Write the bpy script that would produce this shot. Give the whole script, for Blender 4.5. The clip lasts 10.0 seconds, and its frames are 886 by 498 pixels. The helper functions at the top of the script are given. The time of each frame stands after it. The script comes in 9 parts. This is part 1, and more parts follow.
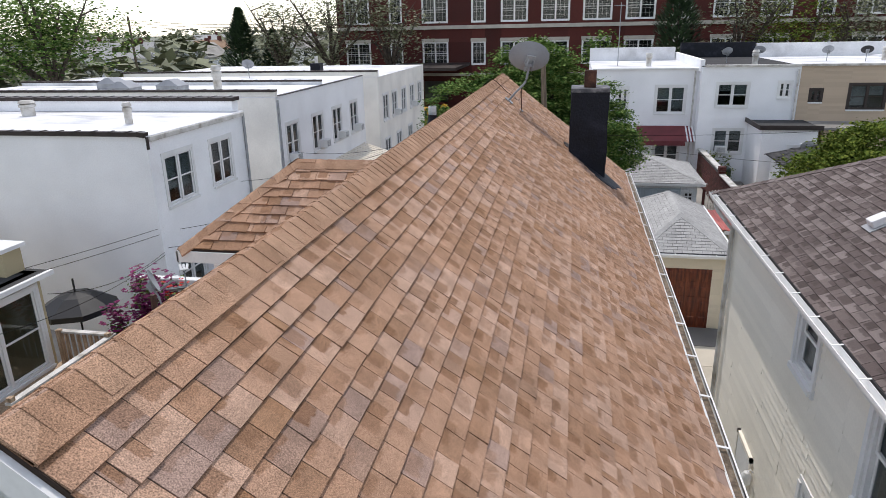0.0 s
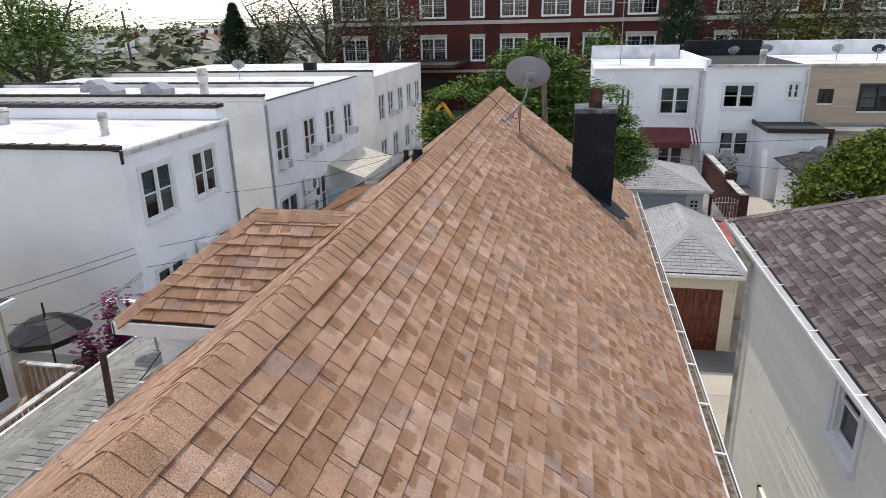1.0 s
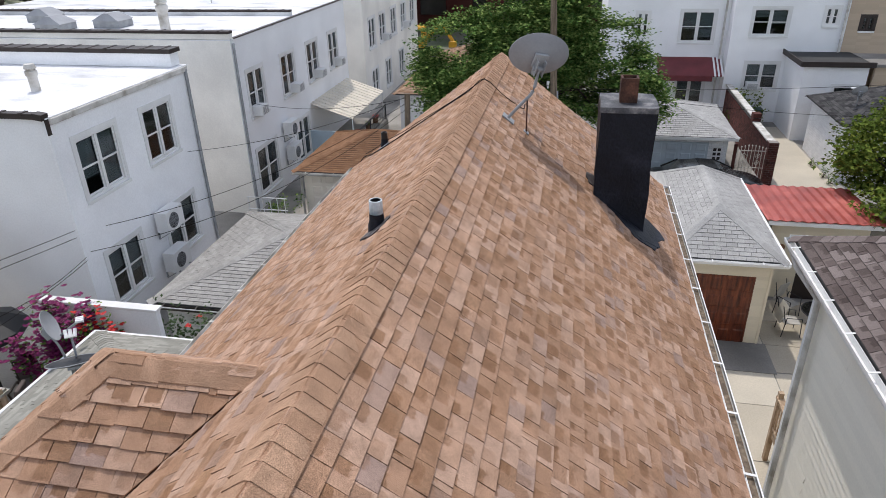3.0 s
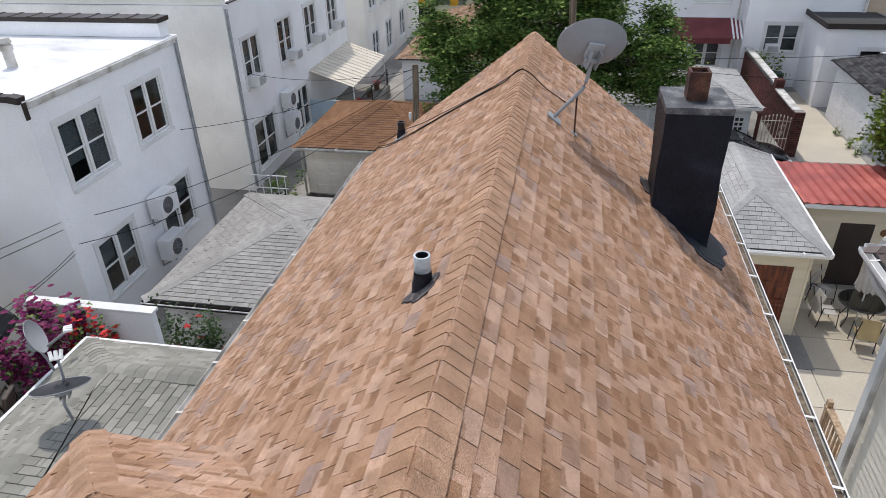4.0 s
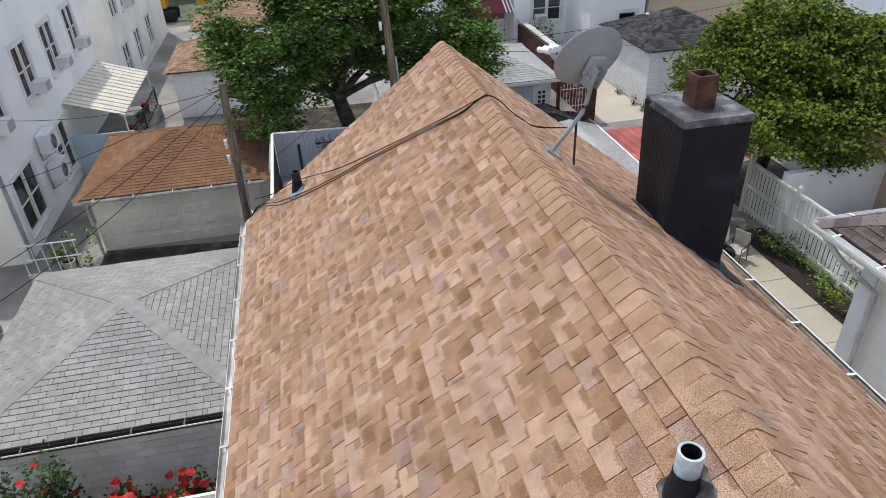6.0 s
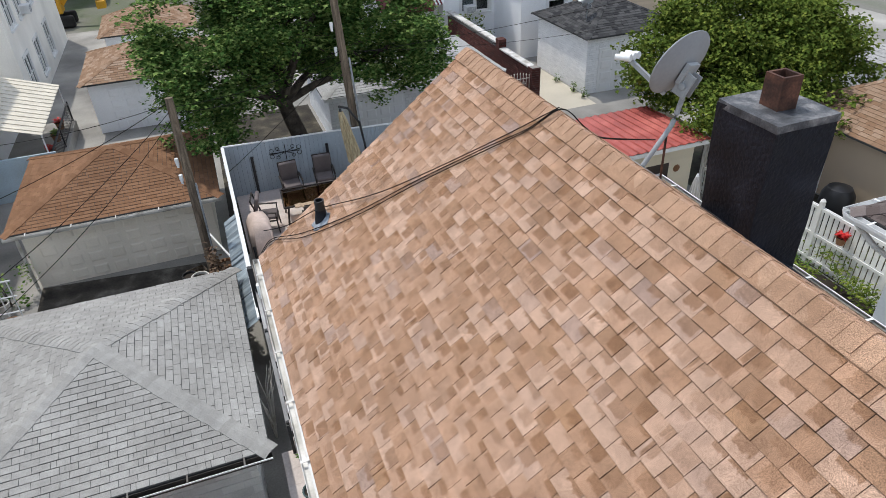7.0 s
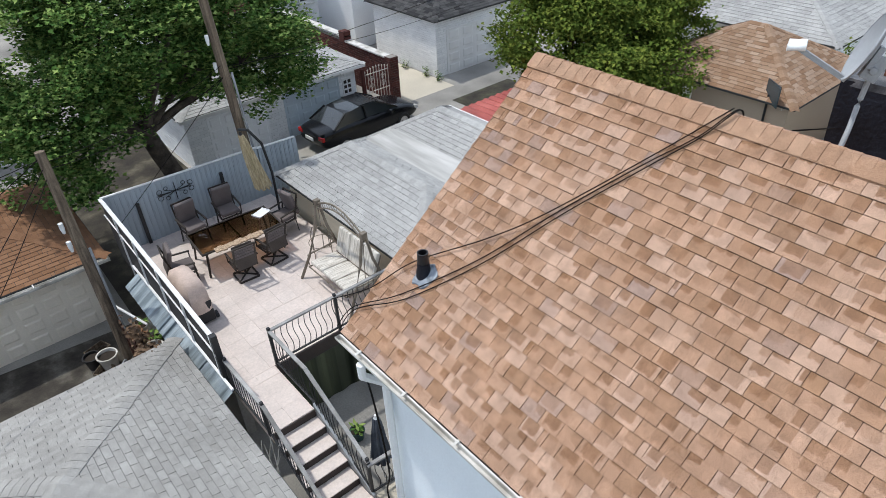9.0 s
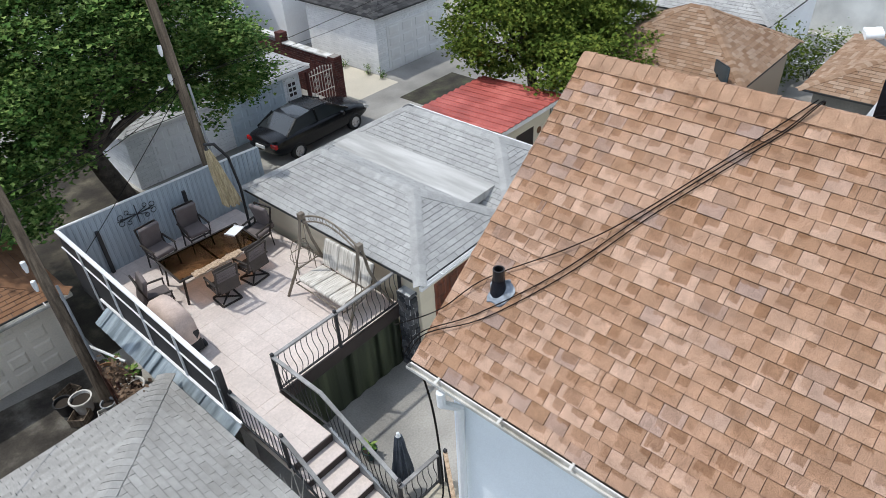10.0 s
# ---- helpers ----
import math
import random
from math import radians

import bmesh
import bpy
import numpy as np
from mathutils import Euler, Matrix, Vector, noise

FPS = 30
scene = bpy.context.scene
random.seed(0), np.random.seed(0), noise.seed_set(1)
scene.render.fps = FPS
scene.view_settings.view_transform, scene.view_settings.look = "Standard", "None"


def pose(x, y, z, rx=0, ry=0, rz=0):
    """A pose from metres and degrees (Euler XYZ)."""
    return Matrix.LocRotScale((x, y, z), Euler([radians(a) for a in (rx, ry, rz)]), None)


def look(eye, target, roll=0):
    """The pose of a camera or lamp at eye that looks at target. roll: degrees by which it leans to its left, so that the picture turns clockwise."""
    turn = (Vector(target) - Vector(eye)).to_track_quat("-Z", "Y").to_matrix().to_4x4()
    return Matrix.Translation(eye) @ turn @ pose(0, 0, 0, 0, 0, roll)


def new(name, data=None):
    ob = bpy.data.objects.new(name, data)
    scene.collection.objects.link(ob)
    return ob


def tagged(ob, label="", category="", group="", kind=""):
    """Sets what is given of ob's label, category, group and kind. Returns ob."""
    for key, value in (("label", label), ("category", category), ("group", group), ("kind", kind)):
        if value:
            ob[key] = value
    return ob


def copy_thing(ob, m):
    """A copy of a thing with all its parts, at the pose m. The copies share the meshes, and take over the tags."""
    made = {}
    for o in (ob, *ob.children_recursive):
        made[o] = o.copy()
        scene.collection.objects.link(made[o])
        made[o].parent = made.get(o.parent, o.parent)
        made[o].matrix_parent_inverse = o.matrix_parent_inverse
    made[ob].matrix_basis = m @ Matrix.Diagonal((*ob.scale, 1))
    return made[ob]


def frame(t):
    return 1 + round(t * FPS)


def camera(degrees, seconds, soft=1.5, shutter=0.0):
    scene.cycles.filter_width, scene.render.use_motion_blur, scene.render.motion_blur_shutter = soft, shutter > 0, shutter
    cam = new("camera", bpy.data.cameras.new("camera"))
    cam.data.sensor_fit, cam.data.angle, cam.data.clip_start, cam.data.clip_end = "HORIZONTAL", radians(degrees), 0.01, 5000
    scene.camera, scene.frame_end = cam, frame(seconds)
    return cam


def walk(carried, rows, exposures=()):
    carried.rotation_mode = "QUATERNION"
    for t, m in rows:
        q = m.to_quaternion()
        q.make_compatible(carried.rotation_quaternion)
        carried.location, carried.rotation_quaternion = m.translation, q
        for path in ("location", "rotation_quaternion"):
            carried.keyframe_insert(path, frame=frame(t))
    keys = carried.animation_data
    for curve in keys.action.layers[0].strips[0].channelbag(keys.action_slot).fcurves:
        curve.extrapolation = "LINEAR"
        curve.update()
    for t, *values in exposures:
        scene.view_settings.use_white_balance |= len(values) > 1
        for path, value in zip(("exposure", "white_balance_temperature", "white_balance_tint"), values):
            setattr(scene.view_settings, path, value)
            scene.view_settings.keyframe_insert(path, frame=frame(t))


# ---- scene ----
cam = camera(67.3, 10.0, soft=0.8)
METRES, EYE, TILT, LEAN, TURN = 17.0, 9.9, 0.0, 0.0, 11.1
ROWS = [
    (0.0, 0.0, 0.0, 0.0, -0.38, -18.52, 1.12),
    (0.5, 0.0064, 0.0404, 0.0102, -0.38, -18.6, 1.15),
    (1.0, 0.0119, 0.0852, 0.0219, -0.38, -19.13, 1.17),
    (1.5, 0.0149, 0.1333, 0.0357, -0.37, -20.86, 1.15),
    (2.0, 0.0194, 0.1841, 0.0484, -0.34, -22.87, 1.14),
    (3.5, 0.0239, 0.33, 0.073, -0.29, -28.61, 1.36),
    (4.0, 0.0025, 0.3722, 0.0758, -0.71, -30.31, 1.38),
    (4.5, -0.0255, 0.4116, 0.0767, -4.56, -30.92, 1.52),
    (5.0, -0.0552, 0.4494, 0.0756, -10.16, -31.2, 1.68),
    (5.5, -0.083, 0.4874, 0.0746, -17.36, -31.65, 1.89),
    (7.0, -0.1754, 0.6118, 0.0788, -31.49, -33.3, 2.26),
    (7.5, -0.2078, 0.6595, 0.0801, -36.5, -33.86, 2.4),
    (8.0, -0.237, 0.7074, 0.0821, -42.03, -34.41, 2.44),
    (8.5, -0.2629, 0.7543, 0.0845, -47.21, -34.97, 2.51),
    (9.0, -0.2854, 0.8006, 0.0858, -51.44, -35.48, 2.56),
    (9.5, -0.3032, 0.8456, 0.0877, -55.49, -35.99, 2.59),
    (10.0, -0.3153, 0.89, 0.0895, -59.56, -36.49, 2.63),
]
walk(cam, [(t, pose(0, 0, EYE, TILT, LEAN, TURN) @ pose(METRES * x, METRES * y, METRES * z, 90 + pitch, roll, yaw)) for t, x, y, z, yaw, pitch, roll in ROWS],
     exposures=[(0.0, 0.0, 6600, 12), (4.5, 0.0, 6550, 11), (7.0, 0.11, 6450, 8), (10.0, 0.16, 6300, 7)])

# ---- light ----
SUN_TO = Vector((-0.2, 0.41, 1.0)).normalized()
world = bpy.data.worlds.new("sky")
scene.world = world
world.use_nodes = True
wn = world.node_tree.nodes
sky = wn.new("ShaderNodeTexSky")
sky.sky_type, sky.sun_disc = "NISHITA", False
sky.sun_elevation = math.asin(SUN_TO.z)
sky.sun_rotation = math.atan2(SUN_TO.x, SUN_TO.y)
sky.air_density, sky.dust_density, sky.ozone_density = 1.0, 0.5, 1.0
haze = wn.new("ShaderNodeHueSaturation")
haze.inputs["Saturation"].default_value = 0.5
world.node_tree.links.new(sky.outputs[0], haze.inputs["Color"])
world.node_tree.links.new(haze.outputs[0], wn["Background"].inputs[0])
wn["Background"].inputs[1].default_value = 0.23
sun = new("sun", bpy.data.lights.new("sun", "SUN"))
sun.data.energy, sun.data.angle, sun.data.color = 2.38, radians(1.2), (1.0, 0.96, 0.905)
sun.matrix_world = look((0, 0, 60), Vector((0, 0, 60)) - SUN_TO)

# ---- builders ----
class Geo:
    """Collects faces for one mesh."""

    def __init__(self):
        self.v, self.f, self.uv = [], [], []

    def poly(self, pts):
        k = len(self.v)
        self.v += [tuple(p) for p in pts]
        self.f.append(tuple(range(k, k + len(pts))))
        return self

    def hexa(self, c):
        k = len(self.v)
        self.v += [tuple(p) for p in c]
        for a in ((3, 2, 1, 0), (4, 5, 6, 7), (0, 1, 5, 4), (1, 2, 6, 5), (2, 3, 7, 6), (3, 0, 4, 7)):
            self.f.append(tuple(k + i for i in a))
        return self

    def box(self, x0, y0, z0, x1, y1, z1):
        return self.hexa([(x0, y0, z0), (x1, y0, z0), (x1, y1, z0), (x0, y1, z0), (x0, y0, z1), (x1, y0, z1), (x1, y1, z1), (x0, y1, z1)])

    def obox(self, m, sx, sy, sz):
        a, b, c = sx / 2, sy / 2, sz / 2
        return self.hexa([m @ Vector(p) for p in ((-a, -b, -c), (a, -b, -c), (a, b, -c), (-a, b, -c), (-a, -b, c), (a, -b, c), (a, b, c), (-a, b, c))])

    def bar(self, p, q, w, h=None):
        p, q = Vector(p), Vector(q)
        d = q - p
        m = Matrix.Translation((p + q) / 2) @ d.to_track_quat("Y", "Z").to_matrix().to_4x4()
        return self.obox(m, w, d.length, h or w)

    def tube(self, pts, r, n=8, caps=True):
        pts = [Vector(p) for p in pts]
        rr = r if isinstance(r, (list, tuple)) else [r] * len(pts)
        k = len(self.v)
        for i, p in enumerate(pts):
            d = (pts[min(i + 1, len(pts) - 1)] - pts[max(i - 1, 0)]).normalized()
            a = d.cross(Vector((0.13, 0.21, 1.0)))
            if a.length < 0.3:
                a = d.cross(Vector((1.0, 0.1, 0.0)))
            a.normalize()
            b = d.cross(a)
            for j in range(n):
                t = 2 * math.pi * j / n
                self.v.append(tuple(p + rr[i] * (a * math.cos(t) + b * math.sin(t))))
        for i in range(len(pts) - 1):
            for j in range(n):
                u = (j + 1) % n
                self.f.append((k + i * n + j, k + (i + 1) * n + j, k + (i + 1) * n + u, k + i * n + u))
        if caps:
            self.f.append(tuple(k + j for j in range(n)))
            e = k + (len(pts) - 1) * n
            self.f.append(tuple(e + n - 1 - j for j in range(n)))
        return self

    def lathe(self, m, prof, n=16):
        k = len(self.v)
        for r, z in prof:
            for j in range(n):
                t = 2 * math.pi * j / n
                self.v.append(tuple(m @ Vector((r * math.cos(t), r * math.sin(t), z))))
        for i in range(len(prof) - 1):
            for j in range(n):
                u = (j + 1) % n
                self.f.append((k + i * n + j, k + i * n + u, k + (i + 1) * n + u, k + (i + 1) * n + j))
        return self

    def slab(self, pts, down):
        """A flat or sloping polygon with thickness along the vector down."""
        pts = [Vector(p) for p in pts]
        d = Vector(down)
        n = len(pts)
        k = len(self.v)
        self.v += [tuple(p) for p in pts] + [tuple(p + d) for p in pts]
        self.f.append(tuple(range(k, k + n)))
        self.f.append(tuple(range(k + 2 * n - 1, k + n - 1, -1)))
        for i in range(n):
            j = (i + 1) % n
            self.f.append((k + j, k + i, k + n + i, k + n + j))
        return self


def thing(name, loc, label, category, group="", kind="", turn=0):
    e = new(name)
    e.empty_display_size = 0.2
    e.matrix_basis = pose(*loc, 0, 0, turn)
    return tagged(e, label, category, group, kind)


def root_of(ob):
    while ob.parent:
        ob = ob.parent
    return ob


def part(name, g, material, parent=None, label="", smooth=False, bevel=0.0, world=True, weld=False):
    """One mesh object under a thing or part. world: the points are given in the world, else round the thing's base."""
    me = bpy.data.meshes.new(name)
    vs = g.v
    if parent and world:
        o = root_of(parent).matrix_basis.translation
        vs = [(a - o.x, b - o.y, c - o.z) for a, b, c in vs]
    me.from_pydata(vs, [], g.f)
    if g.uv:
        layer = me.uv_layers.new(name="piece")
        layer.data.foreach_set("uv", [a for c in g.uv for a in c])
    me.update()
    if weld:
        bm = bmesh.new()
        bm.from_mesh(me)
        bmesh.ops.remove_doubles(bm, verts=bm.verts, dist=0.0008)
        bm.to_mesh(me)
        bm.free()
    if smooth:
        me.shade_smooth()
        me.set_sharp_from_angle(angle=radians(40))
    if isinstance(material, (list, tuple)):
        for k in material:
            me.materials.append(k)
    else:
        me.materials.append(material)
    ob = new(name, me)
    ob.parent = parent
    if label:
        ob["label"] = label
    if bevel:
        b = ob.modifiers.new("edge", "BEVEL")
        b.width, b.segments, b.limit_method, b.angle_limit = bevel, 2, "ANGLE", radians(40)
    return ob


def setting(name, g, material, label, category="", smooth=False):
    ob = part(name, g, material, None, "", smooth)
    return tagged(ob, label, category, "", "structure")


def stuff(ob):
    ob["kind"] = "stuff"
    return ob


def clip_poly(poly, shape):
    """Convex clipping of a 2D polygon by a convex, counter-clockwise shape."""
    out = poly
    for i in range(len(shape)):
        ax, ay = shape[i]
        bx, by = shape[(i + 1) % len(shape)]
        src, out = out, []
        for j in range(len(src)):
            p, q = src[j - 1], src[j]
            sp = (bx - ax) * (p[1] - ay) - (by - ay) * (p[0] - ax)
            sq = (bx - ax) * (q[1] - ay) - (by - ay) * (q[0] - ax)
            if (sp >= 0) != (sq >= 0):
                t = sp / (sp - sq)
                out.append((p[0] + t * (q[0] - p[0]), p[1] + t * (q[1] - p[1])))
            if sq >= 0:
                out.append(q)
        if len(out) < 3:
            return []
    return out


def tiled(name, parent, corners, row, widths, thick, material, near=None, singles=300, gap=0.003, jitter=0.0, flat=False, stagger=0.5, seed=1, label="", pitch=None, slot=None):
    """Shingles, bricks, slabs or boards on a flat polygon. The first two corners are its lower edge; rows climb from it.
    Each piece has its own edges; the lower edge of a shingle stands proud. The ones nearest to the place near are parts of their own."""
    rnd = random.Random(seed)
    c = [Vector(p) for p in corners]
    u = (c[1] - c[0]).normalized()
    n = u.cross(c[-1] - c[0]).normalized()
    w = n.cross(u)
    o = c[0]
    shape = [((p - o).dot(u), (p - o).dot(w)) for p in c]
    lo, hi = min(p[0] for p in shape), max(p[0] for p in shape)
    top = max(p[1] for p in shape)
    low = min(p[1] for p in shape)
    pieces = []
    r = int(math.floor(low / row))
    while r * row < top - 0.005:
        y0, y1 = r * row, (r + 1) * row
        cuts = []
        if pitch:
            x = lo - pitch * (1 + (r * stagger) % 1.0) + rnd.uniform(-0.06, 0.06) * pitch
            while x < hi + pitch:
                cuts.append(x + rnd.uniform(*widths) * pitch)
                if rnd.random() < 0.06:
                    cuts.append(cuts[-1] + 0.28 * pitch)
                x += pitch
        else:
            x = lo - widths[1] * ((r * stagger) % 1.0) - rnd.uniform(0, 0.3) * (widths[1] - widths[0])
            while x < hi:
                cuts.append(x)
                x += rnd.uniform(*widths)
            cuts.append(x)
        for x, xe in zip(cuts, cuts[1:]):
            dj = rnd.uniform(-jitter, jitter)
            yb, yt = y0 + (gap if slot is None else slot) + dj, y1 + (0 if flat else jitter + 0.004)
            q = clip_poly([(x + gap / 2, yb), (xe - gap / 2, yb), (xe - gap / 2, yt), (x + gap / 2, yt)], shape)
            if len(q) >= 3:
                area = 0.5 * abs(sum(q[i - 1][0] * q[i][1] - q[i][0] * q[i - 1][1] for i in range(len(q))))
                if area > 0.0004:
                    th = thick * rnd.uniform(0.5, 1.45)
                    topv = [o + u * a + w * b + n * (th if flat else 0.001 + th * max(0.0, 1 - (b - y0) / row)) for a, b in q]
                    pieces.append((topv, [o + u * a + w * b - n * 0.002 for a, b in q], [((a - x) / (xe - x), (b - y0) / row) for a, b in q]))
        r += 1
    order = list(range(len(pieces)))
    if near is not None:
        nv = Vector(near)
        order.sort(key=lambda i: (pieces[i][0][0] - nv).length)
    single = order[:singles]
    rest = order[singles:]

    def add(g, pc):
        t, b, c = pc
        k, m = len(g.v), len(t)
        g.v += [tuple(p) for p in t] + [tuple(p) for p in b]
        g.f.append(tuple(range(k, k + m)))
        g.uv += c
        for i in range(m):
            j = (i + 1) % m
            g.f.append((k + j, k + i, k + m + i, k + m + j))
            g.uv += [c[j], c[i], c[i], c[j]]

    for i in single:
        g = Geo()
        add(g, pieces[i])
        part(name, g, material, parent, label)
    if rest:
        g = Geo()
        for i in rest:
            add(g, pieces[i])
        stuff(part(name + "_rest", g, material, parent))
    return len(pieces)


def holed_wall(g, a, b, z0, z1, holes, thick):
    """A wall from a to b (x, y), its outer face on the right hand of a to b, with openings (s0, s1, h0, h1) along it."""
    a, b = Vector((*a, 0)), Vector((*b, 0))
    L = (b - a).length
    d = (b - a) / L
    n = Vector((d.y, -d.x, 0))
    ss = sorted({0.0, L, *[h[0] for h in holes], *[h[1] for h in holes]})
    zs = sorted({z0, z1, *[h[2] for h in holes], *[h[3] for h in holes]})
    for i in range(len(ss) - 1):
        for j in range(len(zs) - 1):
            cs, cz = (ss[i] + ss[i + 1]) / 2, (zs[j] + zs[j + 1]) / 2
            if any(h[0] < cs < h[1] and h[2] < cz < h[3] for h in holes):
                continue
            p, q = a + d * ss[i], a + d * ss[i + 1]
            for off, flip in ((0, False), (-thick, True)):
                f = [p + n * off + Vector((0, 0, zs[j])), q + n * off + Vector((0, 0, zs[j])), q + n * off + Vector((0, 0, zs[j + 1])), p + n * off + Vector((0, 0, zs[j + 1]))]
                g.poly(f[::-1] if flip else f)
    for k, (s0, s1, h0, h1) in enumerate([(0.0, L, z0, z1)] + list(holes)):
        c = [(s0, h0), (s1, h0), (s1, h1), (s0, h1)]
        for i in (range(4) if k else (0, 2)):
            (sa, za), (sb, zb) = c[i], c[(i + 1) % 4]
            p, q = a + d * sa, a + d * sb
            g.poly([p + Vector((0, 0, za)), p - n * thick + Vector((0, 0, za)), q - n * thick + Vector((0, 0, zb)), q + Vector((0, 0, zb))])
    return g

# ---- materials ----
def ramp_node(nt, stops):
    r = nt.nodes.new("ShaderNodeValToRGB")
    el = r.color_ramp.elements
    while len(el) < len(stops):
        el.new(0.5)
    for e, (p, c) in zip(el, stops):
        e.position, e.color = p, (*c, 1)
    return r


def surface(name, stops, rough=0.8, large=0.6, fine=40.0, var=0.18, grain=0.12, bump=0.25, dist=0.01, metal=0.0, pieces=False, spec=0.4, streak=None, mid=0.0, blend=None):
    """A worn surface: colours along stops, by pieces or by large stains, with fine grain and relief."""
    m = bpy.data.materials.new(name)
    m.use_nodes = True
    nt = m.node_tree
    N, L = nt.nodes, nt.links.new
    bs = N["Principled BSDF"]
    tc = N.new("ShaderNodeTexCoord")
    mp = N.new("ShaderNodeMapping")
    L(tc.outputs["Object"], mp.inputs[0])
    if streak:
        mp.inputs["Scale"].default_value = streak
    n1 = N.new("ShaderNodeTexNoise")
    n1.inputs["Scale"].default_value, n1.inputs["Detail"].default_value = large, 5
    n2 = N.new("ShaderNodeTexNoise")
    n2.inputs["Scale"].default_value, n2.inputs["Detail"].default_value = fine, 3
    L(mp.outputs[0], n1.inputs["Vector"])
    L(tc.outputs["Object"], n2.inputs["Vector"])
    ramp = ramp_node(nt, stops)
    if pieces:
        geo = N.new("ShaderNodeNewGeometry")
        oi = N.new("ShaderNodeObjectInfo")
        ad = N.new("ShaderNodeMath")
        L(geo.outputs["Random Per Island"], ad.inputs[0])
        L(oi.outputs["Random"], ad.inputs[1])
        fr = N.new("ShaderNodeMath")
        fr.operation = "FRACT"
        L(ad.outputs[0], fr.inputs[0])
        L(fr.outputs[0], ramp.inputs[0])
    else:
        mr = N.new("ShaderNodeMapRange")
        mr.inputs[1].default_value, mr.inputs[2].default_value = 0.3, 0.7
        L(n1.outputs["Fac"], mr.inputs[0])
        L(mr.outputs[0], ramp.inputs[0])

    def shade(src, fac, amount):
        mr = N.new("ShaderNodeMapRange")
        mr.inputs[1].default_value, mr.inputs[2].default_value = 0.25, 0.75
        mr.inputs[3].default_value, mr.inputs[4].default_value = 1 - amount, 1 + amount
        L(fac, mr.inputs[0])
        mx = N.new("ShaderNodeVectorMath")
        mx.operation = "SCALE"
        L(src, mx.inputs[0])
        L(mr.outputs[0], mx.inputs["Scale"])
        return mx.outputs[0]

    base = ramp.outputs[0]
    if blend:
        # a darker granule shadow band in each piece's colour, toward its top, ragged and of its own size and place
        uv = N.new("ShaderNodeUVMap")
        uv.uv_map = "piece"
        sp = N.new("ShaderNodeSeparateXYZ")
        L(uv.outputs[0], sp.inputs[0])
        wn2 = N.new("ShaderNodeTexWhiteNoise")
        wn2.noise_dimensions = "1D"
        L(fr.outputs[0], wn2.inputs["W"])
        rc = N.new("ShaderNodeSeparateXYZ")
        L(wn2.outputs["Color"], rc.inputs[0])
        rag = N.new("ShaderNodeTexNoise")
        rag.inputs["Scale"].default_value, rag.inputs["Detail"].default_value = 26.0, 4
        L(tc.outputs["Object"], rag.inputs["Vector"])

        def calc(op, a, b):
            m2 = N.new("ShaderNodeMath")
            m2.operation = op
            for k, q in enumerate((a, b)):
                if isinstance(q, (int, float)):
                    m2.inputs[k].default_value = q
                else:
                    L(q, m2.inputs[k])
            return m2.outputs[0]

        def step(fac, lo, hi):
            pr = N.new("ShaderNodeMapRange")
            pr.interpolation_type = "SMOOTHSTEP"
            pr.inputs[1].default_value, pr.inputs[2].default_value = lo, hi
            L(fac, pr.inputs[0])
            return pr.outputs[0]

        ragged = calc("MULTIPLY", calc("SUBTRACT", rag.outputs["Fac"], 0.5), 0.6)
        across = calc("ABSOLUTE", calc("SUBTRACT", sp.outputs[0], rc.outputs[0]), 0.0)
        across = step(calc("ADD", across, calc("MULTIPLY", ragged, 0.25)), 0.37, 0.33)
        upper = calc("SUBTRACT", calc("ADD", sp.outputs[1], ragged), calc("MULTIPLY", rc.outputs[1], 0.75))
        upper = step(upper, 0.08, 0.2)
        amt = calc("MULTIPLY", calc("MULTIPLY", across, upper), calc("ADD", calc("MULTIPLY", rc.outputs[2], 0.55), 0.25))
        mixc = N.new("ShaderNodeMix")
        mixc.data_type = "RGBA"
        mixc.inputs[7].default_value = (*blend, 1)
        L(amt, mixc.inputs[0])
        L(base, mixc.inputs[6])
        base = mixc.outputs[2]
    c = shade(base, n1.outputs["Fac"], var)
    c = shade(c, n2.outputs["Fac"], grain)
    if mid:
        n3 = N.new("ShaderNodeTexNoise")
        n3.inputs["Scale"].default_value, n3.inputs["Detail"].default_value = 7.0, 4
        L(tc.outputs["Object"], n3.inputs["Vector"])
        c = shade(c, n3.outputs["Fac"], mid)
    L(c, bs.inputs["Base Color"])
    rr = N.new("ShaderNodeMapRange")
    rr.inputs[3].default_value, rr.inputs[4].default_value = max(0.02, rough - 0.12), min(1, rough + 0.12)
    L(n1.outputs["Fac"], rr.inputs[0])
    L(rr.outputs[0], bs.inputs["Roughness"])
    bs.inputs["Metallic"].default_value = metal
    bs.inputs["Specular IOR Level"].default_value = spec
    if bump:
        bp = N.new("ShaderNodeBump")
        bp.inputs["Strength"].default_value, bp.inputs["Distance"].default_value = bump, dist
        L(n2.outputs["Fac"], bp.inputs["Height"])
        L(bp.outputs[0], bs.inputs["Normal"])
    return m


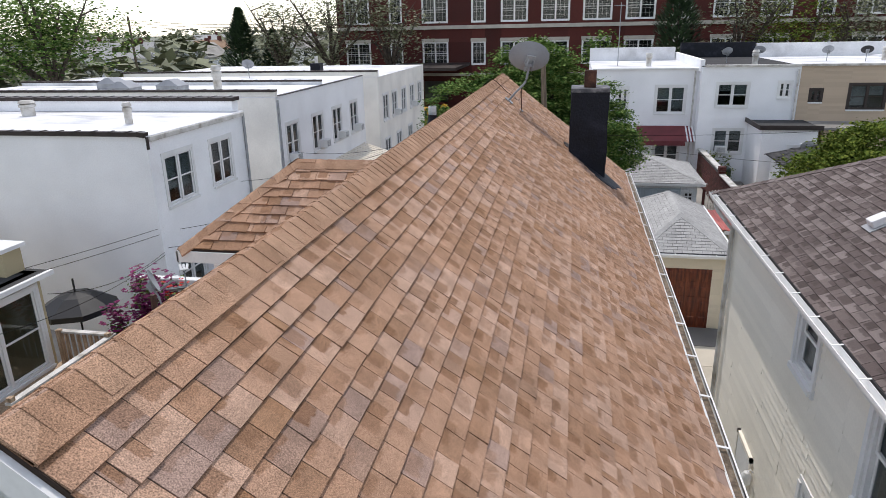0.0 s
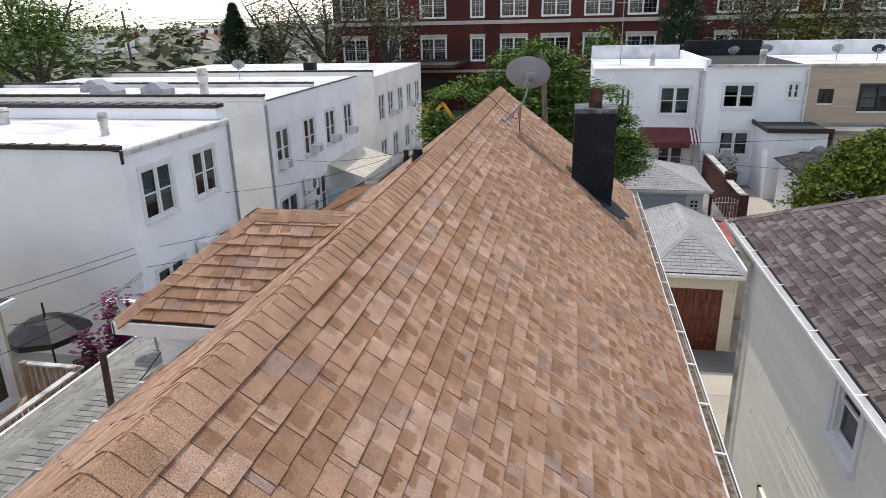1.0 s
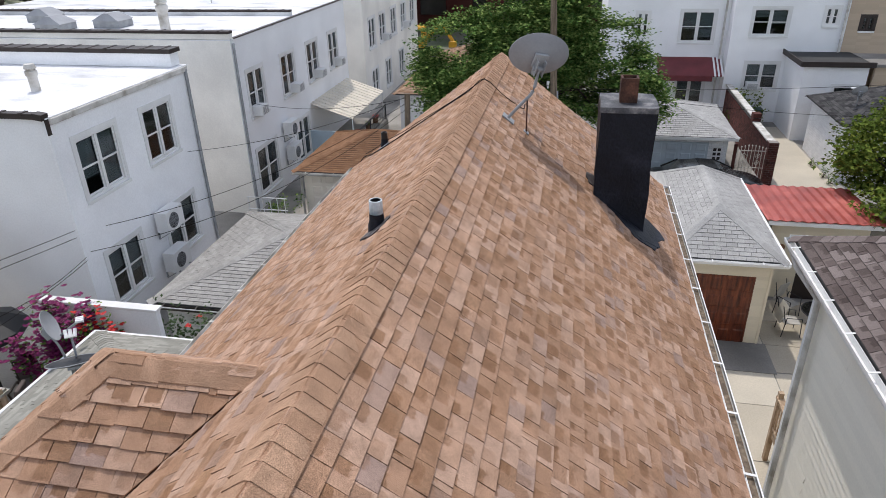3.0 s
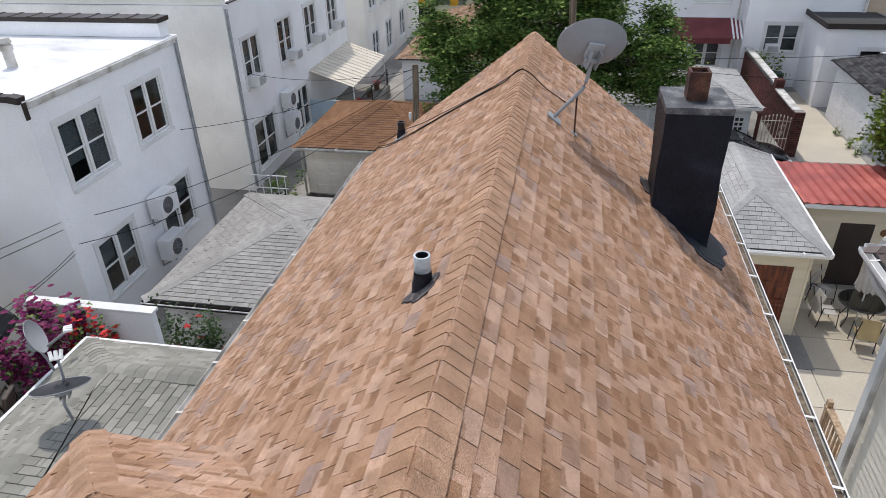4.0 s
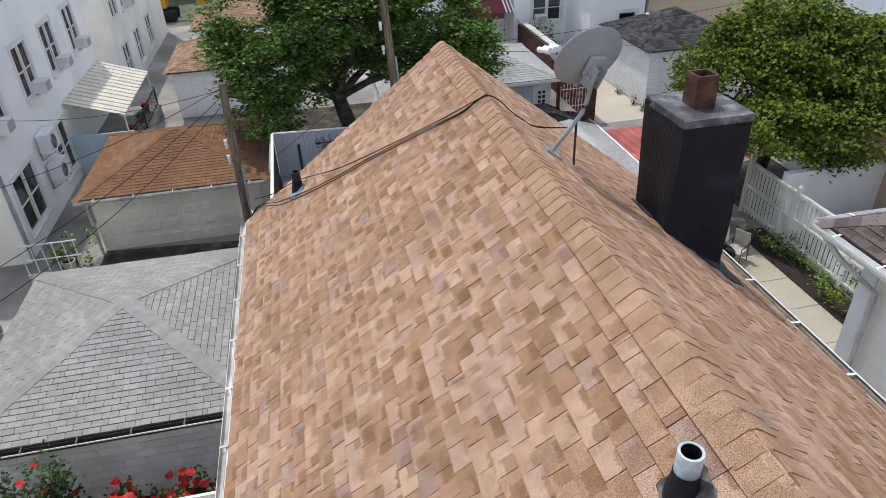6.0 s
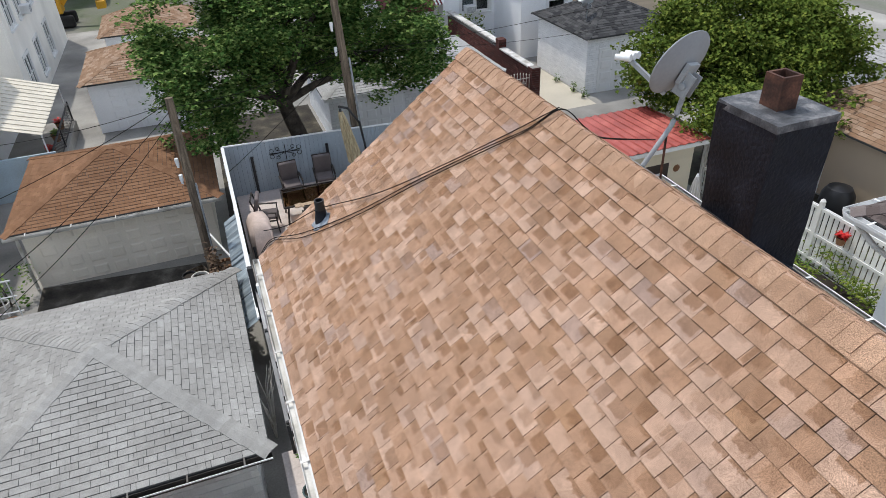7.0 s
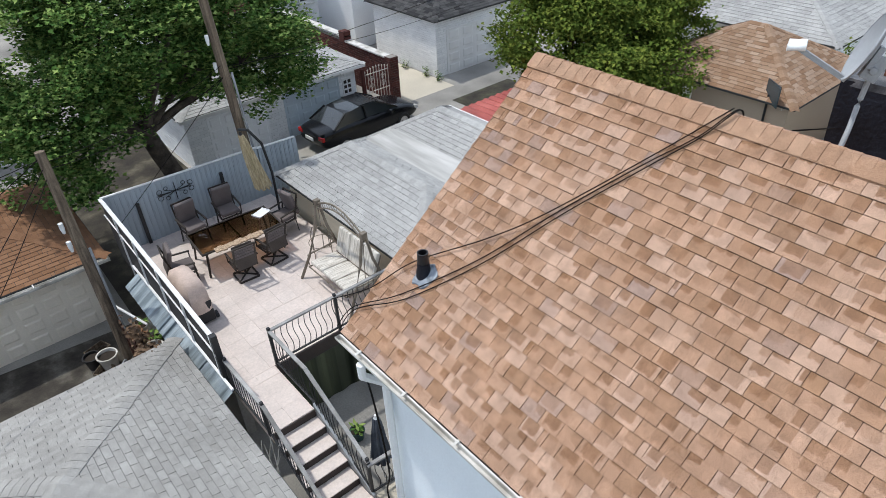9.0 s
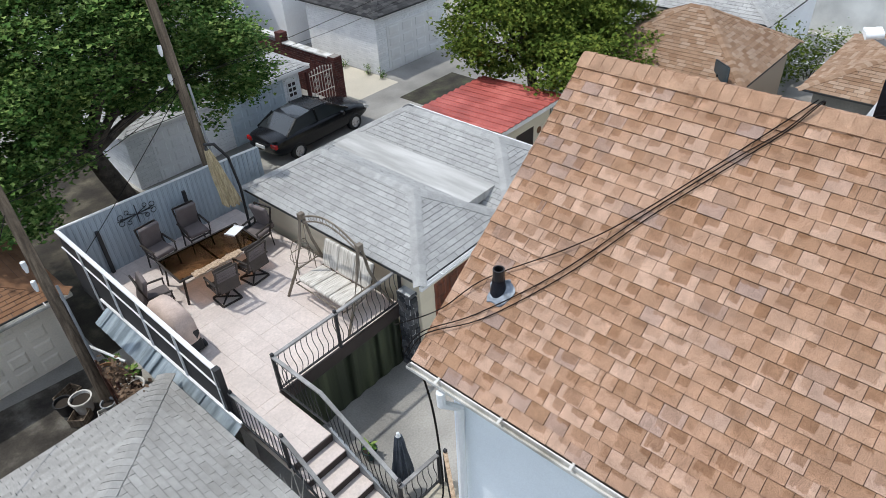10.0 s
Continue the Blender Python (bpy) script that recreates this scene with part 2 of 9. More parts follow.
def glass_mat(name, tint=(0.55, 0.6, 0.62)):
    m = bpy.data.materials.new(name)
    m.use_nodes = True
    nt = m.node_tree
    nt.nodes.remove(nt.nodes["Principled BSDF"])
    tr = nt.nodes.new("ShaderNodeBsdfTransparent")
    tr.inputs[0].default_value = (*tint, 1)
    gl = nt.nodes.new("ShaderNodeBsdfGlossy")
    gl.inputs["Roughness"].default_value = 0.03
    lw = nt.nodes.new("ShaderNodeLayerWeight")
    lw.inputs[0].default_value = 0.5
    pw = nt.nodes.new("ShaderNodeMath")
    pw.operation = "POWER"
    pw.inputs[1].default_value = 3.0
    nt.links.new(lw.outputs["Facing"], pw.inputs[0])
    fr = nt.nodes.new("ShaderNodeMath")
    fr.operation = "MULTIPLY_ADD"
    fr.inputs[1].default_value, fr.inputs[2].default_value = 0.4, 0.05
    nt.links.new(pw.outputs[0], fr.inputs[0])
    mx = nt.nodes.new("ShaderNodeMixShader")
    nt.links.new(fr.outputs[0], mx.inputs[0])
    nt.links.new(tr.outputs[0], mx.inputs[1])
    nt.links.new(gl.outputs[0], mx.inputs[2])
    nt.links.new(mx.outputs[0], nt.nodes["Material Output"].inputs[0])
    return m


def plain(c, k=1.12):
    return [(0.0, tuple(x / k for x in c)), (1.0, tuple(min(1, x * k) for x in c))]


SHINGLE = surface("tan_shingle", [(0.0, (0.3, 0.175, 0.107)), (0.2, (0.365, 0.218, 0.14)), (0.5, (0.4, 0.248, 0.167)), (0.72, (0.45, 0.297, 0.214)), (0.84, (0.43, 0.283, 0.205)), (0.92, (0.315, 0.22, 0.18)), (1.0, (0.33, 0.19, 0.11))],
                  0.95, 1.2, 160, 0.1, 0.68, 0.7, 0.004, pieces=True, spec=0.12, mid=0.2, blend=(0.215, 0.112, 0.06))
CAP = surface("tan_cap_shingle", [(0.0, (0.32, 0.19, 0.12)), (0.5, (0.365, 0.225, 0.147)), (1.0, (0.4, 0.252, 0.167))], 0.95, 1.5, 160, 0.1, 0.68, 0.7, 0.004, pieces=True, spec=0.12, mid=0.2)
GREY_SHINGLE = surface("grey_shingle", [(0.0, (0.345, 0.34, 0.33)), (0.5, (0.38, 0.375, 0.363)), (1.0, (0.41, 0.405, 0.393))], 0.9, 0.7, 120, 0.14, 0.3, 0.4, 0.004, pieces=True, spec=0.2, mid=0.1)
GREY2_SHINGLE = surface("warm_grey_shingle", [(0.0, (0.29, 0.28, 0.262)), (0.5, (0.32, 0.31, 0.292)), (1.0, (0.35, 0.34, 0.322))], 0.92, 0.7, 120, 0.16, 0.3, 0.4, 0.004, pieces=True, spec=0.15, mid=0.12)
GREEN_SHINGLE = surface("grey_green_shingle", [(0.0, (0.215, 0.21, 0.182)), (0.5, (0.265, 0.258, 0.225)), (1.0, (0.325, 0.315, 0.278))], 0.95, 0.7, 120, 0.18, 0.22, 0.4, 0.004, pieces=True, spec=0.15)
DARK_SHINGLE = surface("dark_brown_shingle", [(0.0, (0.1, 0.078, 0.073)), (0.5, (0.15, 0.122, 0.114)), (1.0, (0.22, 0.185, 0.175))], 0.95, 1.0, 120, 0.15, 0.3, 0.4, 0.004, pieces=True, spec=0.15, blend=(0.05, 0.037, 0.034))
BLACK_SHINGLE = surface("charcoal_shingle", [(0.0, (0.03, 0.03, 0.032)), (1.0, (0.09, 0.088, 0.088))], 0.95, 1.0, 90, 0.15, 0.25, 0.3, 0.004, pieces=True, spec=0.15)
BROWN_SHINGLE = surface("rust_brown_shingle", [(0.0, (0.2, 0.105, 0.058)), (0.5, (0.23, 0.123, 0.069)), (1.0, (0.26, 0.143, 0.082))], 0.95, 0.5, 90, 0.2, 0.22, 0.3, 0.004, pieces=True, spec=0.15)
TAN2_SHINGLE = surface("orange_tan_shingle", [(0.0, (0.235, 0.14, 0.085)), (0.5, (0.3, 0.195, 0.128)), (1.0, (0.37, 0.265, 0.19))], 0.95, 0.8, 90, 0.15, 0.22, 0.3, 0.004, pieces=True, spec=0.15)
UNDERLAY = surface("roof_underlay", plain((0.04, 0.025, 0.017)), 0.95)
UNDERGREY = surface("dark_underlay", plain((0.05, 0.05, 0.05)), 0.95)
WHITE_WALL = surface("white_painted_wall", plain((0.9, 0.905, 0.915), 1.03), 0.75, 0.5, 22, 0.05, 0.05, 0.25, 0.006)
CREAM_WALL = surface("cream_painted_wall", plain((0.86, 0.835, 0.775), 1.05), 0.75, 0.5, 22, 0.08, 0.05, 0.3, 0.006)
BLUE_WALL = surface("pale_blue_stucco", plain((0.8, 0.845, 0.875), 1.04), 0.8, 0.6, 60, 0.05, 0.06, 0.3, 0.004)
WHITE_BRICK = surface("white_painted_brick", [(0.0, (0.76, 0.77, 0.78)), (1.0, (0.86, 0.865, 0.87))], 0.75, 0.6, 50, 0.08, 0.06, 0.3, 0.005, pieces=True)
GREY_BRICK = surface("dirty_white_block", [(0.0, (0.55, 0.545, 0.53)), (1.0, (0.7, 0.695, 0.67))], 0.8, 0.9, 40, 0.22, 0.1, 0.4, 0.008, pieces=True)
RED_BRICK = surface("dark_red_brick", [(0.0, (0.06, 0.014, 0.011)), (1.0, (0.11, 0.026, 0.02))], 0.85, 0.4, 12, 0.15, 0.2, 0.3, 0.01, pieces=True)
BROWN_BRICK = surface("maroon_brick", [(0.0, (0.06, 0.018, 0.014)), (1.0, (0.13, 0.042, 0.033))], 0.85, 0.7, 40, 0.2, 0.2, 0.4, 0.006, pieces=True)
MORTAR = surface("mortar", plain((0.22, 0.2, 0.18)), 0.9, 2, 60)
MORTAR_WHITE = surface("white_joint", plain((0.55, 0.55, 0.55)), 0.9, 2, 60)
SIDING = surface("cream_siding", plain((0.9, 0.845, 0.74), 1.03), 0.55, 0.4, 30, 0.05, 0.03, 0.08, 0.004, pieces=True)
BEIGE_SIDING = surface("beige_siding", plain((0.68, 0.61, 0.47), 1.04), 0.55, 0.4, 30, 0.06, 0.03, 0.08, 0.004, pieces=True)
TAN_SIDING = surface("tan_siding", plain((0.5, 0.395, 0.29), 1.05), 0.6, 0.4, 30, 0.06, 0.03, 0.08, 0.004, pieces=True)
WHITE_TRIM = surface("white_trim", plain((0.78, 0.78, 0.77), 1.03), 0.45, 1.2, 30, 0.06, 0.04, 0.1, 0.003)
DIRTY_TRIM = surface("weathered_white_metal", [(0.0, (0.36, 0.33, 0.28)), (0.5, (0.58, 0.56, 0.52)), (1.0, (0.68, 0.66, 0.63))], 0.5, 2.5, 50, 0.12, 0.08, 0.15, 0.003)
DARK_TRIM = surface("dark_brown_trim", plain((0.035, 0.025, 0.022)), 0.55, 2, 40, 0.2, 0.1)
SILVER_ROOF = surface("silver_coated_roof", [(0.0, (0.5, 0.5, 0.51)), (0.4, (0.72, 0.725, 0.74)), (1.0, (0.8, 0.8, 0.81))], 0.6, 0.45, 14, 0.16, 0.08, 0.3, 0.01, streak=(1, 2.5, 1))
TAR = surface("black_tar_coating", [(0.0, (0.005, 0.006, 0.0105)), (0.6, (0.008, 0.0098, 0.017)), (1.0, (0.02, 0.023, 0.034))], 0.6, 2.2, 22, 0.25, 0.25, 0.8, 0.02, spec=0.28)
TAR_GREY = surface("grey_tar_smear", [(0.0, (0.025, 0.02, 0.02)), (0.5, (0.065, 0.055, 0.055)), (1.0, (0.17, 0.15, 0.145))], 0.7, 9, 50, 0.3, 0.25, 0.5, 0.006)
CONCRETE = surface("pale_concrete", [(0.0, (0.4, 0.355, 0.28)), (0.5, (0.48, 0.43, 0.345)), (1.0, (0.54, 0.49, 0.4))], 0.85, 0.5, 28, 0.14, 0.12, 0.25, 0.006, pieces=True)
OLD_CONCRETE = surface("old_grey_concrete", [(0.0, (0.2, 0.19, 0.175)), (0.5, (0.3, 0.285, 0.26)), (1.0, (0.38, 0.36, 0.33))], 0.85, 0.35, 24, 0.22, 0.14, 0.3, 0.008)
GROUND_MAT = surface("town_ground", [(0.0, (0.12, 0.12, 0.1)), (0.4, (0.2, 0.19, 0.165)), (0.7, (0.1, 0.13, 0.06)), (1.0, (0.24, 0.23, 0.21))], 0.9, 0.08, 9, 0.2, 0.15, 0.3, 0.02)
STONE_TILE = surface("pinkish_stone_tile", [(0.0, (0.595, 0.51, 0.465)), (0.5, (0.62, 0.535, 0.488)), (1.0, (0.645, 0.56, 0.513))], 0.65, 1.6, 22, 0.1, 0.1, 0.2, 0.003, pieces=True)
DOOR_WOOD = surface("varnished_mahogany", [(0.0, (0.06, 0.014, 0.007)), (0.5, (0.12, 0.028, 0.012)), (1.0, (0.19, 0.05, 0.02))], 0.35, 1.5, 30, 0.2, 0.15, 0.2, 0.003, streak=(8, 8, 1))
BARE_WOOD = surface("bare_deck_wood", [(0.0, (0.3, 0.2, 0.12)), (1.0, (0.48, 0.36, 0.25))], 0.75, 2, 30, 0.2, 0.15, 0.3, 0.004, streak=(8, 8, 1))
POLE_WOOD = surface("weathered_pole_wood", [(0.0, (0.09, 0.065, 0.045)), (1.0, (0.22, 0.17, 0.12))], 0.9, 3, 30, 0.25, 0.2, 0.5, 0.01, streak=(6, 6, 0.4))
BARK = surface("bark", [(0.0, (0.035, 0.026, 0.02)), (1.0, (0.1, 0.08, 0.062))], 0.95, 4, 30, 0.25, 0.25, 0.7, 0.02)
LEAF = surface("maple_leaf", [(0.0, (0.036, 0.084, 0.02)), (0.5, (0.1, 0.182, 0.042)), (1.0, (0.27, 0.35, 0.105))], 0.85, 0.5, 20, 0.18, 0.1, 0, pieces=True, spec=0.06)
LEAF2 = surface("light_leaf", [(0.0, (0.055, 0.09, 0.014)), (0.5, (0.105, 0.15, 0.027)), (1.0, (0.19, 0.225, 0.04))], 0.85, 0.5, 20, 0.2, 0.1, 0, pieces=True, spec=0.06)
LEAF_DARK = surface("dark_rose_leaf", [(0.0, (0.016, 0.036, 0.012)), (1.0, (0.055, 0.095, 0.03))], 0.7, 0.5, 20, 0.2, 0.1, 0, pieces=True, spec=0.2)
# pale leaf: thin spring foliage, and distance haze put into the far woods' colour
LEAF3 = surface("pale_far_leaf", [(0.0, (0.1, 0.115, 0.06)), (1.0, (0.2, 0.21, 0.12))], 0.7, 0.5, 20, 0.2, 0.1, 0, pieces=True)
CONIFER = surface("conifer_needles", [(0.0, (0.018, 0.04, 0.018)), (1.0, (0.045, 0.085, 0.035))], 0.7, 0.5, 20, 0.2, 0.1, 0, pieces=True)
GUTTER_DARK = surface("dark_gutter", plain((0.05, 0.042, 0.036)), 0.5, 3, 40, 0.3)
BLACK_METAL = surface("black_iron", plain((0.022, 0.022, 0.024)), 0.5, 3, 60, 0.2, 0.1, 0.1, 0.002)
GREY_METAL = surface("grey_painted_metal", plain((0.3, 0.31, 0.32)), 0.45, 3, 60, 0.15, 0.08, 0.1, 0.002)
RUST_METAL = surface("rusty_flue", [(0.0, (0.03, 0.014, 0.01)), (1.0, (0.13, 0.055, 0.035))], 0.85, 5, 40, 0.3, 0.25, 0.4, 0.004)
DISH_GREY = surface("dish_grey_paint", plain((0.3, 0.31, 0.33), 1.06), 0.5, 1.4, 30, 0.12, 0.05, 0.05, 0.002)
BLACK_PLASTIC = surface("black_plastic", plain((0.018, 0.018, 0.02)), 0.4, 3, 60, 0.15, 0.08, 0.05, 0.002)
CABLE = surface("black_cable", plain((0.01, 0.008, 0.007)), 0.8, 6, 60, spec=0.15)
RED_ROOF = surface("red_corrugated_plastic", [(0.0, (0.28, 0.05, 0.038)), (0.5, (0.37, 0.075, 0.058)), (1.0, (0.46, 0.13, 0.105))], 0.5, 0.9, 26, 0.2, 0.12, 0.1, 0.003)
MAROON = surface("maroon_awning", plain((0.16, 0.035, 0.04)), 0.7, 1, 40)
GLASS = glass_mat("window_glass")
BLIND = surface("pale_blind", plain((0.6, 0.6, 0.58), 1.04), 0.7, 2, 40, 0.05, 0.03)
# inner walls and floors: the dimness of unlit rooms is put into the colour
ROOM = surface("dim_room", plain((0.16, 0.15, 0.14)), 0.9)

# ---- ground ----
setting("ground", Geo().poly([(-1500, -1500, -0.02), (1500, -1500, -0.02), (1500, 1500, -0.02), (-1500, 1500, -0.02)]), GROUND_MAT, "grey and green town ground reaching to the horizon", "ground")
setting("pavement", Geo().slab([(-32.0, -6, 0.0), (34, -6, 0.0), (34, 60, 0.0), (-32.0, 60, 0.0)], (0, 0, -0.012)), OLD_CONCRETE, "old stained grey concrete of yards and alley", "pavement")
drive = setting("driveway", Geo().slab([(1.3, 3, 0.016), (9.8, 3, 0.016), (9.8, 24.4, 0.016), (1.3, 24.4, 0.016)], (0, 0, -0.012)), OLD_CONCRETE, "pale concrete driveway in large slabs between two houses", "driveway")

# ---- the house with the tan roof ----
RX, RZ, PITCH = -1.78, 8.72, 0.78
XW, XE, YS, YN = -4.85, 1.40, 1.5, 17.52
ZW, ZE = RZ - PITCH * (RX - XW), RZ - PITCH * (XE - RX)
house = thing("house", (RX, 9.5, 0), "two-storey house with a tan shingle gable roof and pale blue walls", "house")
roof_w = part("roof_slope", Geo().slab([(XW, YN, ZW), (XW, YS, ZW), (RX, YS, RZ), (RX, YN, RZ)], (0, 0, -0.09)), UNDERLAY, house)
roof_e = part("roof_slope", Geo().slab([(XE, YS, ZE), (XE, YN, ZE), (RX, YN, RZ), (RX, YS, RZ)], (0, 0, -0.09)), UNDERLAY, house)
WX0, WX1, WY0, WY1 = XW + 0.28, XE - 0.28, YS + 0.25, YN - 0.32
g = Geo()
for a, b in (((WX0, WY1), (WX0, WY0)), ((WX1, WY0), (WX1, WY1))):
    holed_wall(g, a, b, 0.0, ZW + 0.05, [], 0.2)
for y, s in ((WY0, 1), (WY1, -1)):
    pts = [(WX0 + 0.2, y, 0), (WX1 - 0.2, y, 0), (WX1 - 0.2, y, ZW + 0.05), (RX, y, RZ - 0.14), (WX0 + 0.2, y, ZW + 0.05)]
    g.slab(pts[::s], (0, 0.2 * s, 0))
part("wall", g, BLUE_WALL, house)
for y in (YS - 0.03, YN - 0.07):
    g = Geo()
    for x, z in ((XW, ZW), (XE, ZE)):
        g.slab([(x, y, z - 0.03), (RX, y, RZ - 0.03), (RX, y, RZ - 0.17), (x, y, z - 0.17)], (0, 0.03, 0))
    part("rake_board", g, WHITE_TRIM, house)
part("drip_edge", Geo().box(XW - 0.02, YS, ZW - 0.14, XW + 0.02, YN, ZW - 0.02), WHITE_TRIM, house)
part("drip_edge", Geo().box(XE - 0.02, YS, ZE - 0.14, XE + 0.02, YN, ZE - 0.02), WHITE_TRIM, house)


def gutter(parent, a, b, out, material, size=0.11, hangers=0):
    """An open trough from a to b; out: unit vector away from the wall."""
    a, b, o = Vector(a), Vector(b), Vector(out)
    z = Vector((0, 0, 1))
    prof = [o * 0.0 + z * 0.0, o * 0.0 - z * size, o * size * 0.75 - z * size, o * size - z * size * 0.4, o * size + z * 0.0]
    th = 0.006
    inner = [p + (o * th if i < 2 else -o * th) + (z * th if 0 < i < 3 else z * 0) for i, p in enumerate(prof)]
    ring = prof + inner[::-1]
    g = Geo()
    n = len(ring)
    for i in range(n):
        j = (i + 1) % n
        g.poly([a + ring[i], b + ring[i], b + ring[j], a + ring[j]])
    g.poly([a + p for p in prof])
    g.poly([b + p for p in prof[::-1]])
    ob = part("gutter", g, material, parent)
    for i in range(hangers):
        p = a + (b - a) * ((i + 0.5) / hangers)
        part("gutter_strap", Geo().bar(p - o * 0.1 + z * 0.03, p + o * size + z * 0.004, 0.03, 0.005), material, ob)
    return ob


gutter(house, (XW - 0.02, YN, ZW - 0.01), (XW - 0.02, YS, ZW - 0.01), (-1, 0, 0), DIRTY_TRIM, 0.065, 20)
gutter(house, (XE + 0.02, YS, ZE - 0.01), (XE + 0.02, YN, ZE - 0.01), (1, 0, 0), WHITE_TRIM, 0.1, 18)
part("gutter_debris", Geo().box(XE + 0.03, YS + 0.01, ZE - 0.07, XE + 0.1, YN - 0.01, ZE - 0.04), POLE_WOOD, house)
part("gutter_lip", Geo().box(XE + 0.114, YS, ZE - 0.03, XE + 0.128, YN, ZE + 0.004), WHITE_TRIM, house)
# downspout at the north-west corner
g = Geo()
dx, dy = WX0 - 0.07, WY1 - 0.15
g.tube([(XW - 0.07, dy, ZW - 0.1), (XW - 0.07, dy, ZW - 0.28), (dx, dy, ZW - 0.6), (dx, dy, 0.1)], 0.05, 8)
part("downspout", g, WHITE_TRIM, house)


# cross dormer with a hip end
DY, DZ, DEZ = 8.28, 8.25, 7.33
DW, DS, DN = -4.75, DY - 1.18, DY + 1.18
DXR = -3.58
dback = RX - (RZ - DZ) / PITCH - 0.02
deave = RX - (RZ - DEZ) / PITCH - 0.02
dormer = part("dormer", Geo().box(DW + 0.3, DS + 0.25, 6.2, deave + 0.4, DN - 0.25, DEZ + 0.12), WHITE_WALL, house)
DORM = [[(DW, DS, DEZ), (deave, DS, DEZ), (dback, DY, DZ), (DXR, DY, DZ)],
        [(deave, DN, DEZ), (DW, DN, DEZ), (DXR, DY, DZ), (dback, DY, DZ)],
        [(DW, DN, DEZ), (DW, DS, DEZ), (DXR, DY, DZ)]]
g = Geo()
for k in DORM:
    g.slab(k, (0, 0, -0.06))
part("dormer_deck", g, UNDERLAY, house)
g = Geo()
g.box(DW - 0.02, DS - 0.03, DEZ - 0.16, deave, DS, DEZ - 0.02).box(DW - 0.03, DS - 0.03, DEZ - 0.16, DW, DN + 0.03, DEZ - 0.02).box(DW - 0.02, DN, DEZ - 0.16, deave, DN + 0.03, DEZ - 0.02)
g.box(DW, DS, DEZ - 0.17, deave + 0.3, DN, DEZ - 0.15)
part("fascia", g, WHITE_TRIM, house)


def ridge_caps(parent, a, b, half, drop, step, material, name="ridge_cap", sag=0.006, lift=0.014, joined=False):
    """Bent cap shingles from a to b, each overlapping the next. half: reach down each slope, drop: fall per metre out."""
    a, b = Vector(a), Vector(b)
    d = b - a
    L = d.length
    d.normalize()
    side = d.cross(Vector((0, 0, 1))).normalized()
    rnd = random.Random(7)
    n = max(1, int(L / step))
    whole = Geo()
    for i in range(n):
        p0 = a + d * (L * i / n)
        p1 = a + d * (L * (i + 1) / n + step * 0.15)
        h = half * rnd.uniform(0.94, 1.06)
        g = whole if joined else Geo()
        rows = []
        for p, up in ((p0, lift + 0.006 + rnd.uniform(0, 0.005)), (p1, lift)):
            line = []
            for s in (-1, -0.45, -0.14, 0.14, 0.45, 1):
                x = h * s
                line.append(p + side * x + Vector((0, 0, up + sag - drop * math.hypot(x, 0.12 * h))))
            rows.append(line)
        k = len(g.v)
        low = [q - Vector((0, 0, 0.02)) for q in rows[0]]
        low2 = [q - Vector((0, 0, 0.02)) for q in rows[1]]
        g.v += [tuple(q) for q in rows[0] + rows[1] + low + low2]
        for j in range(5):
            g.f.append((k + j, k + j + 1, k + 6 + j + 1, k + 6 + j))
            g.f.append((k + j + 1, k + j, k + 12 + j, k + 12 + j + 1))
        for j, s in ((0, 0), (5, 1)):
            q = (k + j, k + 6 + j, k + 18 + j, k + 12 + j)
            g.f.append(q if s else q[::-1])
        if not joined:
            part(name, g, material, parent)
    if joined:
        stuff(part(name + "_run", whole, material, parent))


# ---- chimney ----
chimney = thing("chimney", (0.33, 14.5, 6.4), "square chimney coated with black tar above the tan roof", "chimney")
CX0, CX1, CY0, CY1, CZ = -0.03, 0.72, 14.06, 14.86, 8.62


def wobble_box(x0, y0, z0, x1, y1, z1, amp, n=6, seed=3, flare=0.0):
    """A hand-plastered box: faces gridded and pushed in and out a little."""
    g = Geo()
    nz = 10

    def pt(x, y, z):
        q = Vector((x * 2.3 + seed, y * 2.3, z * 1.7))
        f = flare * max(0.0, 1 - (z - z0) / 0.9) ** 2
        cx, cy = (x0 + x1) / 2, (y0 + y1) / 2
        return Vector((cx + (x - cx) * (1 + f), cy + (y - cy) * (1 + f), z)) + amp * Vector(noise.noise_vector(q))

    def face(fn, nu, nv):
        k = len(g.v)
        for j in range(nv + 1):
            for i in range(nu + 1):
                g.v.append(tuple(fn(i / nu, j / nv)))
        for j in range(nv):
            for i in range(nu):
                g.f.append((k + j * (nu + 1) + i, k + j * (nu + 1) + i + 1, k + (j + 1) * (nu + 1) + i + 1, k + (j + 1) * (nu + 1) + i))

    X = lambda t: x0 + (x1 - x0) * t
    Y = lambda t: y0 + (y1 - y0) * t
    Z = lambda t: z0 + (z1 - z0) * t
    face(lambda u, v: pt(X(u), y0, Z(v)), n, nz)
    face(lambda u, v: pt(X(1 - u), y1, Z(v)), n, nz)
    face(lambda u, v: pt(x1, Y(u), Z(v)), n, nz)
    face(lambda u, v: pt(x0, Y(1 - u), Z(v)), n, nz)
    face(lambda u, v: pt(X(u), Y(v), z1), n, n)
    return g


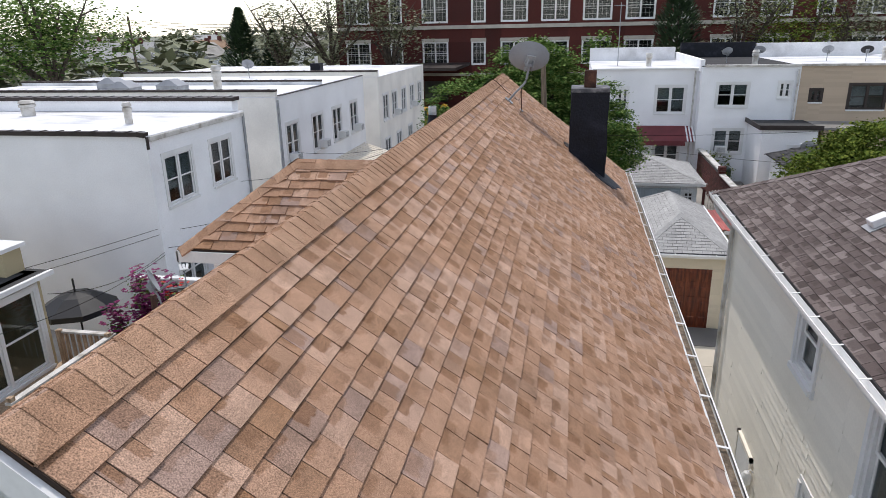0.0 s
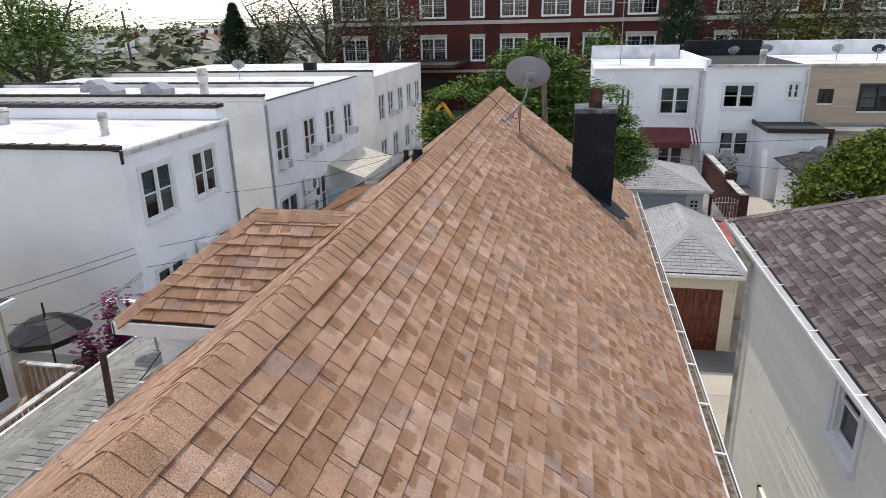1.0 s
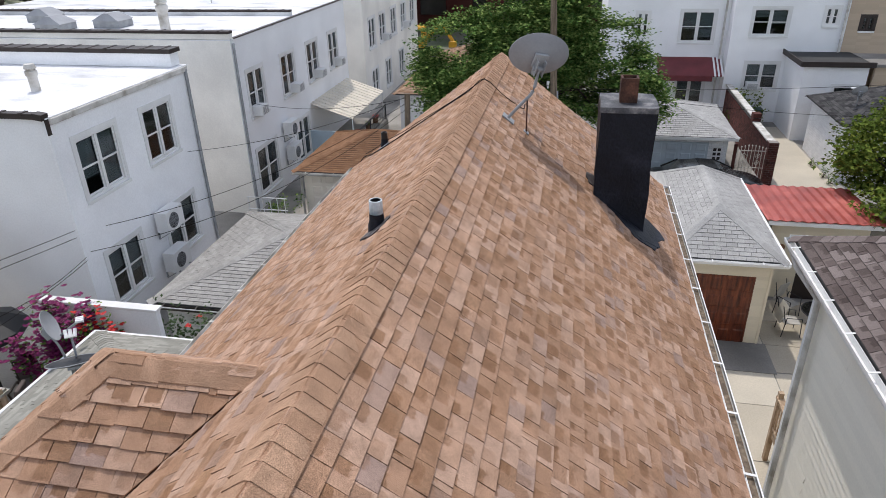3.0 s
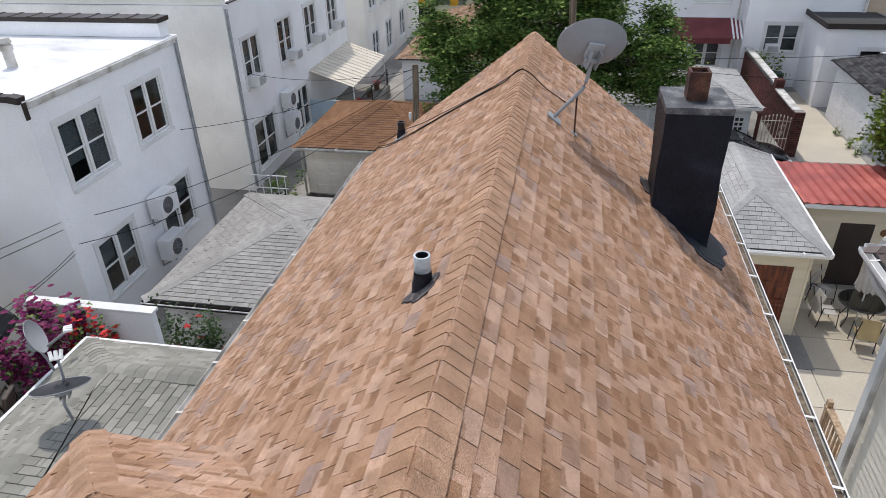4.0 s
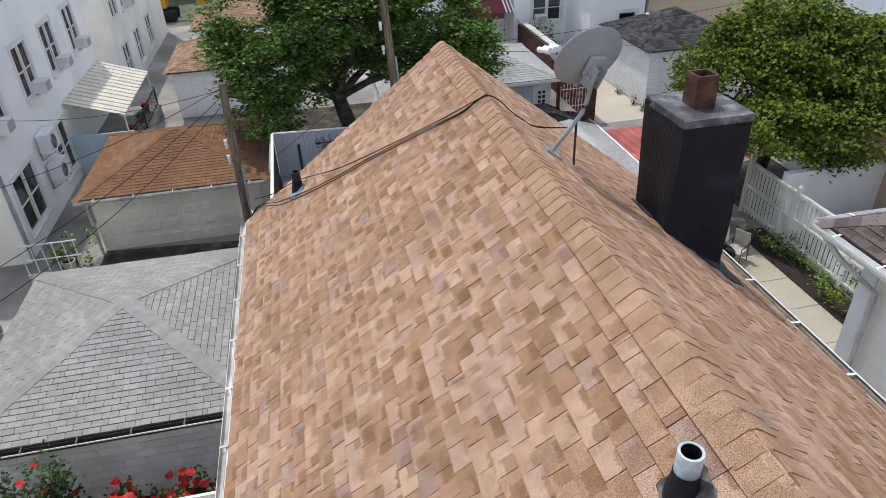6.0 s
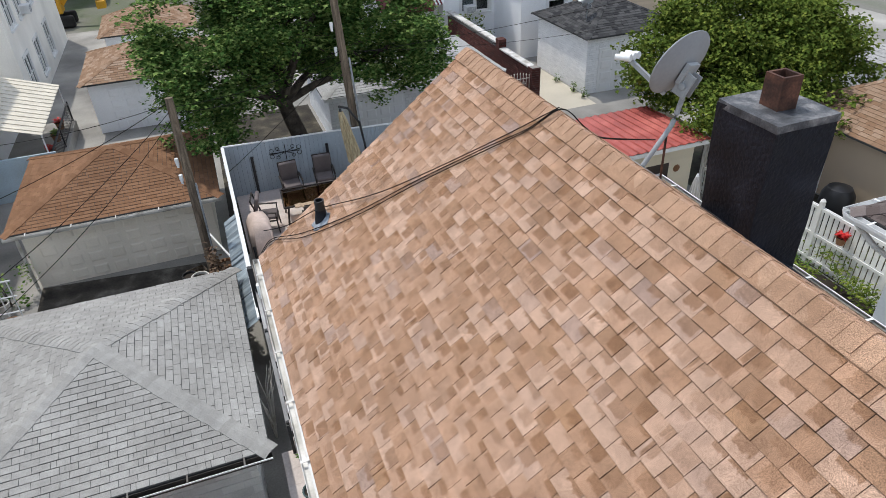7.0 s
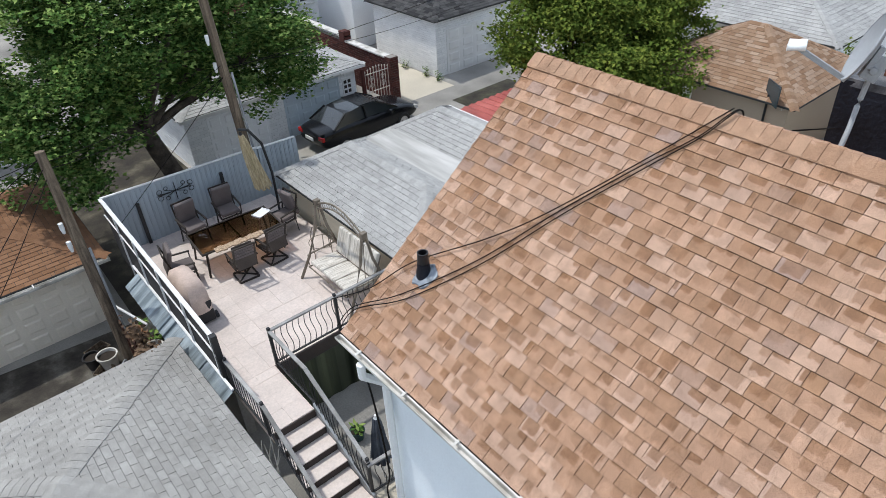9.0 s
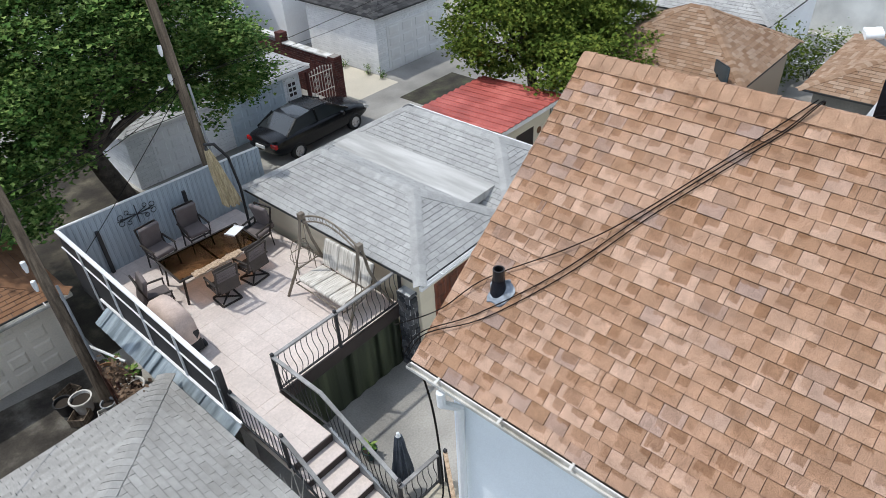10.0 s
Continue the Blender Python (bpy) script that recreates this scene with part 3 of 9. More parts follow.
CROWN = surface("tarred_cement", [(0.0, (0.035, 0.037, 0.043)), (0.55, (0.075, 0.077, 0.085)), (1.0, (0.2, 0.195, 0.195))], 0.6, 5, 50, 0.3, 0.25, 0.5, 0.01)
part("shaft", wobble_box(CX0, CY0, 6.2, CX1, CY1, CZ, 0.034, 8, 3, 0.02), TAR, chimney, smooth=True, weld=True)
cap = part("crown", wobble_box(CX0 - 0.012, CY0 - 0.012, CZ - 0.05, CX1 + 0.012, CY1 + 0.012, CZ + 0.03, 0.02, 6, 9), CROWN, chimney, "grey weathered cement crown", smooth=True, weld=True)
g = Geo()
fx, fy, fz = 0.34, 14.47, CZ
for x0, y0, x1, y1 in ((-0.12, -0.12, 0.12, -0.09), (-0.12, 0.09, 0.12, 0.12), (-0.12, -0.09, -0.09, 0.09), (0.09, -0.09, 0.12, 0.09)):
    g.box(fx + x0, fy + y0, fz - 0.05, fx + x1, fy + y1, fz + 0.36)
part("flue", g, RUST_METAL, chimney, "rusty square clay flue pipe")


def smear(parent, cx, cy, rx, ry, seed, up=0.022, slope=None, material=None):
    """A tar smear with a ragged outline lying on a slope, thin but solid."""
    rnd = random.Random(seed)
    g = Geo()
    n = 26
    ring = []
    for i in range(n):
        t = 2 * math.pi * i / n
        k = 1 + 0.35 * noise.noise(Vector((math.cos(t) * 1.7 + seed, math.sin(t) * 1.7, 0.0))) + rnd.uniform(-0.07, 0.07)
        x, y = cx + rx * k * math.cos(t), cy + ry * k * math.sin(t)
        ring.append((x, y, slope(x) + up))
    mid = (cx, cy, slope(cx) + up + 0.012)
    base = len(g.v)
    g.v += ring + [mid] + [(x, y, z - up) for x, y, z in ring]
    for i in range(n):
        j = (i + 1) % n
        g.f.append((base + i, base + j, base + n))
        g.f.append((base + j, base + i, base + n + 1 + i, base + n + 1 + j))
    return part("tar_smear", g, material or TAR_GREY, parent, smooth=True)


east = lambda x: RZ - PITCH * (x - RX)
west = lambda x: RZ - PITCH * (RX - x)
smear(chimney, 0.62, 14.35, 0.42, 0.62, 5, 0.024, east, TAR)
smear(chimney, 0.66, 14.02, 0.24, 0.22, 8, 0.03, east, TAR)
smear(chimney, -0.06, 14.6, 0.10, 0.24, 6, 0.028, east)

# ---- windows and walls of the town houses ----
def window(parent, c, d, w, h, frame_mat, blinds=0, double=2, sill=True, depth=0.1, bars=None):
    """A double-hung window in an opening. c: middle of its foot on the outer face; d: unit vector along the wall, the outside on its right hand."""
    c, d = Vector(c), Vector(d)
    n = Vector((d.y, -d.x, 0))
    z = Vector((0, 0, 1))

    def blk(g, s0, s1, h0, h1, o0, o1):
        p = c + d * s0
        q = c + d * s1
        g.hexa([p + n * o0 + z * h0, q + n * o0 + z * h0, q + n * o1 + z * h0, p + n * o1 + z * h0, p + n * o0 + z * h1, q + n * o0 + z * h1, q + n * o1 + z * h1, p + n * o1 + z * h1])
        return g

    f = 0.075
    g = Geo()
    blk(g, -w / 2, -w / 2 + f, 0, h, -depth, 0.02)
    blk(g, w / 2 - f, w / 2, 0, h, -depth, 0.02)
    blk(g, -w / 2 + f, w / 2 - f, h - f, h, -depth, 0.02)
    blk(g, -w / 2 + f, w / 2 - f, 0, f, -depth, 0.02)
    win = part("window", g, frame_mat, parent)
    if sill:
        g = Geo()
        blk(g, -w / 2 - 0.09, -w / 2 - 0.001, 0, h + 0.09, 0.001, 0.03)
        blk(g, w / 2 + 0.001, w / 2 + 0.09, 0, h + 0.09, 0.001, 0.03)
        blk(g, -w / 2 - 0.001, w / 2 + 0.001, h + 0.002, h + 0.09, 0.001, 0.03)
        part("casing", g, frame_mat, win)
        part("window_sill", blk(Geo(), -w / 2 - 0.07, w / 2 + 0.07, -0.09, -0.002, -0.02, 0.09), WHITE_TRIM, win)
    cw = (w - 2 * f) / double
    for k in range(double):
        s = -w / 2 + f + k * cw
        if k:
            blk_g = blk(Geo(), s - 0.05, s + 0.05, f, h - f, -depth, 0.01)
            part("mullion", blk_g, frame_mat, win)
        g = Geo()
        mid = f + (h - 2 * f) * 0.5
        a, b = s + (0.05 if k else 0.0), s + cw - (0.05 if k < double - 1 else 0.0)
        for (h0, h1, o) in ((f, mid + 0.02, -0.045), (mid - 0.02, h - f, -0.02)):
            t = 0.045
            blk(g, a, a + t, h0, h1, o - 0.02, o)
            blk(g, b - t, b, h0, h1, o - 0.02, o)
            blk(g, a + t, b - t, h0, h0 + t, o - 0.02, o)
            blk(g, a + t, b - t, h1 - t, h1, o - 0.02, o)
        if bars:
            for i in range(1, bars):
                x = a + (b - a) * i / bars
                blk(g, x - 0.008, x + 0.008, f, h - f, -0.04, -0.025)
            for i in range(1, bars + 2):
                y = f + (h - 2 * f) * i / (bars + 2)
                blk(g, a, b, y - 0.008, y + 0.008, -0.04, -0.025)
        part("sash", g, frame_mat, win)
        pane = part("pane", blk(Geo(), a + 0.03, b - 0.03, f + 0.03, h - f - 0.03, -0.062, -0.056), GLASS, win)
        pane.visible_shadow = False
        if blinds:
            low = h * (1 - (0.3 + 0.65 * ((k * 37 + blinds * 61) % 100) / 100))
            g = Geo()
            nb = max(3, int((h - f - low) / 0.06))
            for i in range(nb):
                y = low + (h - f - low) * i / nb
                blk(g, a + 0.02, b - 0.02, y + 0.004, y + 0.054, -0.13, -0.12)
            part("blind", g, BLIND, win)
    return win


def flat_house(name, label, x0, x1, y0, y1, z, wall_mat, face, wins, frame_mat=WHITE_TRIM, roof_mat=SILVER_ROOF, parapet=0.3, group="", z0=0.0, coping=DARK_TRIM, thick=0.25, brick=False, edge_dark="wsn"):
    """A flat-roofed row house. wins: (middle along the face, foot height, width, height, blinds). face: 'e' or 's'."""
    b = thing(name, ((x0 + x1) / 2, (y0 + y1) / 2, z0), label, "house", group)
    g = Geo()
    runs = {"s": ((x0, y0), (x1, y0)), "e": ((x1, y0), (x1, y1)), "n": ((x1, y1), (x0, y1)), "w": ((x0, y1), (x0, y0))}
    for k, (p, q) in runs.items():
        hs = []
        if k == face:
            for s, h0, w, h, bl in wins:
                off = s - (y0 if k == "e" else x0)
                hs.append((off - w / 2, off + w / 2, h0, h0 + h))
        holed_wall(g, p, q, z0 - 0.3, z - 0.02, hs, thick)
    part("wall", g, wall_mat, b)
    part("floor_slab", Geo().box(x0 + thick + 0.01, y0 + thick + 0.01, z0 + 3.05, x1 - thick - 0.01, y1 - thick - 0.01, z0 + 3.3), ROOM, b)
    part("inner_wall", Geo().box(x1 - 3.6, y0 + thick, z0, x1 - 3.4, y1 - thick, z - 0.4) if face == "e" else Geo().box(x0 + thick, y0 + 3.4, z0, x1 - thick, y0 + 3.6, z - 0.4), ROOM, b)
    # roof sheet a little below the edge, gently falling
    rz = z - parapet
    part("roof", Geo().slab([(x0 + 0.2, y0 + 0.2, rz + 0.06), (x1 - 0.02, y0 + 0.2, rz), (x1 - 0.02, y1 - 0.2, rz), (x0 + 0.2, y1 - 0.2, rz + 0.06)], (0, 0, -0.2)) if parapet > 0.05 else
         Geo().slab([(x0 - 0.02, y0 - 0.02, z + 0.01), (x1 + 0.04, y0 - 0.02, z + 0.01), (x1 + 0.04, y1 + 0.02, z + 0.01), (x0 - 0.02, y1 + 0.02, z + 0.01)], (0, 0, -0.028)), roof_mat, b)
    for k, (s, h0, w, h, bl) in enumerate(wins):
        bl = bl or (0 if k % 3 == 1 else 5 + k)
        if face == "e":
            window(b, (x1, s, h0), (0, 1, 0), w, h, frame_mat, bl)
        else:
            window(b, (s, y0, h0), (1, 0, 0), w, h, frame_mat, bl)
    return b


def coping_run(parent, a, b, w, h, material, name="coping", bumps=0):
    g = Geo()
    a, b = Vector(a), Vector(b)
    g.bar(a, b, w, h)
    d = (b - a)
    for i in range(bumps):
        p = a + d * ((i + 0.5) / bumps)
        g.obox(Matrix.Translation(p + Vector((0, 0, h * 0.35))) @ d.to_track_quat("Y", "Z").to_matrix().to_4x4(), w + 0.03, 0.10, h * 0.6)
    return part(name, g, material, parent, bevel=0.01)


def ac_wall(parent_loc, label, turn=90):
    """An outdoor split unit on the wall; the grille looks along local -y."""
    t = thing("air_conditioner", parent_loc, label, "air conditioner", "split units on the walls", turn=turn)
    part("casing", Geo().box(-0.46, -0.5, 0.0, 0.46, -0.1, 0.66), WHITE_TRIM, t, bevel=0.015, world=False)
    g = Geo()
    for k in range(1, 6):
        r = 0.24 * k / 5
        g.tube([(-0.1 + r * math.cos(a * math.pi / 10), -0.512, 0.31 + r * math.sin(a * math.pi / 10)) for a in range(21)], 0.007, 5, False)
    for k in range(8):
        a = k * math.pi / 4
        g.tube([(-0.1, -0.512, 0.31), (-0.1 + 0.24 * math.cos(a), -0.512, 0.31 + 0.24 * math.sin(a))], 0.006, 5)
    part("fan_grille", g, GREY_METAL, t, world=False)
    # flat black disc on the casing, standing in for the fan hollow's shade
    m = pose(-0.1, -0.503, 0.31, 90, 0, 0)
    part("fan_recess", Geo().lathe(m, [(0.0, 0.0), (0.25, 0.0), (0.25, -0.004)], 20), BLACK_PLASTIC, t, world=False)
    g = Geo()
    for x in (-0.3, 0.3):
        g.bar((x, 0, -0.02), (x, -0.52, -0.02), 0.04).bar((x, -0.02, -0.02), (x, -0.02, -0.3), 0.04).bar((x, -0.45, -0.03), (x, -0.03, -0.28), 0.025)
    part("bracket", g, GREY_METAL, t, world=False)
    return t


def ac_window(loc, turn=90):
    t = thing("window_air_conditioner", loc, "white box air conditioner in a window", "air conditioner", "window units", turn=turn)
    part("casing", Geo().box(-0.3, -0.42, 0.0, 0.3, 0.05, 0.4), WHITE_TRIM, t, bevel=0.012, world=False)
    g = Geo()
    for k in range(7):
        g.box(-0.26, -0.43, 0.05 + 0.045 * k, 0.26, -0.42, 0.075 + 0.045 * k)
    part("grille", g, GREY_METAL, t, world=False)
    return t


# row along the west
AX = -12.85
rowA = flat_house("row_house", "white painted two-storey row house with flat silver roof", -30, AX, 18.42, 24.88, 6.86, WHITE_WALL, "e",
                  [(19.95, 4.45, 1.7, 1.68, 1), (22.78, 4.45, 1.55, 1.66, 0), (19.95, 1.2, 1.6, 1.65, 2), (22.95, 1.22, 1.75, 1.68, 3)], group="west row houses", parapet=0.0)
coping_run(rowA, (-30, 18.42, 6.93), (AX - 0.25, 18.42, 6.93), 0.22, 0.14, DARK_TRIM, bumps=28)
coping_run(rowA, (AX - 0.24, 18.42, 6.94), (AX + 0.02, 18.42, 6.9), 0.24, 0.16, DARK_TRIM)
part("edge_flashing", Geo().box(AX + 0.002, 18.38, 6.45, AX + 0.03, 18.5, 6.85), DARK_TRIM, rowA)
part("party_wall", Geo().box(-29.9, 24.4, 6.88, AX - 0.2, 24.86, 7.3), WHITE_WALL, rowA)
coping_run(rowA, (-30, 24.64, 7.36), (AX - 0.15, 24.64, 7.36), 0.6, 0.14, DARK_TRIM, bumps=26)
part("edge_gutter", Geo().box(AX, 18.5, 6.68, AX + 0.08, 24.8, 6.84), DIRTY_TRIM, rowA, bevel=0.02)
part("downspout", Geo().tube([(AX + 0.05, 24.7, 6.75), (AX + 0.05, 24.7, 3.4), (AX + 0.06, 24.75, 0.1)], 0.055, 8), GREY_METAL, rowA)
BX = -13.1
BZ = 7.02
rowB = flat_house("row_house", "white two-storey row house with flat silver roof and window air conditioners", -32, BX, 28.5, 41.6, BZ, WHITE_WALL, "e",
                  [(30.05, 3.85, 1.5, 1.85, 4), (33.35, 3.85, 1.5, 1.85, 0), (36.4, 3.85, 1.5, 1.85, 2), (39.4, 3.85, 1.4, 1.85, 0), (30.2, 0.55, 2.0, 1.95, 0), (34.3, 0.5, 1.6, 2.0, 0)], group="west row houses", parapet=0.0)
part("party_wall", Geo().box(-31.9, 28.52, 7.04, BX - 0.02, 28.75, 7.25), CREAM_WALL, rowB)
part("end_wall", Geo().box(-31.9, 28.485, 0, BX - 0.01, 28.497, 7.0), CREAM_WALL, rowB)
coping_run(rowB, (-32, 28.6, 7.3), (BX, 28.6, 7.3), 0.34, 0.1, DARK_TRIM, bumps=24)
coping_run(rowB, (BX - 0.05, 28.8, 7.04), (BX - 0.05, 41.5, 7.04), 0.16, 0.07, DARK_TRIM)
part("party_wall", Geo().box(-32, 35.0, 6.8, BX - 0.3, 35.25, 7.2), SILVER_ROOF, rowB)
coping_run(rowB, (-32, 35.12, 7.24), (BX - 0.3, 35.12, 7.24), 0.3, 0.09, DARK_TRIM, bumps=22)
part("downspout", Geo().tube([(BX + 0.05, 28.6, 6.9), (BX + 0.05, 28.6, 0.1)], 0.05, 8), GREY_METAL, rowB)
rowC = flat_house("row_house", "cream two-storey row house with flat silver roof", -32, -12.9, 44.3, 58.5, 6.75, CREAM_WALL, "e",
                  [(46.0, 3.7, 1.4, 1.8, 0), (48.4, 3.7, 1.4, 1.8, 0), (51.2, 3.7, 1.4, 1.8, 3), (54.0, 3.7, 1.4, 1.8, 0), (56.8, 3.7, 1.4, 1.8, 0), (46.2, 0.6, 1.4, 1.8, 0), (49.4, 0.6, 1.4, 1.8, 0), (53.0, 0.6, 1.4, 1.8, 0)], group="west row houses", parapet=0.0)
part("party_wall", Geo().box(-31.9, 44.32, 6.77, -12.92, 44.6, 7.1), CREAM_WALL, rowC)
coping_run(rowC, (-32, 44.45, 7.14), (-12.95, 44.45, 7.14), 0.36, 0.1, DARK_TRIM, bumps=20)
ac_wall((AX + 0.02, 21.85, 2.45), "white outdoor split unit on brackets on the white wall")
ac_wall((AX + 0.02, 21.8, 1.1), "white outdoor split unit on brackets, lower on the wall")
ac_wall((BX + 0.02, 32.25, 2.3), "white outdoor split unit on the row house wall")
ac_wall((BX + 0.02, 32.3, 1.2), "white outdoor split unit on the row house wall")
for y, z in ((29.75, 3.9), (33.7, 3.9), (36.75, 3.9), (39.7, 3.9)):
    ac_window((BX + 0.01, y, z))
for y, z in ((48.7, 3.75), (54.3, 3.75)):
    ac_window((-12.89, y, z))


def garage_block(name, label, x0, x1, y0, y1, zt, wall_mat, over=0.25):
    t = thing(name, ((x0 + x1) / 2, (y0 + y1) / 2, 0), label, "garage")
    g = Geo()
    for p, q in (((x0, y0), (x1, y0)), ((x1, y0), (x1, y1)), ((x1, y1), (x0, y1)), ((x0, y1), (x0, y0))):
        holed_wall(g, p, q, -0.2, zt, [], 0.15)
    part("wall", g, wall_mat, t)
    return t


def hip_roof(t, x0, x1, y0, y1, ze, zr, material, under, row, widths, near=None, singles=0, caps=None, thick=0.012, capw=0.14, far=True, pitch=None, slot=None, apex=None):
    """A hip roof over a rectangle, its ridge along the longer side; shingled."""
    w, d = x1 - x0, y1 - y0
    if d >= w:
        a, b = Vector(((x0 + x1) / 2, y0 + w / 2, zr)), Vector(((x0 + x1) / 2, y1 - w / 2, zr))
    else:
        a, b = Vector((x0 + d / 2, (y0 + y1) / 2, zr)), Vector((x1 - d / 2, (y0 + y1) / 2, zr))
    if apex:
        a = b = Vector(apex)
    c = [Vector((x0, y0, ze)), Vector((x1, y0, ze)), Vector((x1, y1, ze)), Vector((x0, y1, ze))]
    if d >= w:
        planes = [[c[0], c[1], a], [c[1], c[2], b, a], [c[2], c[3], b], [c[3], c[0], a, b]]
    else:
        planes = [[c[0], c[1], b, a], [c[1], c[2], b], [c[2], c[3], a, b], [c[3], c[0], a]]
    if (a - b).length < 0.01:
        planes = [[c[0], c[1], a], [c[1], c[2], a], [c[2], c[3], a], [c[3], c[0], a]]
    for i, k in enumerate(planes):
        s = part("roof_slope", Geo().slab(k, (0, 0, -0.06)), under, t)
        tiled("shingle", s, k, row, widths, thick, material, near, singles, gap=0.009, jitter=0.002, seed=20 + i, pitch=pitch, slot=slot)
    slope = (zr - ze) / (min(w, d) / 2)
    ends = [(c[0], a), (c[1], a if d >= w else b), (c[2], b), (c[3], b if d >= w else a)]
    for p, q in ends:
        ridge_caps(t, q, p, capw, slope * 0.7, 0.16, material, "hip_cap", 0.004, 0.012, far)
    if (a - b).length > 0.1:
        ridge_caps(t, a, b, capw, slope, 0.16, material, "ridge_cap", 0.004, 0.012, far)
    return a, b

# ---- neighbouring buildings ----
def siding_wall(parent, a, b, z0, z1, holes, material, row=0.115, name="siding_board", singles=0, near=None, thick=0.012):
    """Lapped boards on a wall from a to b, outside on the right hand, around openings (s0, s1, h0, h1)."""
    A, B = Vector((*a, 0)), Vector((*b, 0))
    L = (B - A).length
    d = (B - A) / L
    n = Vector((d.y, -d.x, 0)) * 0.004
    pieces, s = [], 0.0
    for s0, s1, h0, h1 in sorted(holes):
        if s0 > s:
            pieces.append((s, s0, z0, z1))
        if h0 > z0:
            pieces.append((s0, s1, z0, h0))
        if h1 < z1:
            pieces.append((s0, s1, h1, z1))
        s = s1
    if s < L:
        pieces.append((s, L, z0, z1))
    for i, (s0, s1, h0, h1) in enumerate(pieces):
        q = [A + d * s0 + n, A + d * s1 + n]
        tiled(name, parent, [q[0] + Vector((0, 0, h0)), q[1] + Vector((0, 0, h0)), q[1] + Vector((0, 0, h1)), q[0] + Vector((0, 0, h1))], row, (3.2, 3.7), thick, material, near, singles, 0.002, 0, seed=i + 3)


def brick_wall(parent, a, b, z0, z1, material, row=0.075, widths=(0.205, 0.215), near=None, singles=0, gap=0.01, thick=0.008, name="brick"):
    d = (Vector((*b, 0)) - Vector((*a, 0))).normalized()
    n = Vector((d.y, -d.x, 0)) * 0.002
    A, B = Vector((*a, 0)) + n, Vector((*b, 0)) + n
    tiled(name, parent, [A + Vector((0, 0, z0)), B + Vector((0, 0, z0)), B + Vector((0, 0, z1)), A + Vector((0, 0, z1))], row, widths, thick, material, near, singles, gap, 0, flat=True, seed=5)


def panel_door(parent, c, d, w, h, cols, rows, material, name="garage_door", inset=0.05):
    """A panelled door; c: middle of its foot on the wall's outer face, d: along the wall with the outside on the right."""
    c, d = Vector(c), Vector(d)
    n = Vector((d.y, -d.x, 0))
    m = Matrix((( d.x, -n.x, 0, c.x), (d.y, -n.y, 0, c.y), (0, 0, 1, c.z), (0, 0, 0, 1)))

    def bx(g, s0, s1, h0, h1, o0, o1):
        return g.hexa([m @ Vector(p) for p in ((s0, o0, h0), (s1, o0, h0), (s1, o1, h0), (s0, o1, h0), (s0, o0, h1), (s1, o0, h1), (s1, o1, h1), (s0, o1, h1))])

    door = part(name, bx(Geo(), -w / 2, w / 2, 0, h, -0.012, 0.03), material, parent)
    pw, ph = w / cols, h / rows
    for i in range(cols):
        for j in range(rows):
            x0, z0 = -w / 2 + i * pw, j * ph
            a, b = 0.14 * pw, 0.14 * ph
            g = Geo()
            x1, z1 = x0 + pw, z0 + ph
            o = [(x0 + a, z0 + b), (x1 - a, z0 + b), (x1 - a, z1 - b), (x0 + a, z1 - b)]
            e = 0.045
            q = [(x0 + a + e, z0 + b + e), (x1 - a - e, z0 + b + e), (x1 - a - e, z1 - b - e), (x0 + a + e, z1 - b - e)]
            k = len(g.v)
            g.v += [tuple(m @ Vector((x, -0.012, z))) for x, z in o] + [tuple(m @ Vector((x, -0.034, z))) for x, z in q]
            g.f.append((k + 4, k + 5, k + 6, k + 7))
            for r in range(4):
                t = (r + 1) % 4
                g.f.append((k + r, k + t, k + 4 + t, k + 4 + r))
            part("door_panel", g, material, door)
    return door


# west garage with a pyramid roof
garL = garage_block("garage", "white painted block garage with a grey shingle hip roof", -10.68, -5.7, 18.28, 23.65, 2.13, MORTAR_WHITE)
brick_wall(garL, (-10.68, 18.28), (-5.7, 18.28), -0.1, 2.12, GREY_BRICK, 0.2, (0.38, 0.4), (-7, 18, 2), 130, 0.012, 0.01, "block")
brick_wall(garL, (-5.7, 18.28), (-5.7, 23.65), -0.1, 2.12, GREY_BRICK, 0.2, (0.38, 0.4), None, 0, 0.012, 0.01, "block")
hip_roof(garL, -10.95, -5.38, 17.98, 23.95, 2.18, 3.03, GREY2_SHINGLE, UNDERGREY, 0.135, (-0.03, 0.03), (-6.8, 20.5, 2.6), 110, far=False, capw=0.17, pitch=0.3, slot=0.016, apex=(-8.13, 20.97, 3.03))
gutter(garL, (-10.95, 17.95, 2.16), (-5.36, 17.95, 2.16), (0, -1, 0), GUTTER_DARK, 0.11, 6)
part("gutter_lip", Geo().box(-10.95, 17.825, 2.135, -5.36, 17.835, 2.165), WHITE_TRIM, garL)

# rust brown garage further along, its doors toward the alley
BEIGE_PAINT = surface("beige_painted_panel", plain((0.86, 0.79, 0.67), 1.04), 0.6, 0.6, 26, 0.1, 0.05, 0.2, 0.004)
brg = garage_block("garage", "beige painted garage with rust brown hip roof and panelled door", -10.9, -5.75, 28.65, 33.4, 2.05, BEIGE_PAINT)
hip_roof(brg, -11.2, -5.4, 28.25, 33.75, 2.05, 3.05, BROWN_SHINGLE, UNDERGREY, 0.13, (-0.03, 0.03), pitch=0.3, slot=0.016)
gutter(brg, (-11.2, 28.22, 2.03), (-5.4, 28.22, 2.03), (0, -1, 0), DIRTY_TRIM, 0.1, 5)
panel_door(brg, (-8.35, 28.65, 0.0), (1, 0, 0), 4.6, 1.85, 8, 4, BEIGE_PAINT)
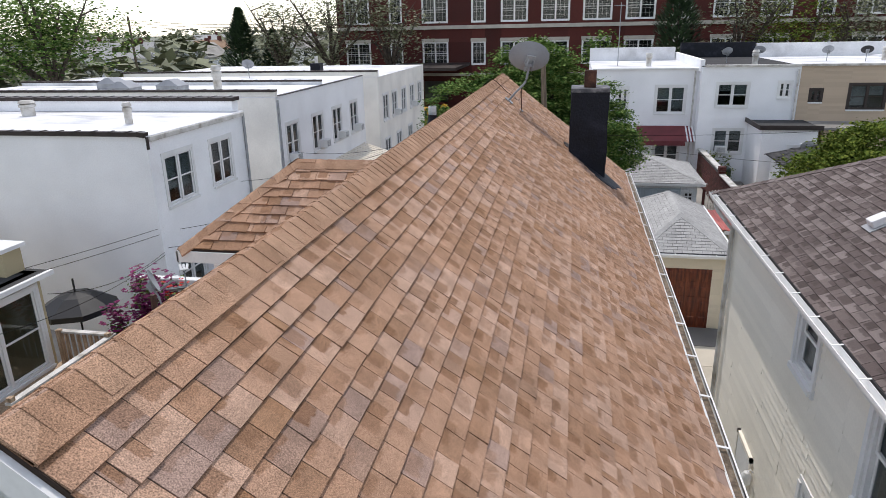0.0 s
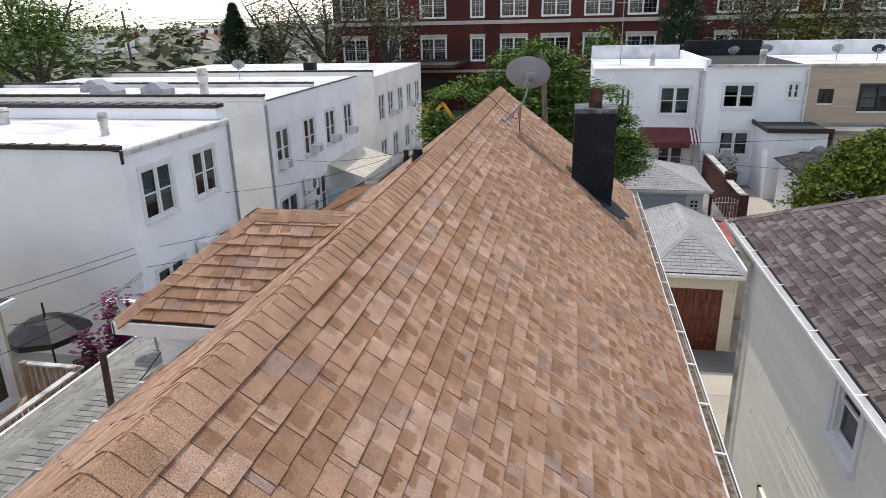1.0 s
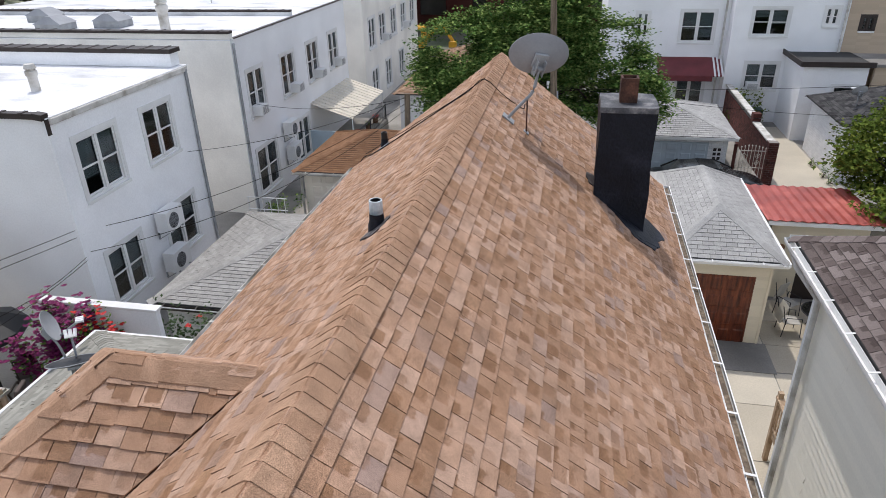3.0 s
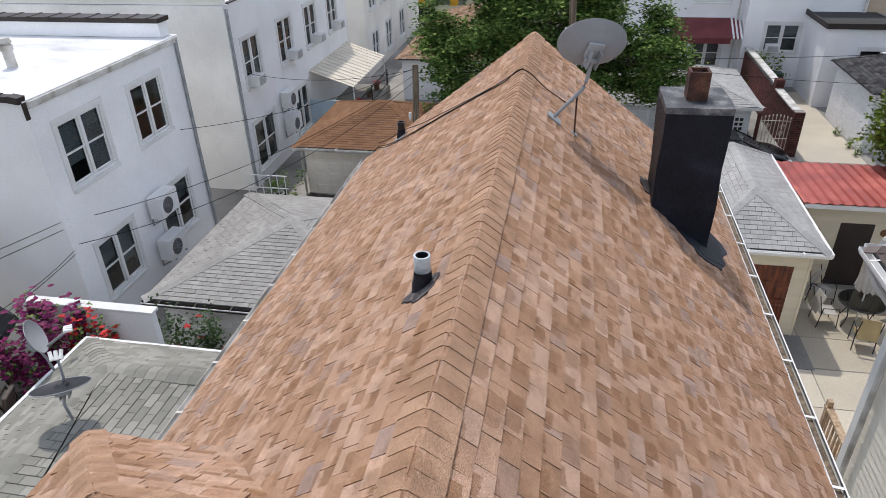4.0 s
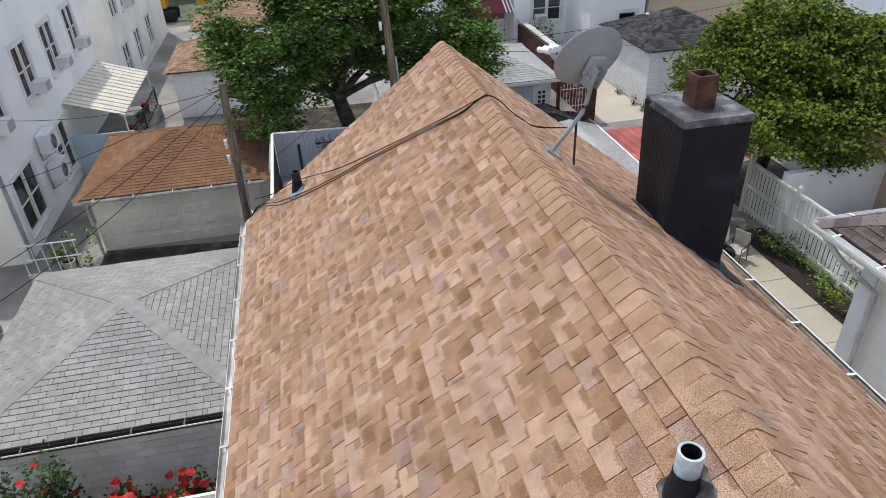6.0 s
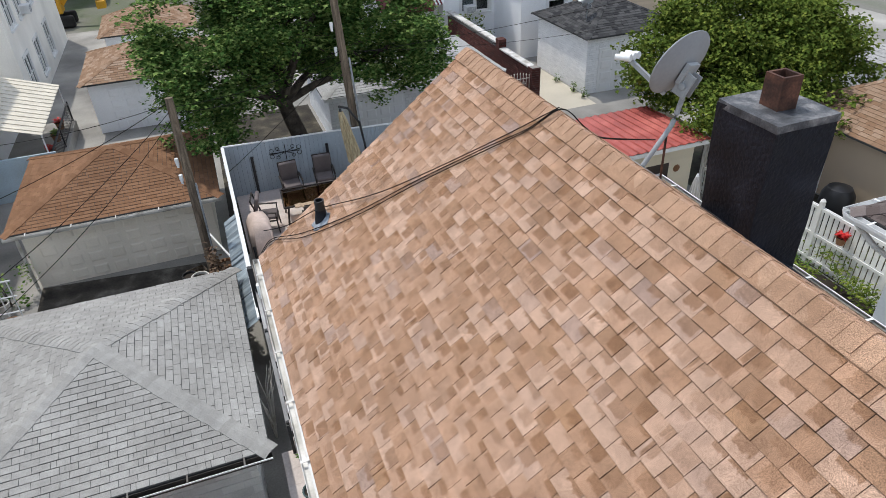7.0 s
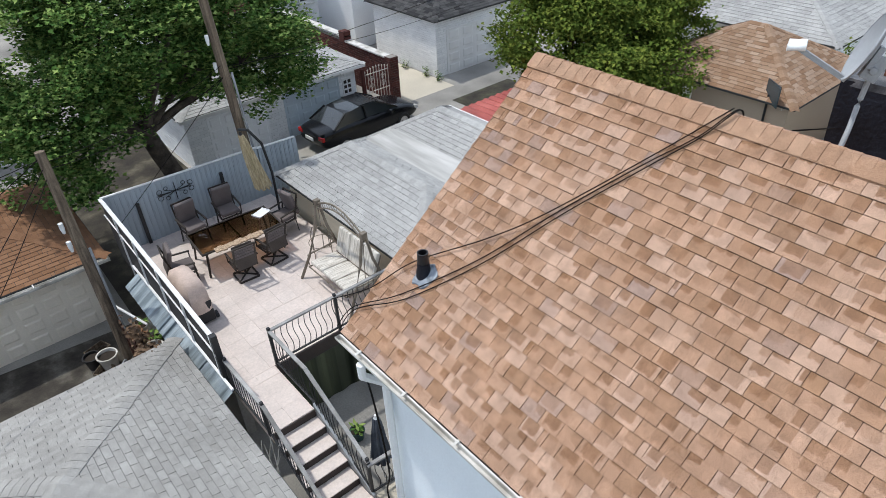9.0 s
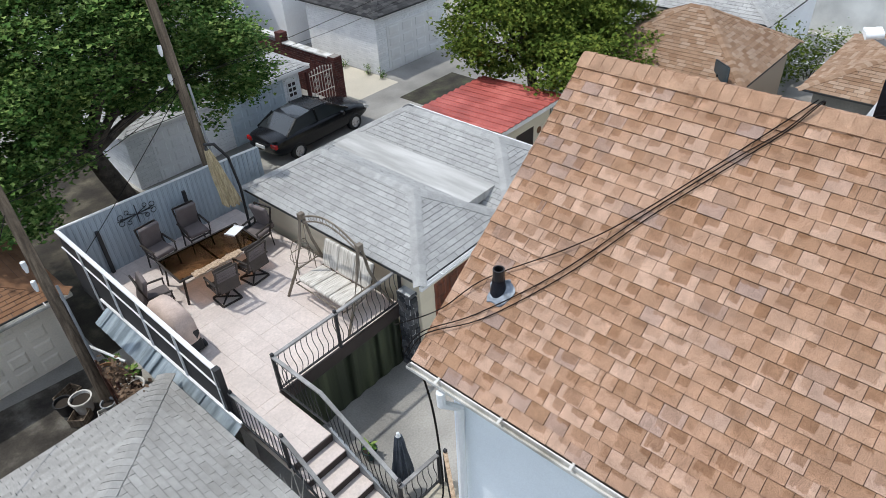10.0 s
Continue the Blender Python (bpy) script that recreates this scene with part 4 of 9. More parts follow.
part("downspout", Geo().tube([(-10.95, 28.5, 1.95), (-11.0, 28.58, 1.6), (-11.0, 28.58, 0.05)], 0.05, 8), DIRTY_TRIM, brg)

# twin garage with beige siding
garR = garage_block("garage", "twin garage with beige siding, grey roofs and mahogany doors", -0.62, 5.08, 21.75, 27.5, 2.75, BEIGE_SIDING)
HALF = 3.1
DOOR_Y = 21.75
siding_wall(garR, (-0.62, DOOR_Y), (5.08, DOOR_Y), 0.0, 2.7, [(0.45, 2.55, -0.1, 2.16), (3.4, 5.35, -0.1, 2.16)], BEIGE_SIDING)
siding_wall(garR, (5.08, DOOR_Y), (5.08, 27.5), 0.0, 2.7, [], BEIGE_SIDING)
siding_wall(garR, (-0.62, 27.5), (-0.62, DOOR_Y), 0.0, 2.7, [], BEIGE_SIDING)
panel_door(garR, (3.76, DOOR_Y, 0.0), (1, 0, 0), 1.95, 2.15, 5, 4, DOOR_WOOD)
panel_door(garR, (0.88, DOOR_Y, 0.0), (1, 0, 0), 2.1, 2.15, 5, 4, DOOR_WOOD)
part("corner_trim", Geo().box(5.06, DOOR_Y - 0.03, 0, 5.12, DOOR_Y + 0.1, 2.7), BEIGE_SIDING, garR)
ZER, ZRR = 2.78, 3.72


def twin_half(x0, x1, valley_e):
    xm = (x0 + x1) / 2
    w = (x1 - x0) / 2
    y0, y1 = 21.42, 27.75
    zv = 3.02
    a, b = (xm, y0 + w, ZRR), (xm, y1 - w, ZRR)
    c = [(x0, y0, ZER), (x1, y0, ZER), (x1, y1, ZER), (x0, y1, ZER)]
    for i, k in enumerate(([c[0], c[1], a], [c[1], c[2], b, a], [c[2], c[3], b], [c[3], c[0], a, b])):
        s = part("roof_slope", Geo().slab(k, (0, 0, -0.06)), UNDERGREY, garR)
        tiled("shingle", s, k, 0.135, (-0.04, 0.04), 0.011, GREY_SHINGLE, (1, 22, 4), 90, 0.009, 0.002, seed=30 + i, pitch=0.3, slot=0.012)
    sl = (ZRR - ZER) / w
    for p, q in ((c[0], a), (c[1], a), (c[2], b), (c[3], b)):
        ridge_caps(garR, q, p, 0.15, sl * 0.7, 0.16, GREY_SHINGLE, "hip_cap", 0.004, 0.012)
    ridge_caps(garR, b, a, 0.15, sl, 0.16, GREY_SHINGLE, "ridge_cap", 0.004, 0.012)


twin_half(2.2, 5.34, False)
twin_half(-0.9, 2.24, True)
part("valley_strip", Geo().slab([(1.72, 22.3, 3.1), (2.72, 22.3, 3.1), (2.72, 27.1, 3.1), (1.72, 27.1, 3.1)], (0, 0, -0.2)), surface("pale_roll_roofing", [(0.0, (0.36, 0.35, 0.33)), (1.0, (0.52, 0.51, 0.49))], 0.85, 0.8, 40, 0.16, 0.1, streak=(4, 0.5, 1)), garR, "pale strip of rolled roofing in the valley")
gutter(garR, (-0.95, 21.4, 2.75), (5.36, 21.4, 2.75), (0, -1, 0), WHITE_TRIM, 0.09, 5)
part("gutter", Geo().box(5.34, 21.4, 2.66, 5.42, 27.75, 2.77), WHITE_TRIM, garR)
part("fascia", Geo().box(-0.9, 21.4, 2.62, 5.34, 21.44, 2.75), WHITE_TRIM, garR)

# house across the driveway
nb = thing("house", (7.7, 6.6, 0), "cream vinyl sided house with a dark brown shingle hip roof", "house")
NX, NY0, NY1 = 3.52, -2.0, 14.68
g = Geo()
holed_wall(g, (NX, NY1), (NX, NY0), -0.1, 6.3, [(s0, s1, h0, h1) for s0, s1, h0, h1 in ((NY1 - 9.95, NY1 - 9.15, 4.9, 6.05), (NY1 - 8.9, NY1 - 8.0, 1.9, 3.5), (NY1 - 7.3, NY1 - 6.2, 4.5, 5.95))], 0.18)
holed_wall(g, (12.0, NY1), (NX, NY1), -0.1, 6.3, [], 0.18)
holed_wall(g, (12.0, NY0), (12.0, NY1), -0.1, 6.3, [], 0.18)
holed_wall(g, (NX, NY0), (12.0, NY0), -0.1, 6.3, [], 0.18)
part("wall", g, SIDING, nb)
siding_wall(nb, (NX, NY1), (NX, NY0), 0.0, 6.25, [(NY1 - 9.95, NY1 - 9.15, 4.9, 6.05), (NY1 - 8.9, NY1 - 8.0, 1.9, 3.5), (NY1 - 7.3, NY1 - 6.2, 4.5, 5.95)], SIDING, 0.13, singles=60, near=(3.5, 10, 5))
siding_wall(nb, (12.0, NY1), (NX, NY1), 0.0, 6.25, [], SIDING, 0.13)
window(nb, (NX, 9.55, 4.9), (0, -1, 0), 0.8, 1.15, WHITE_TRIM, 0, 1)
window(nb, (NX, 8.45, 1.9), (0, -1, 0), 0.9, 1.6, WHITE_TRIM, 0, 1)
window(nb, (NX, 6.75, 4.5), (0, -1, 0), 1.1, 1.45, WHITE_TRIM, 0, 1)
for y0, y1, z0, z1 in ((9.15, 9.95, 4.9, 6.05), (6.2, 7.3, 4.5, 5.95), (8.0, 8.9, 1.9, 3.5)):
    g = Geo()
    g.box(NX - 0.05, y0 - 0.1, z0, NX - 0.005, y0, z1).box(NX - 0.05, y1, z0, NX - 0.005, y1 + 0.1, z1).box(NX - 0.05, y0 - 0.1, z0 - 0.12, NX - 0.005, y1 + 0.1, z0)
    part("window_casing", g, WHITE_TRIM, nb)
part("corner_post", Geo().box(NX - 0.04, NY1 - 0.22, 0, NX + 0.1, NY1 + 0.04, 6.25), WHITE_TRIM, nb, bevel=0.01)
hip_roof(nb, 3.22, 12.3, -2.3, 15.38, 6.28, 8.75, DARK_SHINGLE, UNDERGREY, 0.142, (-0.15, 0.15), (4.2, 9, 6.8), 200, thick=0.013, capw=0.16, pitch=0.27, slot=0.01)
gutter(nb, (3.2, 15.4, 6.26), (3.2, -2.3, 6.26), (-1, 0, 0), WHITE_TRIM, 0.11, 22)
gutter(nb, (12.3, 15.4, 6.26), (3.2, 15.4, 6.26), (0, 1, 0), WHITE_TRIM, 0.11, 8)
part("soffit", Geo().box(3.2, 14.66, 6.16, 12.3, 15.4, 6.18).box(3.2, -2.3, 6.16, 3.52, 15.0, 6.18), WHITE_TRIM, nb)
part("downspout", Geo().tube([(3.16, 15.2, 6.16), (3.22, 14.9, 5.95), (3.42, 14.36, 5.7), (3.42, 14.36, 0.1)], 0.045, 8), DIRTY_TRIM, nb)
vent = thing("roof_vent", (4.5, 10.45, 6.98), "white box vent on the dark shingle roof", "roof vent")
part("hood", Geo().obox(pose(0.0, 0, 0.09, 0, -28, 0), 0.27, 0.22, 0.12), WHITE_TRIM, vent, bevel=0.02, world=False)
part("flashing", Geo().obox(pose(0.0, 0, 0.02, 0, -28, 0), 0.36, 0.32, 0.012), GREY_METAL, vent, world=False)
sd = thing("side_door", (NX - 0.01, 11.65, 0.1), "cream side door with a wall lamp", "door")
part("door_leaf", Geo().box(-0.05, -0.45, 0, 0.005, 0.45, 2.1), WHITE_TRIM, sd, bevel=0.01, world=False)
g = Geo()
g.box(-0.06, -0.52, 0, 0.01, -0.45, 2.18).box(-0.06, 0.45, 0, 0.01, 0.52, 2.18).box(-0.06, -0.52, 2.1, 0.01, 0.52, 2.18)
part("door_frame", g, SIDING, sd, world=False)
lamp = thing("wall_lamp", (NX - 0.02, 11.0, 2.0), "white wall lantern beside the side door", "wall lamp")
part("shade", Geo().lathe(pose(-0.12, 0, 0), [(0.0, 0.12), (0.05, 0.11), (0.1, 0.02), (0.085, -0.12), (0.0, -0.13)], 12), WHITE_TRIM, lamp, world=False, smooth=True)
part("arm", Geo().tube([(0, 0, 0.1), (-0.06, 0, 0.16), (-0.12, 0, 0.13)], 0.012, 6), WHITE_TRIM, lamp, world=False)
tiled("slab", drive, [(1.3, 3, 0.02), (9.8, 3, 0.02), (9.8, 20.42, 0.02), (1.3, 20.42, 0.02)], 2.0, (1.96, 2.0), 0.01, CONCRETE, None, 300, 0.025, 0, flat=True, stagger=0)
tiled("slab", drive, [(1.3, 20.44, 0.02), (9.8, 20.44, 0.02), (9.8, 24.3, 0.02), (1.3, 24.3, 0.02)], 1.3, (1.96, 2.0), 0.01, CONCRETE, None, 300, 0.025, 0, flat=True, stagger=0)

setting("apron", Geo().slab([(2.0, 20.36, 0.052), (5.33, 20.36, 0.052), (5.33, 21.74, 0.052), (2.0, 21.74, 0.052)], (0, 0, -0.03)), OLD_CONCRETE, "grey concrete apron before the garage doors", "apron")

# low extension with the grey green roof beside the house
lg = garage_block("extension", "low extension with a grey green shingle hip roof", -10.2, -5.4, 5.0, 15.1, 2.9, CREAM_WALL)
E0, E1 = (-8.75, 13.95, 3.72), (-5.1, 13.95, 3.72)
LGP = [[(-5.1, 15.4, 3.02), (-10.35, 15.4, 3.02), E0, E1],
       [(-10.35, 15.4, 3.02), (-10.35, 4.5, 3.02), (-8.75, 4.5, 3.72), E0]]
for i, k in enumerate(LGP):
    s = part("roof_slope", Geo().slab(k, (0, 0, -0.06)), UNDERGREY, lg)
    tiled("shingle", s, k, 0.14, (-0.06, 0.06), 0.014, GREEN_SHINGLE, None, 0, 0.006, 0.003, seed=50 + i, pitch=0.31)
FALLS = [[(-8.75, 4.5, 3.7), (-6.4, 4.5, 3.7), (-8.75, 13.95, 3.71)],
         [(-5.1, 4.5, 3.61), (-5.1, 13.95, 3.61), (-8.73, 13.95, 3.708), (-6.38, 4.5, 3.6446)]]
for i, k in enumerate(FALLS):
    s = part("roof_slope", Geo().slab(k, (0, 0, -0.06)), UNDERGREY, lg)
    tiled("roof_tile", s, k, 0.165, (-0.04, 0.04), 0.011, GREEN_SHINGLE, None, 0, 0.011, 0.002, seed=53 + i, pitch=0.31, slot=0.014)
ridge_caps(lg, E1, E0, 0.17, 0.3, 0.2, GREEN_SHINGLE, "ridge_cap", 0.01, 0.012, True)
ridge_caps(lg, E0, (-8.75, 4.5, 3.72), 0.17, 0.3, 0.2, GREEN_SHINGLE, "ridge_cap", 0.01, 0.012, True)
ridge_caps(lg, E0, (-10.35, 15.4, 3.02), 0.17, 0.3, 0.2, GREEN_SHINGLE, "hip_cap", 0.01, 0.012, True)
part("edge_trim", Geo().box(-10.42, 4.5, 2.88, -10.35, 15.42, 3.05).box(-10.42, 15.4, 2.88, -5.1, 15.46, 3.03), WHITE_TRIM, lg)


def satellite_dish(loc, label, face, width, height, roll, mat_back, mast, arm_len=0.5, lnb=3):
    """An offset dish. loc: its middle; face: the way it looks; mast: points of its pole in the world."""
    t = thing("satellite_dish", mast[0], label, "satellite dish", "satellite dishes")
    z = Vector(face).normalized()
    x = Vector((0, 0, 1)).cross(z).normalized()
    y = z.cross(x)
    m = Matrix((( x.x, y.x, z.x, loc[0]), (x.y, y.y, z.y, loc[1]), (x.z, y.z, z.z, loc[2]), (0, 0, 0, 1))) @ pose(0, 0, 0, 0, 0, roll)
    g = Geo()
    n, rings = 32, 6
    for side, off in ((1, 0.0), (-1, -0.012)):
        k = len(g.v)
        g.v.append(tuple(m @ Vector((0, 0, off - 0.075))))
        for r in range(1, rings + 1):
            f = r / rings
            for j in range(n):
                a = 2 * math.pi * j / n
                g.v.append(tuple(m @ Vector((width / 2 * f * math.cos(a), height / 2 * f * math.sin(a), off - 0.075 * (1 - f * f)))))
        for j in range(n):
            u = (j + 1) % n
            q = (k, k + 1 + j, k + 1 + u)
            g.f.append(q if side > 0 else q[::-1])
            for r in range(rings - 1):
                q = (k + 1 + r * n + j, k + 1 + (r + 1) * n + j, k + 1 + (r + 1) * n + u, k + 1 + r * n + u)
                g.f.append(q if side > 0 else q[::-1])
    part("reflector", g, mat_back, t, smooth=True)
    part("rim", Geo().tube([m @ Vector((width / 2 * math.cos(a * math.pi / 20), height / 2 * math.sin(a * math.pi / 20), -0.004)) for a in range(41)], 0.008, 6, False), GREY_METAL, t, smooth=True)
    g = Geo()
    g.obox(m @ pose(0, -0.04, -0.12), 0.2, 0.2, 0.05).obox(m @ pose(-0.06, -0.12, -0.17), 0.015, 0.22, 0.14).obox(m @ pose(0.06, -0.12, -0.17), 0.015, 0.22, 0.14).tube([m @ Vector((-0.09, -0.14, -0.17)), m @ Vector((0.09, -0.14, -0.17))], 0.035, 8)
    part("bracket", g, GREY_METAL, t, bevel=0.006)
    foot = Vector(mast[0])
    pts = [Vector(p) for p in mast] + [m @ Vector((0, -0.12, -0.17))]
    sm = []
    for i in range(len(pts) - 1):
        for kk in range(5):
            sm.append(pts[i].lerp(pts[i + 1], kk / 5))
    sm.append(pts[-1])
    for _ in range(3):
        sm = [sm[0]] + [(sm[i - 1] + sm[i] * 2 + sm[i + 1]) / 4 for i in range(1, len(sm) - 1)] + [sm[-1]]
    part("mast", Geo().tube(sm, 0.024, 10), GREY_METAL, t, smooth=True)
    tip = m @ Vector((0, -height / 2 * 0.75, arm_len))
    part("feed_arm", Geo().bar(m @ Vector((0, -height / 2 * 0.98, -0.04)), tip, 0.03, 0.045), GREY_METAL, t)
    g = Geo()
    for i in range(lnb):
        p = tip + x * 0.075 * (i - (lnb - 1) / 2)
        dv = (m.translation - p).normalized()
        g.tube([p - dv * 0.05, p + dv * 0.04, p + dv * 0.05, p + dv * 0.1], [0.03, 0.03, 0.036, 0.036], 10)
    part("receiver", g, WHITE_TRIM, t, smooth=True)
    return t, foot


dish, df = satellite_dish((-0.93, 14.48, 9.27), "grey oval satellite dish on a bent mast on the tan roof", (-0.32, 0.86, 0.34), 0.88, 0.62, 12, DISH_GREY,
                          [(-1.32, 14.3, 8.4), (-1.12, 14.33, 8.62), (-0.98, 14.37, 8.75)], 0.5)
part("foot_plate", Geo().obox(pose(-1.32, 14.3, 8.385, 0, 38, 0), 0.2, 0.16, 0.02), GREY_METAL, dish)
part("strut", Geo().tube([(-1.06, 14.35, 8.68), (-1.06, 14.34, 8.17)], 0.012, 6), RUST_METAL, dish)
part("strut_foot", Geo().obox(pose(-1.06, 14.34, 8.18, 0, 38, 0), 0.09, 0.09, 0.015), GREY_METAL, dish)
satellite_dish((-8.45, 12.7, 4.42), "black oval satellite dish on the grey green roof", (-0.15, 0.25, 0.95), 0.86, 0.6, 0, BLACK_PLASTIC, [(-8.5, 12.72, 3.72), (-8.48, 12.66, 4.1)], 0.45)
satellite_dish((-10.55, 14.5, 3.75), "grey satellite dish at the edge of the grey green roof", (0.75, 0.55, 0.4), 0.86, 0.62, 0, DISH_GREY, [(-10.35, 14.4, 3.05), (-10.42, 14.4, 3.4)], 0.5)


def vent_pipe(foot, top_z, r, label, mat_top, seed, skirt):
    t = thing("vent_pipe", foot, label, "vent pipe", "roof vent pipes")
    x, y, z = foot
    g = Geo()
    h = top_z - z
    cut = h * 0.55
    g.lathe(pose(x, y, z), [(r * 1.5, -0.1), (r * 1.35, 0.04), (r * 1.12, 0.09), (r * 1.06, cut)], 18)
    part("tarred_base", g, TAR, t, smooth=True)
    part("pipe", Geo().lathe(pose(x, y, z), [(r, cut - 0.02), (r, h), (r * 0.78, h), (r * 0.78, 0.0)], 18), mat_top, t, smooth=False)
    part("pipe_lining", Geo().lathe(pose(x, y, z), [(r * 0.77, h - 0.002), (r * 0.77, -0.05)], 18), BLACK_PLASTIC, t)
    smear(t, x - 0.01, y - 0.03, 0.12, 0.15, seed, 0.026, west, skirt)
    return t


PIPE_BLUE = surface("pale_blue_pipe_paint", [(0.0, (0.25, 0.32, 0.36)), (1.0, (0.62, 0.67, 0.7))], 0.6, 8, 40, 0.2, 0.1)
LEAD = surface("blue_grey_lead", [(0.0, (0.12, 0.14, 0.17)), (1.0, (0.34, 0.37, 0.41))], 0.5, 14, 50, 0.25, 0.15, 0.4, 0.01)
vent_pipe((-2.13, 10.24, west(-2.13)), 8.73, 0.062, "short pale blue vent pipe with tarred base on the roof", PIPE_BLUE, 11, TAR_GREY)
vent_pipe((-4.0, 17.02, west(-4.0)), 7.27, 0.062, "short black vent pipe with lead flashing on the roof", BLACK_PLASTIC, 14, LEAD)


def cable(name, pts, r, label, sag=0.0, n=24, mat=None, jit=0.0, seed=0):
    """A cable through points, hanging by sag between its ends where there are two."""
    P = [Vector(p) for p in pts]
    out = []
    rnd = random.Random(seed)
    if len(P) == 2:
        for i in range(n + 1):
            t = i / n
            out.append(P[0].lerp(P[1], t) - Vector((0, 0, sag * 4 * t * (1 - t))))
    else:
        for i in range(len(P) - 1):
            a, b, c, d = P[max(i - 1, 0)], P[i], P[i + 1], P[min(i + 2, len(P) - 1)]
            for k in range(8):
                t = k / 8
                out.append(0.5 * ((2 * b) + (c - a) * t + (2 * a - 5 * b + 4 * c - d) * t * t + (3 * b - a - 3 * c + d) * t ** 3))
        out.append(P[-1])
    ob = part(name, Geo().tube(out, r, 6), mat or CABLE, None, smooth=True)
    return tagged(ob, label, "cable", "overhead cables" if len(P) == 2 else "roof cables")


def on_west(x, y, up=0.03):
    return (x, y, west(x) + up)


for k, off in enumerate((0.0, 0.05, 0.1)):
    cable("roof_cable", [(-1.1, 14.45, 8.42 + 0.14), (-1.19, 15.2 + off * .5, east(-1.19) + 0.035), (-1.46, 15.13, east(-1.46) + 0.03), (-1.78, 15.05 + off * 0.3, 8.77), on_west(-2.05, 15.22 + off * 0.5), on_west(-2.4, 15.5 + off), on_west(-3.0, 15.97 + off * 1.2), on_west(-3.67, 16.44 + off * 1.4),
                         on_west(-4.27, 17.0 + off * 2), on_west(-4.62, 17.5 + off, 0.05), (-4.8, 17.62 + off, 6.3)] if k < 2 else
          [(-1.78, 15.1, 8.775), on_west(-2.3, 15.52), on_west(-3.1, 16.14, 0.06), on_west(-3.5, 16.57, 0.05), on_west(-4.0, 17.2, 0.06), on_west(-4.4, 17.5, 0.06), (-4.7, 17.9, 6.5)], 0.006, "black coaxial cable lying over the roof ridge")
cable("wall_cable", [(-4.75, 17.55, 6.3), (-4.6, 17.5, 5.2), (-4.45, 17.6, 3.4), (-4.3, 18.0, 2.2), (-4.4, 17.4, 1.5)], 0.014, "black cable hanging down the house corner")

# ---- raised terrace behind the house ----
DZ0 = 1.75
TX0, TX1, TY0, TY1 = -4.97, -0.78, 22.25, 28.55
terrace = setting("terrace", Geo().box(TX0, TY0, 1.5, TX1, TY1, DZ0 - 0.006).box(TX0, 20.72, 1.5, -4.08, TY0, DZ0 - 0.006), STONE_TILE, "raised stone tiled terrace with stairs", "terrace")
tiled("tile", terrace, [(TX0, TY0, DZ0 - 0.006), (TX1, TY0, DZ0 - 0.006), (TX1, TY1, DZ0 - 0.006), (TX0, TY1, DZ0 - 0.006)], 0.4, (0.395, 0.4), 0.006, STONE_TILE, None, 300, 0.004, 0, flat=True, stagger=0)
tiled("tile", terrace, [(TX0, 20.72, DZ0 - 0.006), (-4.08, 20.72, DZ0 - 0.006), (-4.08, TY0 - 0.004, DZ0 - 0.006), (TX0, TY0 - 0.004, DZ0 - 0.006)], 0.43, (0.44, 0.445), 0.006, STONE_TILE, None, 300, 0.004, 0, flat=True, stagger=0)
g = Geo()
g.box(TX0 + 0.05, TY0 + 0.3, 0, TX0 + 0.25, TY1 - 0.05, 1.5).box(TX0 + 0.05, TY1 - 0.25, 0, TX1 - 0.1, TY1 - 0.05, 1.5)
part("support_wall", g, OLD_CONCRETE, terrace)
TARP = surface("dark_green_tarp", [(0.0, (0.02, 0.026, 0.015)), (1.0, (0.055, 0.065, 0.035))], 0.6, 1.2, 40, 0.25, 0.1, 0.2, 0.01, streak=(3, 3, 0.4))
screen = thing("tarp_screen", (-2.3, TY0 + 0.04, 0), "dark green tarp screen closing the space under the terrace", "screen")
g = Geo()
n = 26
for i in range(n):
    x0, x1 = -3.9 + 3.05 * i / n, -3.9 + 3.05 * (i + 1) / n
    y0, y1 = TY0 + 0.02 * math.sin(i * 1.7), TY0 + 0.02 * math.sin((i + 1) * 1.7)
    g.hexa([(x0, y0, 0.02), (x1, y1, 0.02), (x1, y1 + 0.012, 0.02), (x0, y0 + 0.012, 0.02), (x0, y0, 1.42), (x1, y1, 1.42), (x1, y1 + 0.012, 1.42), (x0, y0 + 0.012, 1.42)])
part("sheet", g, TARP, screen, smooth=True, weld=True)
part("top_tube", Geo().tube([(-3.95, TY0 - 0.01, 1.42), (-0.85, TY0 - 0.01, 1.42)], 0.02, 8), BLACK_METAL, screen)
part("edge_beam", Geo().box(-4.08, TY0 - 0.06, 1.46, TX1, TY0 - 0.002, DZ0 + 0.01), DARK_TRIM, terrace)

# stairs down to the walk beside the house
LZ = 0.85
g = Geo()
stairs = thing("stairs", (-4.5, 20.2, 0), "stone stairs with dark risers down from the terrace", "stairs")
for i in range(5):
    y1 = 20.72 - 0.33 * i
    zt = DZ0 - 0.18 * (i + 1)
    part("riser", Geo().box(TX0, y1 - 0.02, zt - 0.0, -4.08, y1, zt + 0.165), DARK_TRIM, stairs)
    part("tread", Geo().box(TX0, y1 - 0.35, zt - 0.03, -4.08, y1 - 0.012, zt), STONE_TILE, stairs, bevel=0.006)
part("stringer", Geo().hexa([(-4.07, 18.97, 0.5), (-4.02, 18.97, 0.5), (-4.02, 20.77, 1.42), (-4.07, 20.77, 1.42), (-4.07, 18.97, 0.92), (-4.02, 18.97, 0.92), (-4.02, 20.77, 1.84), (-4.07, 20.77, 1.84)]), GREY_METAL, stairs)
